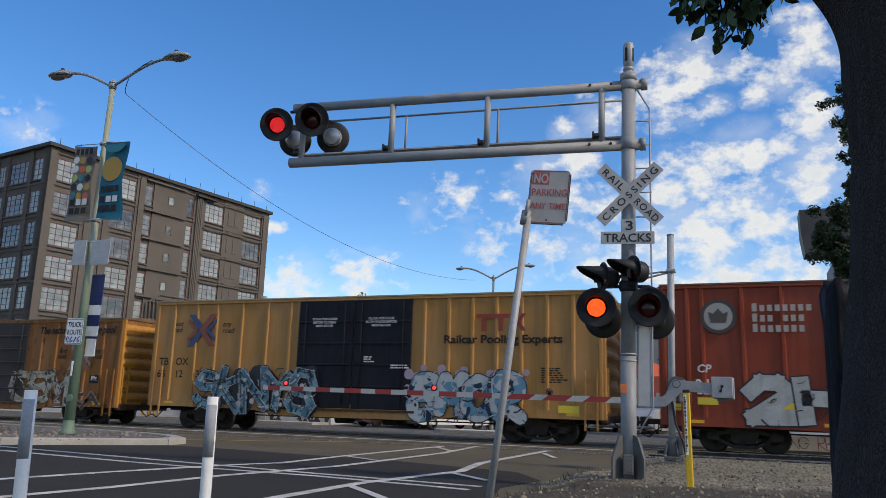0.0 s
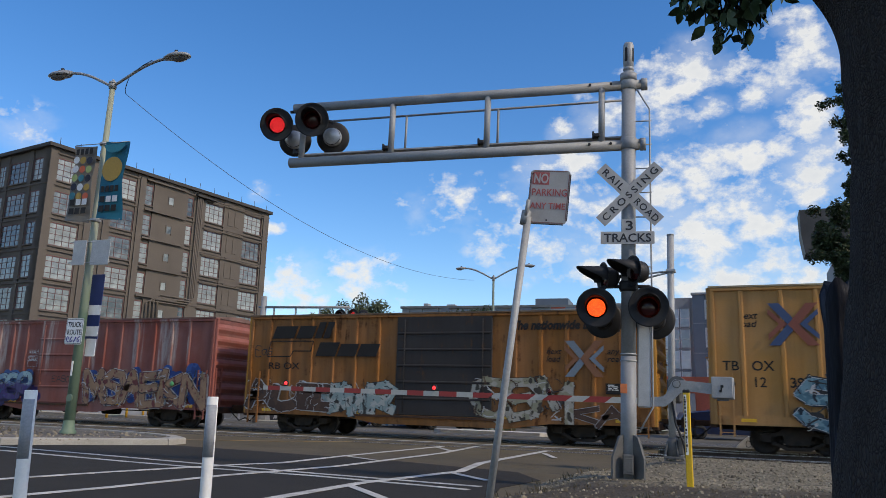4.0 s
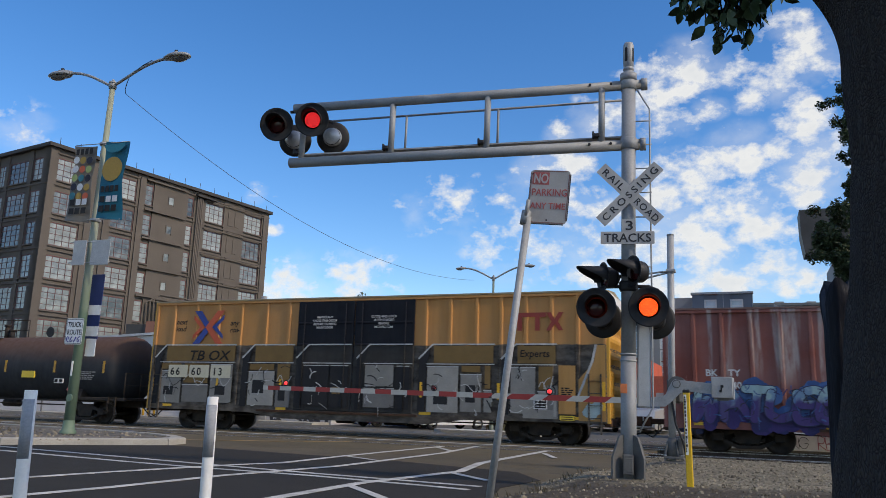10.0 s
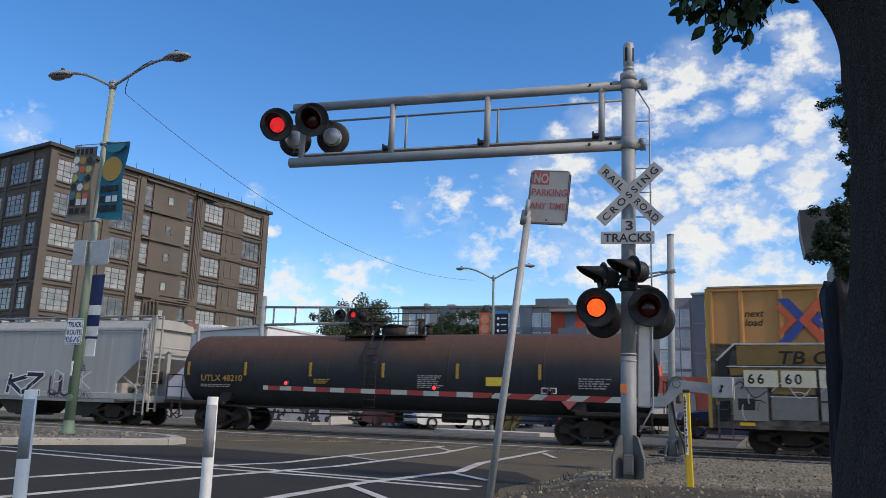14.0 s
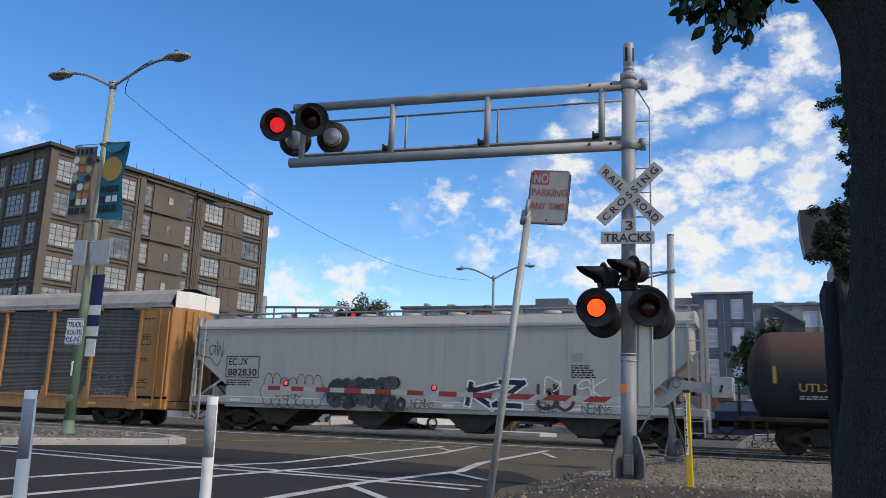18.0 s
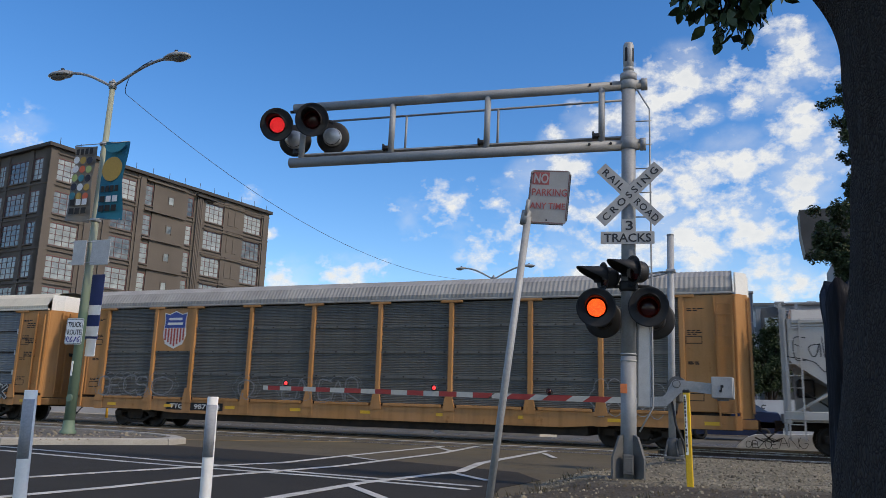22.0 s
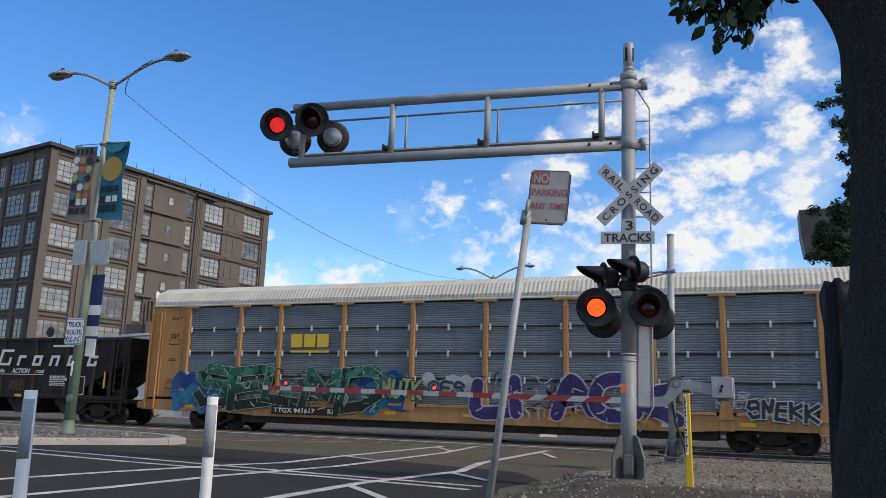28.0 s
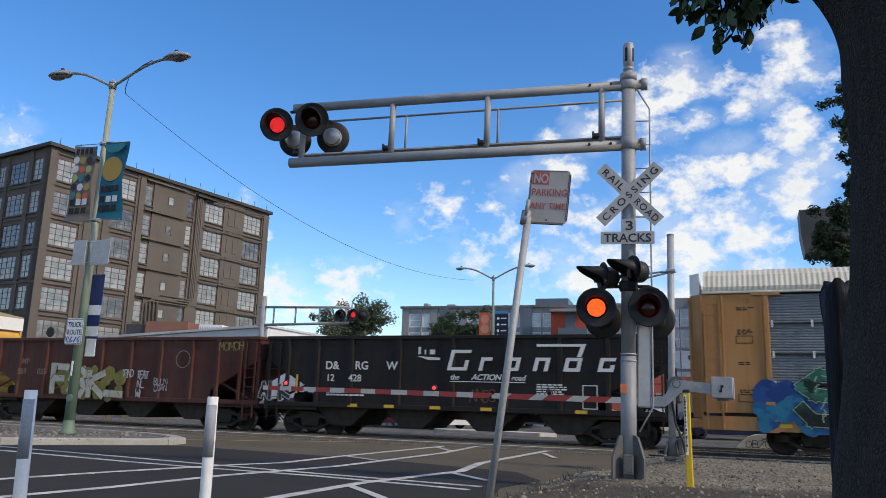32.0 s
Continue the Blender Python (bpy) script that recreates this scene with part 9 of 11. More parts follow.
def build_loft():
    wall = surface("brown_painted_concrete", (0.122, 0.104, 0.088), (0.100, 0.086, 0.074), 0.35, 0.85, 0, 14, 0.2, 0.08)
    dark = surface("dark_brown_trim", (0.055, 0.05, 0.047), (0.045, 0.042, 0.04), 1.0, 0.7, 0, 12, 0.1)
    frame_white = surface("brown_red_window_steel", (0.085, 0.072, 0.072), (0.20, 0.055, 0.052), 0.22, 0.6, 0, 20, 0.05)
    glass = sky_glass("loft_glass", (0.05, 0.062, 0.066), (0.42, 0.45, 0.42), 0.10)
    a = 9.7
    C = (-64.96, 54.82)
    b = thing("loft_building", pose(C[0], C[1], 0), "six-storey brown loft building with steel-framed windows", "building")
    rows = [(z - 2.36, z) for z in (5.15, 8.45, 11.70, 14.85, 18.22, 21.47, 24.92)]
    H, L, D = 26.2, 31.3, 34.0
    # inner block, turned with the street
    inner = Matrix.Rotation(radians(-a), 4, "Z")
    part("core", Geo().box(-D, -0.75, 0.75, L, 0, H - 0.3), wall, b, at=inner)
    part("roof_slab", Geo().box(-D, 0.0, 0.0, L, H - 0.3, H), surface("tar_roof", (0.06, 0.06, 0.06), None, 1.0, 0.9), b, at=inner)
    right = inner @ Matrix.Rotation(radians(90), 4, "Z")
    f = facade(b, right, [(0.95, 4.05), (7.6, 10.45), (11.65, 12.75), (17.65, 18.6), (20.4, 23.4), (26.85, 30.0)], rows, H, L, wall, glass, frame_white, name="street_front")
    for z in [r[0] - 0.55 for r in rows] + [25.3]:
        part("belt_course", Geo().box(-0.06, L + 0.06, -0.06, 0.0, z, z + 0.12), wall, f)
    for r in rows:
        part("small_window", Geo().box(14.9, 15.55, -0.012, -0.004, r[1] - 1.6, r[1] - 0.78), glass, f)
        part("window_frame", Geo().box(14.78, 14.898, -0.05, -0.004, r[1] - 1.7, r[1] - 0.68).box(15.552, 15.67, -0.05, -0.004, r[1] - 1.7, r[1] - 0.68), wall, f)
        for x in (24.1, 25.2):
            part("recessed_panel", Geo().box(x, x + 0.8, -0.05, -0.004, r[0] + 0.2, r[1] - 0.2), wall, f)
    for r in rows[1:]:
        part("ledge", Geo().box(11.5, 17.2, -0.30, -0.062, r[1] + 0.42, r[1] + 0.62), wall, f)
        part("ledge", Geo().box(24.0, 26.3, -0.16, -0.062, r[1] + 0.30, r[1] + 0.44), wall, f)
        part("lintel", Geo().box(20.1, 30.15, -0.22, -0.162, r[1] + 0.12, r[1] + 0.26), wall, f)
    for x in (-0.02, 10.75, 30.2, 4.5, 6.6):
        part("pilaster", Geo().box(x, x + (0.75 if x > 0 else 0.7), -0.16, -0.062, 0, H - 0.7), wall, f)
    for i in range(4):
        x = 18.95 + i * 0.24
        q = 10.9 + i * 0.28
        part("conduit", Geo().tube([(x, -0.22, 25.2), (x, -0.22, q + 1.2), (x - 0.25, -0.22, q + 0.9), (x - 5.6 + i * 0.25, -0.22, q + 0.9), (x - 5.9 + i * 0.25, -0.22, q + 0.6), (x - 5.9 + i * 0.25, -0.22, q - 2.4)], 0.085, 8), wall, f)
    part("conduit_hood", Geo().prism([(18.6, 25.2), (21.6, 25.2), (21.6, 25.35), (18.6, 25.5)], -0.6, -0.1), dark, f)
    part("cornice", Geo().box(-0.35, L + 0.3, -0.35, 0.4, H - 0.35, H + 0.02), dark, f)
    left = inner @ Matrix.Translation((-D, 0, 0))
    spans = []
    for k in range(4):
        o = D - 9.6 * (k + 1) + 0.2
        for s0, s1 in ((0.2, 1.6), (2.15, 5.75), (6.5, 8.3)):
            if o + s0 > 0.3:
                spans.append((o + s0, o + s1))
    spans.sort()
    g = facade(b, left, spans, rows, H, D - 0.001, wall, glass, frame_white, name="side_front")
    part("cornice", Geo().box(-0.2, D - 0.36, -0.35, 0.4, H - 0.35, H + 0.02), dark, g)
    for z in [r[0] - 0.55 for r in rows]:
        part("belt_course", Geo().box(0, D, -0.06, 0.0, z, z + 0.12), wall, g)
    part("roof_unit", Geo().rbox(-6, -4.2, 14.5, 17.5, H, H + 1.0, 0.05), galv, b, at=inner)
    rng = random.Random(5)
    for k in range(14):
        y = 1.0 + k * 2.3
        part("roof_spike", Geo().cyl((-0.2, y, H), (-0.2, y, H + 0.9), 0.03, n=5), dark, b, at=inner)


def build_apartments():
    grey = surface("pale_grey_stucco", (0.27, 0.285, 0.295), (0.22, 0.235, 0.245), 0.4, 0.85, 0, 10, 0.1, 0.06)
    blue = surface("blue_grey_panel", (0.125, 0.155, 0.19), (0.105, 0.13, 0.165), 0.6, 0.6, 0, 10, 0.05, 0.05)
    red = surface("orange_red_stucco", (0.46, 0.085, 0.045), (0.38, 0.07, 0.04), 0.6, 0.8, 0, 10, 0.05)
    # pale blue pane colour takes the place of reflected sky
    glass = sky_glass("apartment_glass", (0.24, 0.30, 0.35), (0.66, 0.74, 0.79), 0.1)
    white = plain("white_window_frame", (0.62, 0.64, 0.65), 0.5)
    # long block behind the trees: front runs towards the crossing street
    b = thing("apartment_building", pose(-35.5, 77.2, 0, 0, 0, 5), "long pale grey apartment block with tall glazed bays", "building", "apartment buildings")
    rows = [(2.2, 4.4), (5.0, 7.2), (7.35, 9.0), (9.5, 11.0)]
    part("core", Geo().box(0, 44, 0.8, 16, 0, 11.55), grey, b)
    spans = []
    for k in range(13):
        x = 0.8 + k * 3.3
        if 14.4 < x < 20.4:
            continue
        spans += [(x, x + 1.35), (x + 1.5, x + 2.4)]
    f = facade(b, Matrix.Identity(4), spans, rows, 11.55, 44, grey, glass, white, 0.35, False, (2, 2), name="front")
    part("parapet", Geo().box(-0.2, 44.2, -0.12, 0.5, 11.55, 11.8), surface("grey_coping", (0.16, 0.17, 0.17), None, 1, 0.7), f)
    for x in (0.0, 9.0, 13.5, 33.0, 38.5):
        part("blue_pier", Geo().box(x + 4.4, x + 5.4, -0.10, -0.004, 0, 11.55), blue, f)
    part("red_recess", Geo().box(16.4, 20.2, -0.06, -0.004, 6.5, 11.55), red, f, "orange-red recessed balcony wall")
    part("balcony", Geo().box(17.3, 20.2, -1.2, -0.065, 6.2, 9.3), blue, f)
    part("balcony_roof", Geo().box(16.4, 20.2, -1.0, -0.065, 11.0, 11.3), grey, f)
    rng = random.Random(7)
    for k in range(14):
        x = 2 + k * 3 + rng.uniform(-0.6, 0.6)
        part("roof_vent", Geo().box(x, x + rng.uniform(0.4, 1.4), 2, 3, 11.55, 12.05 + rng.random() * 0.5), galv, b)
    part("penthouse", Geo().box(14.5, 18.0, 1.5, 5.5, 11.55, 12.7), blue, b)
    # nearer corner block, darker
    c = thing("apartment_building", pose(-4.0, 61.5, 0, 0, 0, 0), "blue-grey corner apartment block with white windows", "building", "apartment buildings")
    part("core", Geo().box(0.1, 3.6, 0.8, 12, 0, 10.0), blue, c)
    storeys = [(1.2, 2.6), (3.75, 5.2), (6.05, 7.54), (8.16, 9.66)]
    f = facade(c, Matrix.Identity(4), [(0.85, 1.75), (2.7, 3.62)], storeys, 10.05, 4.25, blue, glass, white, 0.35, False, (2, 3), name="front")
    part("parapet", Geo().box(-0.1, 4.35, -0.1, 0.5, 10.05, 10.2), galv, f)
    part("panel_joint", Geo().box(2.2, 2.24, -0.012, -0.002, 0, 10.05), galv, f)
    for z in (3.2, 5.6, 7.85):
        part("panel_joint", Geo().box(0, 4.25, -0.014, -0.003, z, z + 0.04), galv, f)
    dark_panel = surface("dark_grey_panel", (0.125, 0.13, 0.135), None, 0.6, 0.6)
    side = Matrix.Translation((4.25, 0.36, 0)) @ Matrix.Rotation(radians(90), 4, "Z")
    facade(c, side, [(0.9, 2.6), (4.2, 6.5), (8, 10)], storeys, 10.05, 12, dark_panel, glass, white, 0.35, False, (2, 3), name="side_front")
    part("corner_strip", Geo().box(4.253, 4.30, 0.30, 0.75, 0, 10.05), white, c)
    # set-back glazed stair bay between the two blocks
    w = part("stair_bay", Geo().box(-1.9, -0.005, 0.9, 8, 0, 9.95), grey, c, "pale grey bay with stacked windows")
    for x in (-1.75, -0.95):
        for z in (1.3, 2.9, 4.5, 6.1, 7.7):
            part("window", Geo().box(x, x + 0.6, 0.86, 0.896, z, z + 1.35), glass, w)
            part("window_frame", Geo().box(x - 0.06, x + 0.66, 0.84, 0.858, z + 0.62, z + 0.68).box(x - 0.06, x - 0.002, 0.83, 0.896, z - 0.06, z + 1.4).box(x + 0.602, x + 0.66, 0.83, 0.896, z - 0.06, z + 1.4), white, w)
    d = thing("apartment_building", pose(0.95, 72, 0, 0, 0, 0), "dark grey block with a sloping roof beyond", "building", "apartment buildings")
    part("core", Geo().prism([(0, 0), (3.4, 0), (3.4, 8.9), (1.1, 10.35), (0, 10.25)], 0, 14), dark_panel, d)
    part("roof_edge", Geo().prism([(1.1, 10.36), (3.45, 8.88), (3.45, 9.08), (1.1, 10.56)], -0.1, 14), galv, d)
    part("large_window", Geo().box(0.25, 1.3, -0.06, -0.004, 6.2, 9.4), glass, d)
    # overhanging grey volume seen between the trees
    e = thing("grey_building", pose(3.4, 60, 0), "grey building with an overhanging upper storey", "building")
    part("upper_storey", Geo().prism([(0.35, 14.0), (0.55, 12.6), (14, 12.6), (14, 15.85), (0.3, 15.85)], 0, 2.4), surface("grey_metal_cladding", (0.085, 0.083, 0.08), None, 0.6, 0.6, 0.1), e)
    part("lower_storey", Geo().box(2.6, 14, 1.0, 9, 0, 12.598), grey, e)


def build_low_buildings():
    white = surface("white_painted_wall", (0.66, 0.66, 0.66), (0.54, 0.54, 0.55), 0.6, 0.8, 0, 14, 0.1, 0.05)
    tag_side(white, (sprayed, dict(x0=-27.0, x1=-21.2, z0=-0.2, z1=1.6, fills=((0.60, 0.60, 0.60), (0.52, 0.52, 0.53)), outline=(0.06, 0.06, 0.07), halo=(0.5, 0.5, 0.5), cell=1.2, seed=101.0, line=0.10)))
    b = thing("white_shed", pose(0, 38, 0), "long low white-painted shed with graffiti on its wall", "building")
    part("wall", Geo().prism([(-60, 0), (-21.5, 0), (-21.5, 3.0), (-26.0, 3.0), (-26.0, 5.35), (-38.2, 4.74), (-60, 3.9)], 0, 12), white, b)
    part("roof_edge", Geo().prism([(-60, 3.92), (-38.2, 4.76), (-25.9, 5.37), (-25.9, 5.50), (-38.2, 4.90), (-60, 4.05)], -0.25, 12.1), surface("pale_roof_edge", (0.58, 0.58, 0.58), None, 1, 0.7), b)
    for x in (-31.5, -29.3, -27.4):
        part("wall_panel", Geo().box(x, x + 1.7, -0.07, -0.004, 0.0, 2.2), surface("grey_roller_panel", (0.36, 0.36, 0.35), None, 1, 0.7), b)
    c = thing("brick_stair_house", pose(-38.2, 41.5, 4.5, 0, 0, 15), "brown roof-top structure on the white shed", "building")
    part("wall", Geo().box(0, 3.0, 0, 2.5, 0, 1.75), surface("brown_red_plaster", (0.22, 0.10, 0.07), (0.17, 0.09, 0.07), 0.8, 0.85), c)
    part("vent_box", Geo().box(-1.5, 0.0, 0.2, 2.0, 0, 1.55), surface("dark_vent_metal", (0.05, 0.05, 0.05), None, 1, 0.6), c)
    d = thing("rooftop_unit", pose(-35.0, 43.0, 4.8, 0, 0, 15), "white rooftop air-conditioning unit with louvres", "air conditioner")
    part("casing", Geo().rbox(0, 1.7, 0, 1.2, 0, 1.35, 0.04), plain("white_unit_metal", (0.66, 0.66, 0.66), 0.5), d)
    for k in range(9):
        part("louvre", Geo().box(0.12 + k * 0.165, 0.17 + k * 0.165, -0.025, -0.002, 0.15, 1.2), plain("grey_louvre", (0.35, 0.35, 0.36), 0.5), d)
    # boundary wall with blue letters, then the red building
    lw = surface("grey_block_wall", (0.30, 0.31, 0.32), (0.24, 0.25, 0.26), 1.0, 0.85)
    tag_side(lw, (sprayed, dict(x0=-21.5, x1=-17.6, z0=-0.2, z1=1.4, fills=((0.03, 0.10, 0.24), (0.30, 0.36, 0.40), (0.05, 0.15, 0.30)), outline=(0.01, 0.03, 0.10), halo=(0.4, 0.45, 0.5), cell=0.7, seed=111.0)))
    w = thing("boundary_wall", pose(0, 40.5, 0), "grey boundary wall with blue sprayed letters", "wall")
    part("wall_body", Geo().box(-21.4, -17.4, 0, 0.25, 0, 1.7), lw, w)
    part("wall_cap", Geo().box(-21.45, -17.35, -0.04, 0.29, 1.7, 1.78), concrete, w)
    salmon = surface("salmon_red_stucco", (0.52, 0.125, 0.075), (0.42, 0.11, 0.07), 0.7, 0.85, 0, 12, 0.1)
    r = thing("red_building", pose(0, 52, 0), "low salmon-red building with a white stripe", "building")
    part("wall", Geo().box(-13.2, -6.2, 0, 8, 0, 4.5), salmon, r)
    part("annex_wall", Geo().box(-6.19, -1.2, 0.1, 8, 0, 3.45), salmon, r)
    part("parapet", Geo().box(-13.3, -6.1, -0.06, 0.3, 4.5, 4.62), surface("dark_parapet", (0.15, 0.05, 0.04), None, 1, 0.8), r)
    for x in (-11.8, -9.4, -7.0):
        part("white_trim", Geo().box(x, x + 0.12, -0.03, -0.004, 0, 3.2), plain("white_trim_paint", (0.62, 0.60, 0.58), 0.6), r)
    part("gate_panel", Geo().box(-5.8, -3.4, -0.04, -0.004, 0, 2.4), surface("pale_gate", (0.45, 0.40, 0.38), None, 1, 0.7), r)
    # far kerb and pavement
    k = thing("far_pavement", pose(0, 0, 0), "concrete pavement and kerb beyond the tracks", "pavement", kind="structure")
    part("pavement_slab", Geo().box(-21.0, -4.0, 46.8, 60, -0.1, 0.12), concrete, k)
    part("pavement_slab", Geo().box(-70, -21.6, 36.2, 37.99, -0.1, 0.12), concrete, k)
    i = thing("far_island", pose(0, 0, 0), "pale concrete traffic island with a black scrawl", "median", kind="structure")
    part("island_body", Geo().prism([(-13.9, 34.3), (-13.3, 33.6), (-8.6, 33.3), (-8.0, 33.9), (-8.6, 34.9), (-13.4, 35.2)], -0.1, 0.14, "z"), surface("pale_concrete", (0.56, 0.54, 0.50), (0.44, 0.42, 0.39), 1, 0.9), i)
    # graffiti on the barrier beside the far track
    wb = surface("white_barrier_concrete", (0.74, 0.74, 0.74), (0.56, 0.56, 0.56), 1.0, 0.85)
    q = thing("concrete_barrier", pose(0, 31.2, 0), "white concrete barrier covered in black and red tags", "barrier")
    part("barrier_body", Geo().prism([(-0.82, -0.2), (-0.66, 0.02), (-0.48, 0.22), (-0.25, 0.39), (0.0, 0.48), (0.6, 0.52), (2.3, 0.55), (9.0, 0.6), (9.0, -0.2)], 0, 0.5), wb, q)
    blk, rd = plain("black_wall_tag", (0.015, 0.015, 0.018), 0.6), plain("red_wall_tag", (0.36, 0.09, 0.12), 0.6)
    tag_line(q, "OBZOE", -0.35, 0.75, 0.02, 0.26, -0.006, blk, 0.022, 71)
    tag_line(q, "ANG", 0.8, 1.75, 0.08, 0.42, -0.006, blk, 0.018, 72)
    tag_line(q, "SEN", 0.2, 0.8, 0.26, 0.36, -0.006, blk, 0.018, 73)
    tag_line(q, "RB", 2.05, 2.55, 0.02, 0.46, -0.006, rd, 0.026, 74)
    tag_line(q, "OSEY", 3.0, 5.5, 0.08, 0.42, -0.006, blk, 0.022, 75)


def sedan(m, col, label, group="parked cars", high=0.0, rough=0.25):
    s = thing("parked_car", m, label, "car", group)
    pm, t, p = nodes_of("car_paint_" + label.split()[0])
    p.inputs["Base Color"].default_value = (*col, 1)
    p.inputs["Roughness"].default_value, p.inputs["Metallic"].default_value, p.inputs["Coat Weight"].default_value = 0.35, 0.3, 0.8
    gl = bpy.data.materials.get("car_glass") or glass_mat("car_glass", (0.02, 0.025, 0.03))
    tyre = bpy.data.materials.get("tyre_rubber") or plain("tyre_rubber", (0.02, 0.02, 0.02), 0.85)
    h = high
    prof = [(-2.25, 0.32), (-2.28, 0.62 + h * 0.4), (-2.1, 0.80 + h), (-1.0, 0.93 + h), (1.35, 0.98 + h), (2.1, 0.92 + h), (2.25, 0.70 + h), (2.25, 0.34), (1.9, 0.24), (-1.95, 0.24)]
    bm = bmesh.new()
    ring = []
    for y, k in ((-0.88, 0.0), (-0.78, 0.05), (0.78, 0.05), (0.88, 0.0)):
        ring.append([bm.verts.new((x, y, z + (k if z > 0.6 else 0))) for x, z in prof])
    n = len(prof)
    for a, b in zip(ring[:-1], ring[1:]):
        for i in range(n):
            bm.faces.new((a[i], a[(i + 1) % n], b[(i + 1) % n], b[i]))
    bm.faces.new(ring[0][::-1])
    bm.faces.new(ring[-1])
    bmesh.ops.recalc_face_normals(bm, faces=bm.faces)
    me = bpy.data.meshes.new("body")
    bm.to_mesh(me)
    bm.free()
    me.materials.append(pm)
    part("body", me, None, s)
    z0, z1 = 0.93 + h, 1.42 + h
    cab = Geo()
    vs = [(-0.95, -0.80, z0), (1.75, -0.80, z0), (1.75, 0.80, z0), (-0.95, 0.80, z0), (-0.15, -0.62, z1), (1.0, -0.62, z1), (1.0, 0.62, z1), (-0.15, 0.62, z1)]
    cab.add(vs, [(0, 1, 5, 4), (1, 2, 6, 5), (2, 3, 7, 6), (3, 0, 4, 7)])
    part("window_band", cab, gl, s)
    part("roof_panel", Geo().prism([(-0.22, -0.64), (1.05, -0.64), (1.05, 0.64), (-0.22, 0.64)], z1 - 0.005, z1 + 0.03, "z"), pm, s)
    for x in (0.38,):
        for y in (-0.72, 0.72):
            part("door_pillar", Geo().prism([(x, z0), (x + 0.1, z0), (x + 0.08, z1), (x, z1)], y - 0.09, y + 0.09), pm, s)
    for x in (-1.4, 1.4):
        for y in (-0.82, 0.82):
            w = part("wheel", Geo().lathe([(0.20, -0.1), (0.30, -0.1), (0.32, -0.07), (0.32, 0.07), (0.30, 0.1), (0.20, 0.1)], 20, Matrix.Translation((x, y, 0.32)) @ Matrix.Rotation(math.pi / 2, 4, "X")), tyre, s)
            part("rim", Geo().lathe([(0.0, -0.085), (0.08, -0.09), (0.19, -0.06), (0.205, -0.1)], 14, Matrix.Translation((x, y, 0.32)) @ Matrix.Rotation((math.pi / 2) * (1 if y > 0 else 1) + (math.pi if y > 0 else 0), 4, "X")), galv, w)
    for y in (-0.62, 0.62):
        part("headlight", Geo().rbox(-2.29, -2.12, y - 0.18, y + 0.18, 0.60 + h * 0.5, 0.74 + h * 0.6, 0.03), plain("headlight_plastic", (0.55, 0.56, 0.56), 0.15), s)
        part("tail_light", Geo().rbox(2.14, 2.27, y - 0.16, y + 0.16, 0.66 + h * 0.5, 0.82 + h * 0.6, 0.03), plain("tail_light_plastic", (0.3, 0.02, 0.02), 0.2), s)
    part("bumper", Geo().rbox(-2.33, -2.15, -0.8, 0.8, 0.34, 0.52, 0.05), pm, s)
    part("grille", Geo().rbox(-2.31, -2.25, -0.4, 0.4, 0.54, 0.70, 0.02), black_sheet, s)
    part("plate", Geo().box(-2.342, -2.332, -0.15, 0.15, 0.38, 0.48), sign_bright, s)
    return s


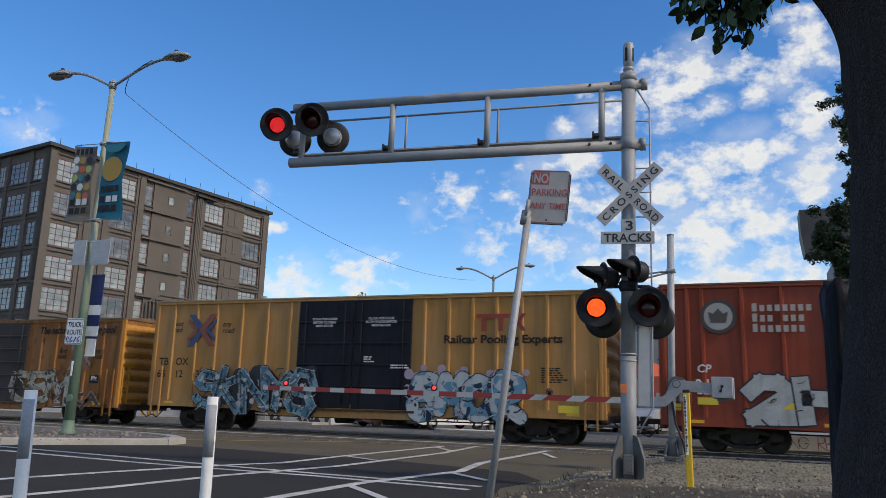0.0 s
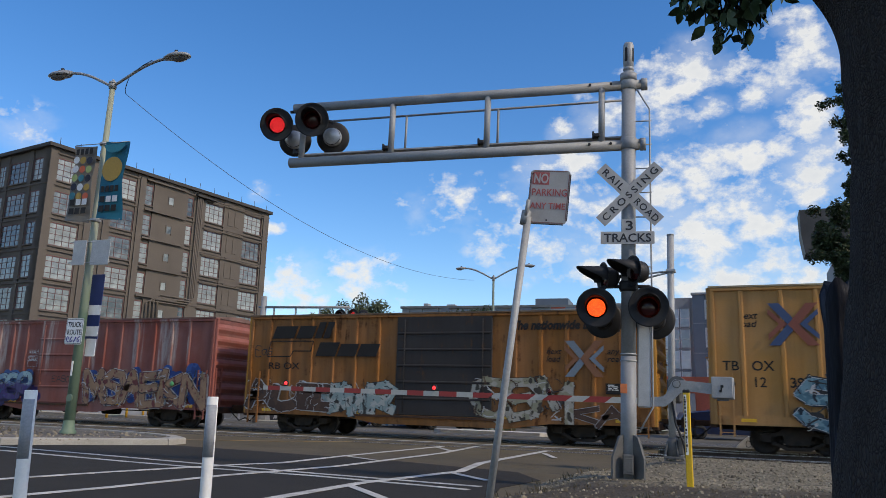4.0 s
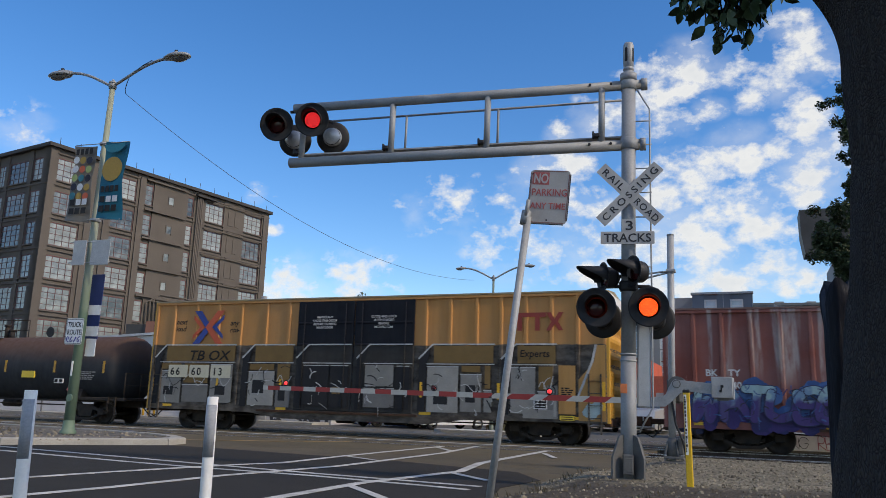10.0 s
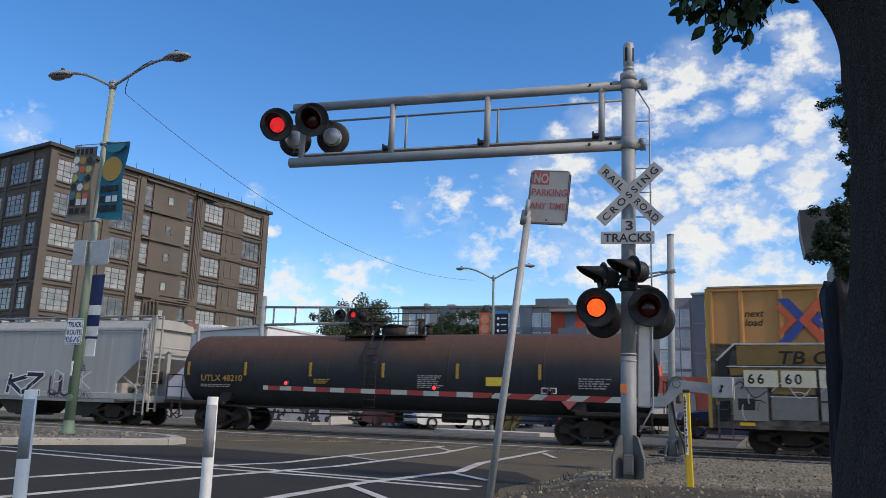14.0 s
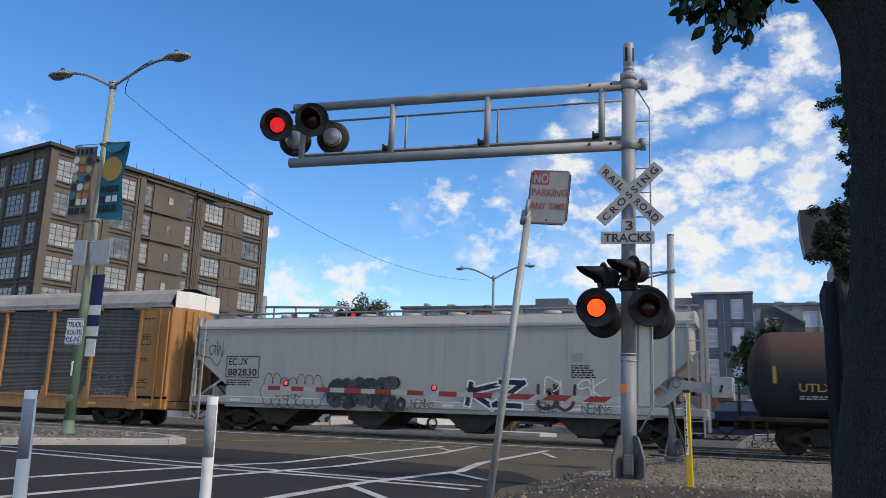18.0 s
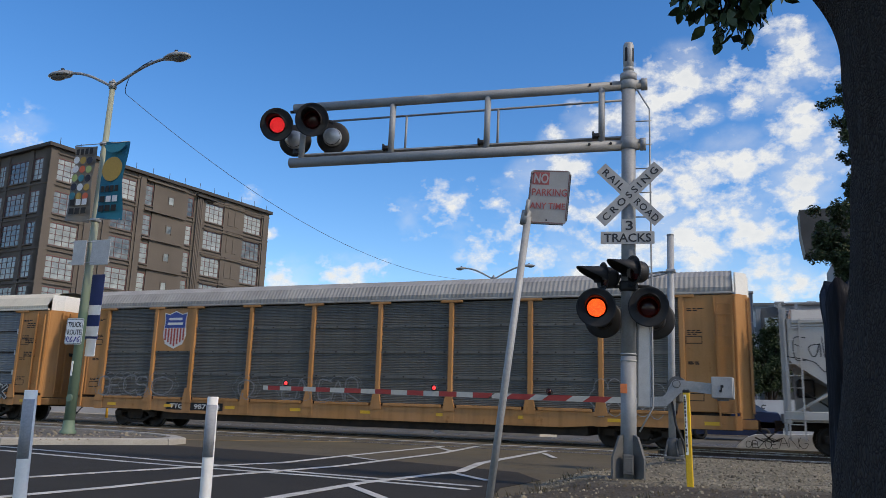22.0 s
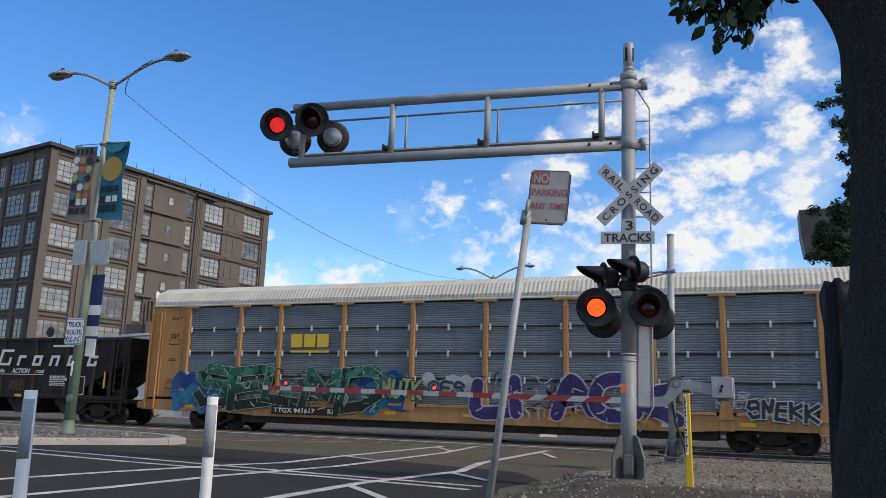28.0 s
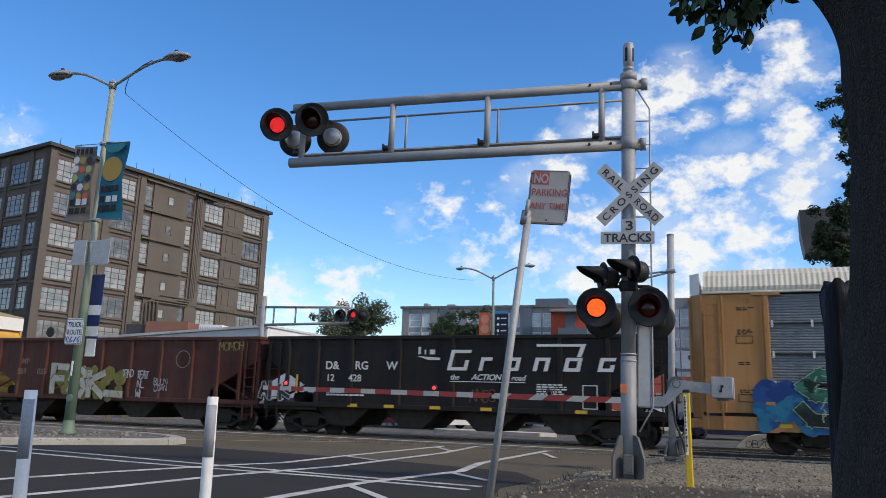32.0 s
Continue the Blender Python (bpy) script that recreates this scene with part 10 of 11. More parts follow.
def build_street_things():
    sedan(pose(-17.95, 38.5, 0, 0, 0, 52), (0.05, 0.012, 0.016), "dark maroon parked car with chrome grille", high=0.12)
    sedan(pose(-14.95, 38.5, 0, 0, 0, 54), (0.68, 0.68, 0.67), "white parked sedan beyond the tracks")
    sedan(pose(-13.25, 47.0, 0, 0, 0, 60), (0.02, 0.035, 0.08), "navy blue parked car near the red building")
    sedan(pose(-8.85, 47.0, 0, 0, 0, 118), (0.62, 0.62, 0.62), "white-silver parked car behind the gate", high=0.3)
    sedan(pose(-1.2, 40.0, 0, 0, 0, 12), (0.012, 0.02, 0.06), "blue pickup-sized parked vehicle", high=0.35)
    sedan(pose(-5.5, 46.4, 0, 0, 0, 80), (0.55, 0.55, 0.54), "pale silver parked van", high=0.4)
    # green street sign and a low white wall past the small tree
    g = thing("street_sign", pose(-0.95, 47.0, 0), "green street sign on a thin grey post", "road sign")
    part("post", Geo().cyl((0, 0, 0), (0, 0, 3.1), 0.035, n=10), galv, g)
    pl = part("sign_plate", slab(0.72, 0.66, 0.006, 0.04), plain("green_sign_sheet", (0.015, 0.16, 0.11), 0.5), g, "green plate with pale bars", at=pose(0.1, -0.05, 2.65))
    for z, w in ((0.16, 0.48), (0.0, 0.56), (-0.16, 0.40)):
        part("printed_bar", Geo().box(-w / 2, w / 2, -0.010, -0.0065, z - 0.045, z + 0.045), sign_white, pl)
    lw = thing("low_wall", pose(-0.3, 46.0, 0), "low white-painted wall with small black tags", "wall")
    part("wall_body", Geo().box(0, 4.5, 0, 0.25, 0, 2.0), surface("white_low_wall_paint", (0.72, 0.71, 0.68), (0.58, 0.57, 0.54), 1.0, 0.85), lw)
    tag_line(lw, "IIE", 0.3, 0.9, 1.35, 1.7, -0.006, black_letter, 0.05, 81)
    # tall plumed grass beyond the far track
    gr = thing("pampas_grass", pose(-13.3, 40.5, 0), "dry pampas grass clump with pale plumes", "grass")
    rng = random.Random(91)
    gb, gp = Geo(), Geo()
    for k in range(110):
        a, h, o = rng.uniform(0, 6.28), rng.uniform(0.9, 1.9), rng.uniform(0.25, 0.75)
        c, sn = math.cos(a), math.sin(a)
        pts = [(c * o * u * u, sn * o * u * u, h * (u - 0.28 * u * u * u)) for u in (0, 0.35, 0.7, 1.0)]
        gb.tube(pts, 0, 3, [0.012, 0.011, 0.008, 0.002])
    for k in range(26):
        a, h, o = rng.uniform(0, 6.28), rng.uniform(1.7, 2.75), rng.uniform(0.05, 0.5)
        c, sn = math.cos(a), math.sin(a)
        gb.tube([(0.1 * c, 0.1 * sn, 0), (c * o * 0.6, sn * o * 0.6, h * 0.6), (c * o, sn * o, h)], 0.008, 3)
        for q in range(14):
            v = q / 13
            w = 0.085 * math.sin(0.35 + 2.6 * v)
            d = rng.uniform(0, 6.28)
            p0 = (c * o * (0.9 + 0.12 * v), sn * o * (0.9 + 0.12 * v), h - 0.35 + 0.5 * v)
            gp.tube([p0, (p0[0] + w * math.cos(d), p0[1] + w * math.sin(d), p0[2] + 0.16)], 0, 3, [0.016, 0.004])
    part("blades", gb, surface("dry_grass_blade", (0.16, 0.15, 0.06), (0.22, 0.18, 0.09), 3, 0.8), gr)
    part("plumes", gp, surface("pale_grass_plume", (0.46, 0.40, 0.30), (0.36, 0.30, 0.22), 4, 0.9), gr)
    # bicycle against the white wall
    b = thing("bicycle", pose(-28.0, 36.9, 0.12, 0, 0, 4), "pale bicycle parked against the white wall", "bicycle")
    fr = plain("pale_bicycle_paint", (0.45, 0.47, 0.46), 0.4)
    for x in (-0.52, 0.52):
        pts = [(x + 0.33 * math.cos(a), 0, 0.34 + 0.33 * math.sin(a)) for a in [2 * math.pi * k / 24 for k in range(25)]]
        part("wheel", Geo().tube(pts, 0.02, 6), fr, b)
    part("frame", Geo().tube([(-0.52, 0, 0.34), (-0.05, 0, 0.32), (0.35, 0, 0.78), (-0.2, 0, 0.82), (-0.05, 0, 0.32)], 0.02, 6).tube([(-0.52, 0, 0.34), (-0.2, 0, 0.82), (-0.22, 0, 0.95)], 0.02, 6).tube([(0.52, 0, 0.34), (0.35, 0, 0.78), (0.32, 0, 1.0), (0.42, 0.2, 1.02)], 0.02, 6), fr, b)
    part("saddle", Geo().rbox(-0.34, -0.12, -0.07, 0.07, 0.94, 1.0, 0.02), black_sheet, b)
    # yellow bollards on the far side
    yb = plain("yellow_bollard_paint", (0.62, 0.36, 0.03), 0.5)
    first = thing("bollard", pose(-34.05, 34.67, 0), "slim yellow bollard beside the far track", "bollard", "yellow bollards")
    part("bollard_post", Geo().cyl((0, 0, -0.02), (0, 0, 0.92), 0.07, n=12).cyl((0, 0, 0.92), (0, 0, 0.97), 0.05, n=12), yb, first)
    for x, y in ((-33.93, 36.06), (-33.8, 37.25), (-33.6, 37.45), (-33.3, 37.6)):
        copy_thing(first, pose(x, y, 0))
    # far crossing signal
    c = thing("crossing_signal_mast", pose(-25.2, 36.3, 0, 0, 0, 0), "far crossing signal with a cantilever arm facing the other way", "crossing signal")
    part("mast_tube", Geo().cyl((0, 0, 0), (0, 0, 6.9), 0.16, n=16), mast_metal, c)
    part("upper_chord", Geo().cyl((-0.3, 0, 6.30), (5.4, 0.0, 6.18), 0.07, n=12), mast_metal, c)
    part("lower_chord", Geo().cyl((-0.3, 0, 5.30), (5.4, 0.0, 5.34), 0.075, n=12), mast_metal, c)
    for x in (0.7, 2.1, 3.6, 5.2):
        part("arm_upright", Geo().cyl((x, 0, 5.32), (x, 0, 6.25), 0.05, n=10), mast_metal, c)
    part("mast_box", Geo().rbox(-0.5, 0.5, -0.3, 0.3, 1.2, 2.6, 0.03), galv, c)
    flasher(c, 5.0, -0.2, 5.75, 10, 0, 1, lens_lit_far)
    flasher(c, 5.75, -0.2, 5.75, 10, 0, 0, lens_lit_far)
    flasher(c, 6.2, 0.1, 5.75, 190, 0)
    # far double lamp with two banners
    s = double_street_lamp(pose(-11.72, 36.15, 0), 7.45, 8.0, 1.75, 1.85, surface("grey_green_pole", (0.20, 0.24, 0.20), None, 2, 0.6), "far double street lamp with orange and navy banners", galv, 0.10, 0.28)
    ob = part("banner", Geo().rbox(-0.70, -0.12, -0.03, -0.01, 4.3, 5.75, 0.005), plain("orange_banner_cloth", (0.62, 0.13, 0.06), 0.8), s, "orange banner with pale discs")
    for z in (5.42, 4.95):
        disc_on(ob, -0.41, z, 0.22, -0.032, plain("pale_orange_print", (0.66, 0.28, 0.16), 0.8))
    nb = part("banner", Geo().rbox(0.12, 0.78, -0.03, -0.01, 4.3, 5.80, 0.005), plain("navy_banner_cloth", (0.006, 0.015, 0.032), 0.8), s, "navy wayfinding banner")
    part("banner_head", Geo().box(0.12, 0.78, -0.036, -0.031, 5.68, 5.80), plain("blue_print", (0.05, 0.25, 0.5), 0.7), nb)
    for z in (5.45, 5.15, 4.85, 4.6):
        disc_on(nb, 0.28, z, 0.07, -0.032, sign_bright)
        part("printed_bar", Geo().box(0.42, 0.70, -0.034, -0.031, z - 0.03, z + 0.03), sign_bright, nb)
    # round signal back seen over the shed
    q = thing("signal_disc", pose(-41.2, 36.5, 0), "round black signal back on a thin pole", "signal")
    part("disc", Geo().cyl((0, 0, 5.05), (0, 0.05, 5.05), 0.32, n=24), black_sheet, q)
    part("pole", Geo().cyl((0, 0.06, 0.0), (0, 0.06, 5.3), 0.05, n=10), galv, q)


def leaf_material(name, a, b):
    m, t, p = nodes_of(name)
    geo = t.nodes.new("ShaderNodeNewGeometry")
    t.links.new(mixed(t, geo.outputs["Random Per Island"], a, b), p.inputs["Base Color"])
    p.inputs["Roughness"].default_value = 0.5
    p.inputs["Specular IOR Level"].default_value = 0.3
    return m


def branch(g, a, b, r0, r1, rng, k=5, sag=0.1):
    a, b = Vector(a), Vector(b)
    L = (b - a).length
    pts, rad = [], []
    for i in range(k + 1):
        u = i / k
        off = Vector((rng.gauss(0, 1), rng.gauss(0, 1), rng.gauss(0, 1))) * L * 0.05 * math.sin(u * math.pi)
        pts.append(a.lerp(b, u) + off + Vector((0, 0, L * sag * math.sin(u * math.pi))))
        rad.append(r0 + (r1 - r0) * u)
    g.tube(pts, 0, 7, rad, False)
    return pts


def tree(m, height, spread, trunk_r, leaf_mat, bark_mat, label, seed, leaf=0.16, clumps=70, per=60, low=0.3, squash=0.75):
    """A broad-leaved tree: trunk, limbs, and a crown of leaf clumps with gaps."""
    rng = random.Random(seed)
    tr = thing("tree", m, label, "tree", "trees")
    g = Geo()
    trunk = branch(g, (0, 0, 0), (rng.gauss(0, 0.15), rng.gauss(0, 0.15), height * 0.55), trunk_r, trunk_r * 0.6, rng, 6, 0.0)
    cr = Geo()
    ends = []
    for k in range(9):
        a = trunk[3 + k % 4]
        ang = k * 2.4 + rng.uniform(-0.4, 0.4)
        d = spread * rng.uniform(0.5, 0.95)
        e = Vector((math.cos(ang) * d, math.sin(ang) * d, height * rng.uniform(0.5, 0.92)))
        pts = branch(g, a, e, trunk_r * 0.35, 0.03, rng)
        ends += pts[2:]
    ends.append(Vector((0, 0, height * 0.92)))
    part("trunk", g, bark_mat, tr)
    for k in range(clumps):
        e = rng.choice(ends)
        c = e + Vector((rng.gauss(0, spread * 0.22), rng.gauss(0, spread * 0.22), rng.gauss(0, height * 0.07)))
        if c.z < height * low:
            c.z = height * low + rng.random()
        leaf_cluster(cr, c, spread * rng.uniform(0.12, 0.24), per, leaf, rng, squash)
    part("crown", cr, leaf_mat, tr, fix=False)
    return tr


def build_trees():
    bark_far = surface("dark_bark", (0.055, 0.045, 0.036), (0.03, 0.025, 0.02), 3, 0.9, 0, 30, 0.6)
    dark_leaf = leaf_material("dark_green_leaves", (0.018, 0.032, 0.012), (0.05, 0.075, 0.03))
    grey_leaf = leaf_material("grey_green_leaves", (0.05, 0.065, 0.035), (0.11, 0.13, 0.07))
    tree(pose(-29.6, 54.0, 0), 8.9, 2.9, 0.28, grey_leaf, bark_far, "round grey-green street tree behind the shed", 21, 0.20, 230, 120, 0.42)
    tree(pose(-18.2, 49.0, 0), 7.7, 1.9, 0.2, dark_leaf, bark_far, "dark green street tree before the apartments", 22, 0.17, 170, 110, 0.25)
    tree(pose(0.75, 52.0, 0), 6.6, 1.7, 0.16, dark_leaf, bark_far, "small green tree beside the corner block", 23, 0.17, 210, 90, 0.22)
    # dark trees at the edge of the view
    tree(pose(5.25, 40.0, 0), 11.6, 1.9, 0.25, dark_leaf, bark_far, "dark bushy tree beside the tracks", 24, 0.16, 300, 200, 0.48)
    tree(pose(6.3, 46.0, 0), 22.6, 1.75, 0.3, dark_leaf, bark_far, "tall thin-leaved tree standing by the tracks", 25, 0.16, 200, 150, 0.58)
    # reed plume by the island
    rg = Geo()
    rng = random.Random(44)
    for k in range(130):
        a = rng.gauss(0, 0.5)
        rg.add([(rng.gauss(0, 0.2), rng.gauss(0, 0.2), 0.0), (rng.gauss(0, 0.2) + 0.02, rng.gauss(0, 0.2), 0.0), (a * 1.4, rng.gauss(0, 0.5), rng.uniform(1.2, 2.7))], [(0, 1, 2)])
    pg = thing("pampas_grass", pose(-12.3, 40.5, 0), "clump of tall pampas grass with pale plumes", "grass")
    part("blades", rg, leaf_material("straw_blades", (0.10, 0.10, 0.05), (0.22, 0.20, 0.12)), pg, fix=False)
    pl = Geo()
    for k in range(9):
        c = (rng.gauss(0.2, 0.45), rng.gauss(0, 0.4), rng.uniform(2.2, 2.9))
        for q in range(5):
            leaf_cluster(pl, (c[0], c[1], c[2] - q * 0.13), 0.09, 18, 0.1, rng, 1.2)
    part("plumes", pl, leaf_material("pale_plume", (0.40, 0.34, 0.27), (0.55, 0.48, 0.40)), pg, fix=False)


def build_near_tree():
    m, t, p = nodes_of("ridged_dark_bark")
    n1 = noise_node(t, 5.0, 6.0, 0.65, (4.0, 4.0, 0.9))
    vo = t.nodes.new("ShaderNodeTexVoronoi")
    vo.feature = "DISTANCE_TO_EDGE"
    vo.inputs["Scale"].default_value = 72.0
    co = t.nodes.new("ShaderNodeTexCoord")
    mp = t.nodes.new("ShaderNodeMapping")
    mp.inputs["Scale"].default_value = (1.7, 1.7, 0.72)
    t.links.new(co.outputs["Object"], mp.inputs[0])
    wv = t.nodes.new("ShaderNodeVectorMath")
    wv.operation = "MULTIPLY_ADD"
    wv.inputs[1].default_value = (0.16, 0.16, 0.16)
    nn = t.nodes.new("ShaderNodeTexNoise")
    nn.inputs["Scale"].default_value = 6.0
    t.links.new(co.outputs["Object"], nn.inputs["Vector"])
    t.links.new(nn.outputs["Color"], wv.inputs[0])
    t.links.new(mp.outputs[0], wv.inputs[2])
    t.links.new(wv.outputs[0], vo.inputs["Vector"])
    c = mixed(t, ranged(t, vo.outputs["Distance"], 0.0, 0.12), (0.018, 0.016, 0.0155), (0.052, 0.048, 0.047))
    c = mixed(t, ranged(t, n1, 0.4, 0.7, 0.0, 0.5), c, (0.034, 0.031, 0.030))
    t.links.new(c, p.inputs["Base Color"])
    p.inputs["Roughness"].default_value = 0.92
    p.inputs["Specular IOR Level"].default_value = 0.15
    bumped(t, p, calc(t, "ADD", vo.outputs["Distance"], calc(t, "MULTIPLY", n1, 0.2)), 0.7, 0.03)
    tr = thing("tree", pose(0.58, 2.56, 0), "large street tree with a thick dark ridged trunk", "tree", "trees")
    vs, fs = [], []
    n, k = 72, 130
    H = 4.2
    for j in range(k + 1):
        z = H * j / k
        base = 0.272 + 0.108 * max(0.0, min(1.35, 1.92 - z)) + 0.06 * math.exp(-(z - 0.1) * 2.2) + 0.02 * math.exp(-((z - 0.9) / 0.4) ** 2)
        if z > 2.3:
            base += 0.02 * (z - 2.3)
        cx, cy = 0.02 * math.sin(z * 1.3), 0.03 * math.sin(z * 0.9)
        for i in range(n):
            a = 2 * math.pi * i / n
            d = 0.012 * noise.noise(Vector((math.cos(a) * 5, math.sin(a) * 5, z * 1.4))) + 0.010 * noise.noise(Vector((math.cos(a) * 14, math.sin(a) * 14, z * 4)))
            r = base + d * 1.3
            crotch = 0.055 * min(6.0, (max(0.0, z - 2.33) / 0.2) ** 2) * max(0.0, -math.cos(a))
            vs.append((cx + r * math.cos(a) - crotch, cy + r * math.sin(a), z))
    for j in range(k):
        fs += [(j * n + i, j * n + (i + 1) % n, (j + 1) * n + (i + 1) % n, (j + 1) * n + i) for i in range(n)]
    part("trunk", Geo().add(vs, fs, True), m, tr, fix=False)
    rng = random.Random(12)
    g = Geo()
    g.tube([(0.06, 0.0, 2.70), (-0.18, 0.02, 2.75), (-0.42, 0.05, 2.84), (-0.75, 0.1, 3.05), (-1.2, 0.2, 3.35)], 0, 16, [0.22, 0.20, 0.16, 0.11, 0.07])
    g.tube([(0.1, 0, 4.0), (0.6, -0.4, 5.2), (1.1, -0.9, 6.4)], 0, 12, [0.2, 0.14, 0.06])
    g.tube([(0.0, 0, 4.0), (-0.5, 0.7, 5.0), (-1.2, 1.5, 6.0)], 0, 12, [0.2, 0.13, 0.05])
    part("limb", g, m, tr)
    leafm = leaf_material("dark_glossy_leaves", (0.030, 0.060, 0.032), (0.065, 0.115, 0.055))
    cr = Geo()

    def big_leaf(p, d, s):
        """A pointed oval leaf with a folded midrib."""
        d = d.normalized()
        b = d.orthogonal().normalized()
        b = Matrix.Rotation(rng.uniform(0, 6.28), 3, d) @ b
        up = d.cross(b)
        w = s * 0.27
        q = [p]
        left, mid, right = [], [], []
        for u, ww in ((0.2, 0.62), (0.45, 1.0), (0.75, 0.66)):
            c = p + d * s * u - up * s * 0.05 * u
            mid.append(c)
            left.append(c + b * w * ww + up * w * 0.25)
            right.append(c - b * w * ww + up * w * 0.25)
        tip = p + d * s - up * s * 0.08
        vs = [p] + left + mid + right + [tip]
        cr.add(vs, [(0, 1, 4), (1, 2, 5, 4), (2, 3, 6, 5), (3, 10, 6), (0, 4, 7), (4, 5, 8, 7), (5, 6, 9, 8), (6, 10, 9)], True)
    tw = Geo()
    # hanging spray that shows at the top of the view
    for k in range(60):
        u = (k + rng.random()) / 60
        low = 2.72 - 0.14 * min(1.0, u / 0.5) if u < 0.74 else 2.58 + 0.12 * min(1.0, (u - 0.74) / 0.16)
        for q in range(4 if u < 0.8 else 3):
            d = Vector((rng.gauss(0, 0.5), rng.gauss(0, 0.45), -0.8 + rng.gauss(0, 0.35)))
            size = rng.uniform(0.060, 0.090)
            p = Vector((-0.785 + 0.375 * u, 0.33 + rng.gauss(0, 0.09), low + size * 0.8 + (0.0 if q == 0 else rng.uniform(0.0, 0.22))))
            big_leaf(p, d, size)
            if q < 2:
                tw.tube([p, p + Vector((rng.gauss(0, 0.03), 0, 0.08)), p + Vector((rng.gauss(0, 0.06), 0.0, 0.30))], 0.0028, 5)
    part("twig", tw, m, tr)
    # crown overhead
    for k in range(130):
        a, rr = rng.uniform(0, 6.28), 2.6 * rng.random() ** 0.5
        c = Vector((0.9 + rr * math.cos(a), -0.6 + rr * math.sin(a) * 0.9, rng.uniform(3.9, 6.8) - 0.1 * rr))
        if (c.y + 2.56) * 0.62 + 1.5 > c.z - 0.7 and c.y > -1.9:
            continue
        leaf_cluster(cr, c, rng.uniform(0.35, 0.65), 38, 0.13, rng)
    part("crown", cr, leafm, tr, fix=False)
    # dark wrapped stake beside the trunk
    w = thing("wrapped_stake", pose(0.309, 3.20, 0.0), "dark plastic-wrapped stake standing beside the tree", "stake")
    pm, t, p = nodes_of("dark_wrinkled_plastic")
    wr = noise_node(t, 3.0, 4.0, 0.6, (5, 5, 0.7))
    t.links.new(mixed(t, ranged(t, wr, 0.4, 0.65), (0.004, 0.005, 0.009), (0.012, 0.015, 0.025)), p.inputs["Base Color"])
    # pale blue streaks: highlights on the wrinkles, put into the colour
    fold_glint = noise_node(t, 2.2, 3.0, 0.5, (9, 9, 0.8))
    t.links.new(mixed(t, ranged(t, fold_glint, 0.60, 0.66), p.inputs["Base Color"].links[0].from_socket, (0.035, 0.045, 0.070)), p.inputs["Base Color"])
    p.inputs["Roughness"].default_value = 0.6
    p.inputs["Specular IOR Level"].default_value = 0.16
    bumped(t, p, wr, 0.6, 0.03)
    vs, fs = [], []
    n, k = 28, 40
    for j in range(k + 1):
        z = 0.1 + 1.56 * j / k
        for i in range(n):
            a = 2 * math.pi * i / n
            r = 0.056 + 0.010 * noise.noise(Vector((math.cos(a) * 3, math.sin(a) * 3, z * 2.5))) + 0.012 * noise.noise(Vector((math.cos(a) * 2, math.sin(a) * 2, z * 9))) * max(0.0, min(1.0, (z - 1.4) * 6)) - 0.012 * max(0, z - 1.6) / 0.07
            vs.append((r * math.cos(a), r * math.sin(a), z + (0.02 * math.sin(3 * a) if j == k else 0)))
    for j in range(k):
        fs += [(j * n + i, j * n + (i + 1) % n, (j + 1) * n + (i + 1) % n, (j + 1) * n + i) for i in range(n)]
    fs.append(tuple(range(k * n, k * n + n)))
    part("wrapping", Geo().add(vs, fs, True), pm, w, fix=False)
    part("stake_foot", Geo().cyl((0, 0, -0.05), (0, 0, 0.12), 0.05, n=12), m, w)


# bearing, height and half-width in degrees
CLOUD_BANKS = (
    (-3.4, 24.0, 2.6), (-5.6, 23.2, 2.3), (-0.5, 23.7, 1.6), (-4.6, 20.6, 1.6), (-10.1, 21.0, 2.1), (-12.4, 20.2, 1.3), (-12.0, 18.0, 1.9),
    (-1.6, 21.5, 1.1), (4.5, 25.6, 1.8), (5.5, 23.9, 2.0), (3.1, 22.4, 1.7), (1.2, 21.7, 1.1), (5.1, 21.0, 0.6), (0.5, 18.1, 2.4),
    (2.5, 18.2, 1.6), (4.5, 19.6, 1.7), (5.5, 17.8, 2.3), (4.3, 15.7, 2.6), (-3.0, 16.9, 2.8), (-5.4, 16.0, 2.6), (0.3, 14.6, 2.7),
    (-3.1, 13.8, 3.1), (1.2, 12.9, 2.3), (-2.5, 11.0, 3.3), (-5.2, 12.1, 2.5),
)
CLOUD_LOW = (
    (-7.4, 10.3, 2.9), (-0.5, 9.4, 2.6), (-10.6, 10.0, 2.5), (-3.5, 8.9, 2.9), (-8.9, 14.8, 2.1), (-14.4, 17.4, 1.7), (2.8, 10.0, 2.5),
)
CLOUD_VEILS = (
    (-20.4, 15.1, 3.0), (-23.8, 14.3, 1.8), (-17.3, 15.6, 2.3), (-12.4, 15.2, 2.8), (-15.4, 12.2, 3.8), (-10.9, 11.5, 3.6), (-32.4, 8.4, 3.3),
    (-27.4, 9.2, 2.9), (-51.8, 17.2, 2.1), (-35.3, 14.9, 1.0), (-34.5, 12.5, 0.9),
)


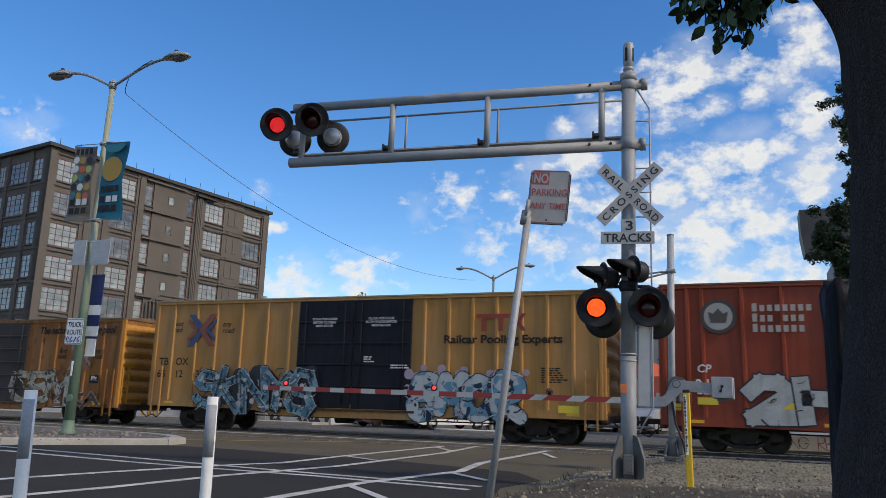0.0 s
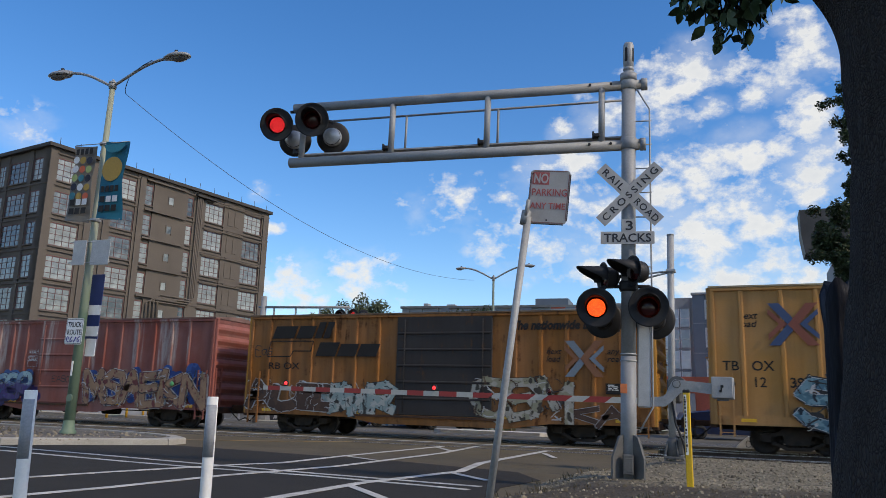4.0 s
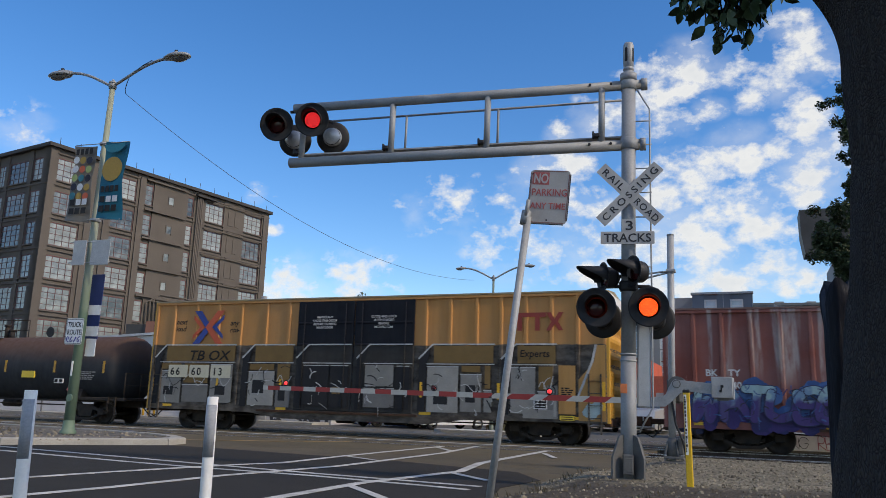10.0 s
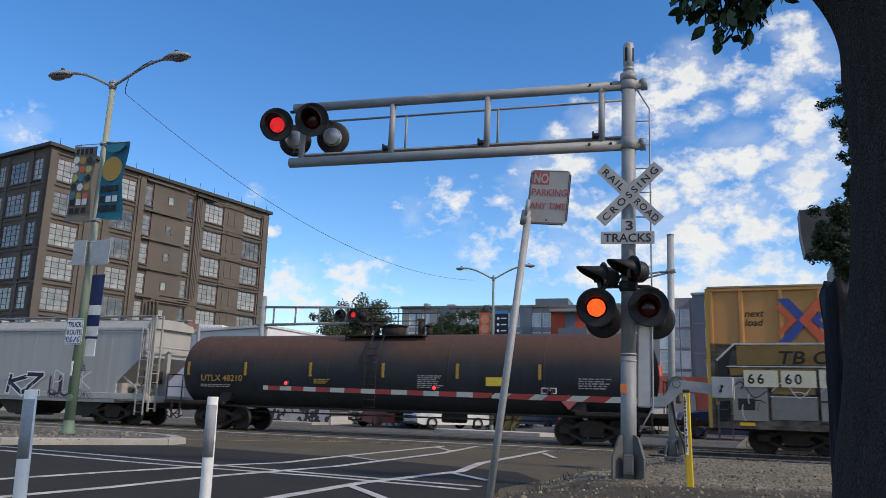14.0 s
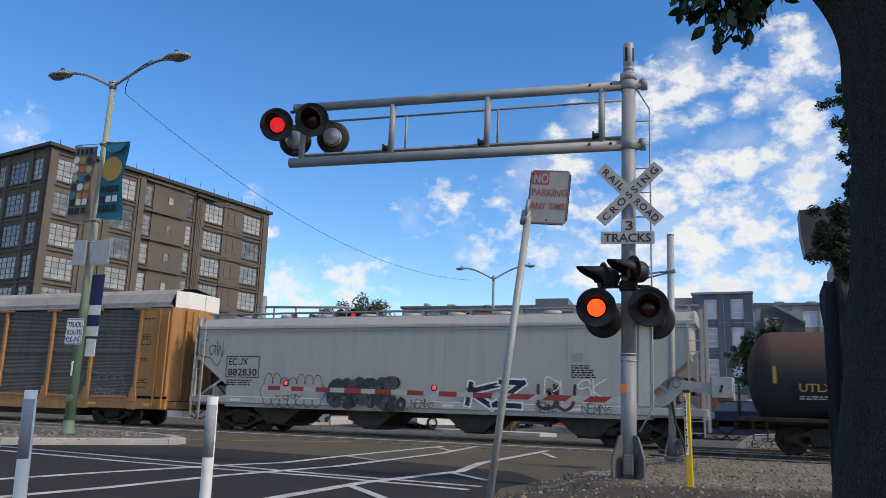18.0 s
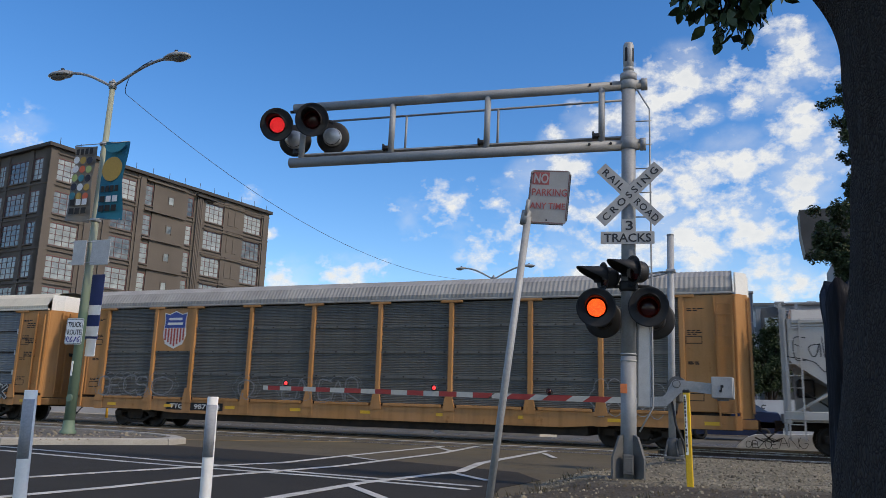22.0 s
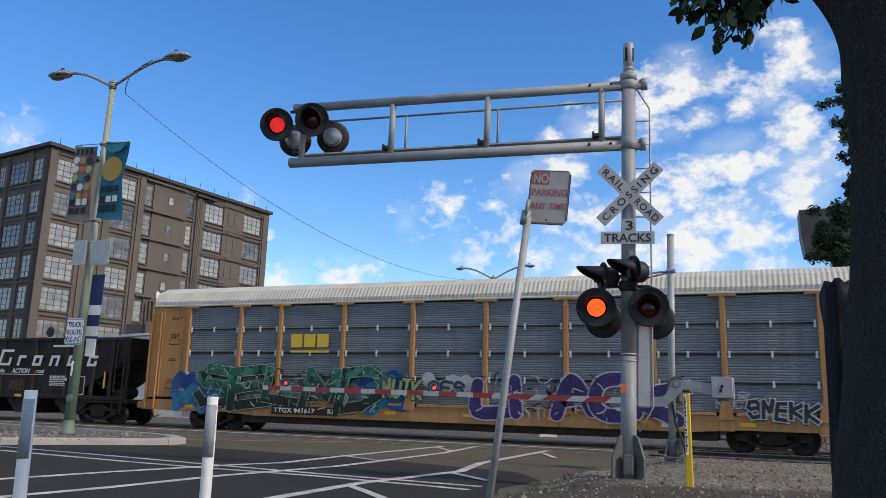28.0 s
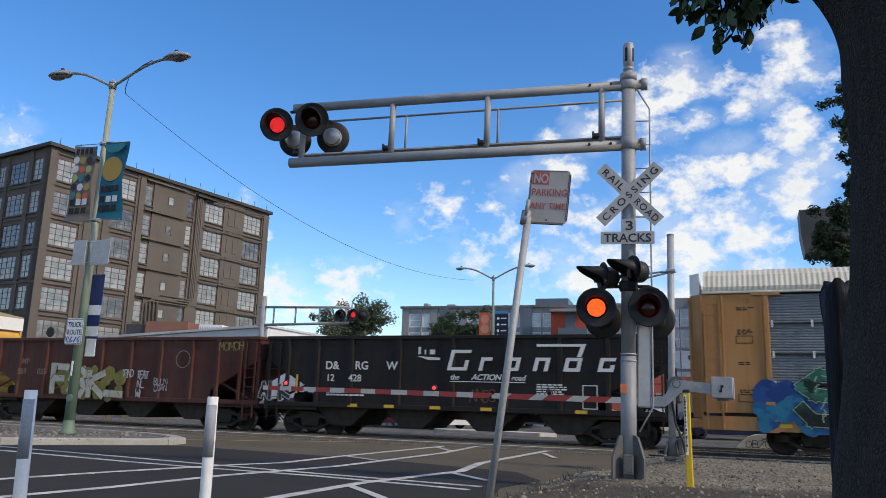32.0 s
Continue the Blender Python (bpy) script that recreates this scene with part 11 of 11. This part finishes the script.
def build_clouds():
    """A glowing shell of broken cloud in front of the view and unseen beyond it; it drifts slowly."""
    m = bpy.data.materials.new("broken_cloud")
    m.use_nodes = True
    t = m.node_tree
    t.nodes.remove(t.nodes["Principled BSDF"])
    out = t.nodes["Material Output"]
    co = t.nodes.new("ShaderNodeTexCoord")
    nrm = t.nodes.new("ShaderNodeVectorMath")
    nrm.operation = "NORMALIZE"
    t.links.new(co.outputs["Object"], nrm.inputs[0])
    v = nrm.outputs[0]
    sp = t.nodes.new("ShaderNodeSeparateXYZ")
    t.links.new(v, sp.inputs[0])
    # clouds are flatter than they are wide
    flat = t.nodes.new("ShaderNodeVectorMath")
    flat.operation = "MULTIPLY"
    flat.inputs[1].default_value = (1.0, 1.0, 1.45)
    t.links.new(v, flat.inputs[0])

    def field(scale, detail, rough, seed):
        n = t.nodes.new("ShaderNodeTexNoise")
        n.inputs["Scale"].default_value, n.inputs["Detail"].default_value, n.inputs["Roughness"].default_value = scale, detail, rough
        a = t.nodes.new("ShaderNodeVectorMath")
        a.operation = "ADD"
        a.inputs[1].default_value = (seed, seed * 0.7, seed * 1.3)
        t.links.new(flat.outputs[0], a.inputs[0])
        t.links.new(a.outputs[0], n.inputs["Vector"])
        return n.outputs["Fac"]
    body = field(24.0, 9.0, 0.60, 3.3)
    wisp = field(11.0, 8.0, 0.60, 9.1)
    total = None
    for group, k in ((CLOUD_BANKS, 0.98), (CLOUD_LOW, 0.9), (CLOUD_VEILS, 0.62)):
        for az, el, r in group:
            az, el = radians(az), radians(el)
            d = t.nodes.new("ShaderNodeVectorMath")
            d.operation = "DISTANCE"
            t.links.new(flat.outputs[0], d.inputs[0])
            d.inputs[1].default_value = (math.sin(az) * math.cos(el), math.cos(az) * math.cos(el), 1.45 * math.sin(el))
            q = ranged(t, d.outputs["Value"], radians(r) * 1.55, 0.0, 0.0, k)
            total = q if total is None else calc(t, "MAXIMUM", total, q)
    # elsewhere unseen broken cloud, added for whiter fill light, open about the sun
    for axis, lo, hi, k in ((Vector((-0.3641, 0.9099, 0.1987)), 0.80, 0.62, 0.38),):
        d = t.nodes.new("ShaderNodeVectorMath")
        d.operation = "DOT_PRODUCT"
        t.links.new(v, d.inputs[0])
        d.inputs[1].default_value = axis
        total = calc(t, "MAXIMUM", total, ranged(t, d.outputs["Value"], lo, hi, 0.0, k))
    d = t.nodes.new("ShaderNodeVectorMath")
    d.operation = "DOT_PRODUCT"
    t.links.new(v, d.inputs[0])
    d.inputs[1].default_value = SUN_DIR
    total = calc(t, "SUBTRACT", total, ranged(t, d.outputs["Value"], 0.955, 0.975, 0.0, 4.0))
    cover = calc(t, "ADD", calc(t, "MULTIPLY", total, 0.92), calc(t, "MULTIPLY", calc(t, "SUBTRACT", body, 0.5), 3.1))
    there = ranged(t, total, 0.02, 0.22)
    thick = calc(t, "MULTIPLY", ranged(t, cover, 0.28, 0.86), there)
    veil = calc(t, "ADD", calc(t, "MULTIPLY", total, 0.55), calc(t, "MULTIPLY", calc(t, "SUBTRACT", wisp, 0.5), 1.5))
    thin = calc(t, "MULTIPLY", calc(t, "MULTIPLY", ranged(t, veil, 0.12, 0.75), 0.46), there)
    alpha = calc(t, "MAXIMUM", calc(t, "MULTIPLY", thick, 0.95), thin, True)
    shade = ranged(t, calc(t, "ADD", cover, calc(t, "MULTIPLY", calc(t, "SUBTRACT", wisp, 0.5), 1.6)), 0.7, 1.5, 1.0, 0.6)
    em = t.nodes.new("ShaderNodeEmission")
    t.links.new(mixed(t, shade, (0.52, 0.60, 0.72), (0.83, 0.865, 0.90)), em.inputs["Color"])
    em.inputs["Strength"].default_value = 1.0
    tr = t.nodes.new("ShaderNodeBsdfTransparent")
    mx = t.nodes.new("ShaderNodeMixShader")
    t.links.new(alpha, mx.inputs[0])
    t.links.new(tr.outputs[0], mx.inputs[1])
    t.links.new(em.outputs[0], mx.inputs[2])
    t.links.new(mx.outputs[0], out.inputs["Surface"])
    vs, fs = [], []
    R, na, ne = 2400, 120, 44
    for j in range(ne + 1):
        el = radians(-1 + 90.9 * j / ne)
        for i in range(na + 1):
            az = radians(-180 + 360 * i / na)
            vs.append((R * math.sin(az) * math.cos(el), R * math.cos(az) * math.cos(el), R * math.sin(el)))
    for j in range(ne):
        fs += [(j * (na + 1) + i, j * (na + 1) + i + 1, (j + 1) * (na + 1) + i + 1, (j + 1) * (na + 1) + i) for i in range(na)]
    ob = part("cloud_backdrop", Geo().add(vs, fs, True), m, fix=False)
    return tagged(ob, "broken white clouds drifting over a blue sky", "backdrop", kind="structure")


build_loft()
build_apartments()
build_low_buildings()
build_street_things()
build_trees()
build_near_tree()
clouds = build_clouds()


# ---------------------------------------------------------------- what moves
PERIOD, FIRST_OFF, SECOND_OFF = 1.2688, 0.60, 1.175


def lens_rows(place, phase):
    """A lens turns its bright side out and back as the pair of lamps flashes in turn."""
    x, y, z = place
    events = []  # time, angle reached
    t = FIRST_OFF - PERIOD
    while t < 33:
        on, off = (SECOND_OFF - PERIOD + 0.03, FIRST_OFF) if phase == 0 else (FIRST_OFF + 0.03, SECOND_OFF + 0.01)
        base = t - FIRST_OFF
        events += [(base + on, 0), (base + off, 180)]
        t += PERIOD
    rows, angle = [], None
    state = 180 if phase else 0
    rows.append((0.0, state))
    for when, a in sorted(events):
        if when <= 0.05 or when > 31.85 or a == state:
            continue
        first = round(when * FPS) - 1  # whole frames, so that no two rows fall on one
        for k in range(4):
            rows.append(((first + k) / FPS, state + (a - state) * k / 3))
        state = a
    rows.append((32.0, state))
    return [(t, pose(x, y, z, 0, 0, a)) for t, a in rows]


def wheel_rows(place, first):
    """Rolling: a wheel set turns as its car runs, while it is near the crossing."""
    x, y, z = place
    t0, t1 = max(0.0, (-46.0 - first) / SPEED), min(32.0, (9.0 - first) / SPEED)
    if t1 <= t0 + 0.2:
        return [(0.0, pose(x, y, z)), (32.0, pose(x, y, z))]
    rate = math.degrees(SPEED / 0.457)
    n = int((t1 - t0) / 0.1) + 1
    rows = [(0.0, 0.0)] if t0 > 0.05 else []
    rows += [(t0 + (t1 - t0) * k / n, rate * (t1 - t0) * k / n) for k in range(n + 1)]
    if t1 < 31.95:
        rows.append((32.0, rows[-1][1]))
    return [(t, pose(x, y, z, 0, a, 0)) for t, a in rows]


def straight(ob):
    for curve in ob.animation_data.action.layers[0].strips[0].channelbag(ob.animation_data.action_slot).fcurves:
        for k in curve.keyframe_points:
            k.interpolation = "LINEAR"


def motions():
    for car, x0 in CARS:
        walk(car, [(0.0, pose(x0, TRACK_Y, 0)), (32.0, pose(x0 + SPEED * 32.0, TRACK_Y, 0))])
        straight(car)
    for wheels, place, first in ROLLERS:
        walk(wheels, wheel_rows(place, first))
        straight(wheels)
    walk(clouds, [(0.0, pose(0, 0, 0)), (32.0, pose(0, 0, 0, -0.85, 0, 1.15))])
    straight(clouds)
    for lens, place, phase in FLIPS:
        walk(lens, lens_rows(place, phase))
        straight(lens)


motions()
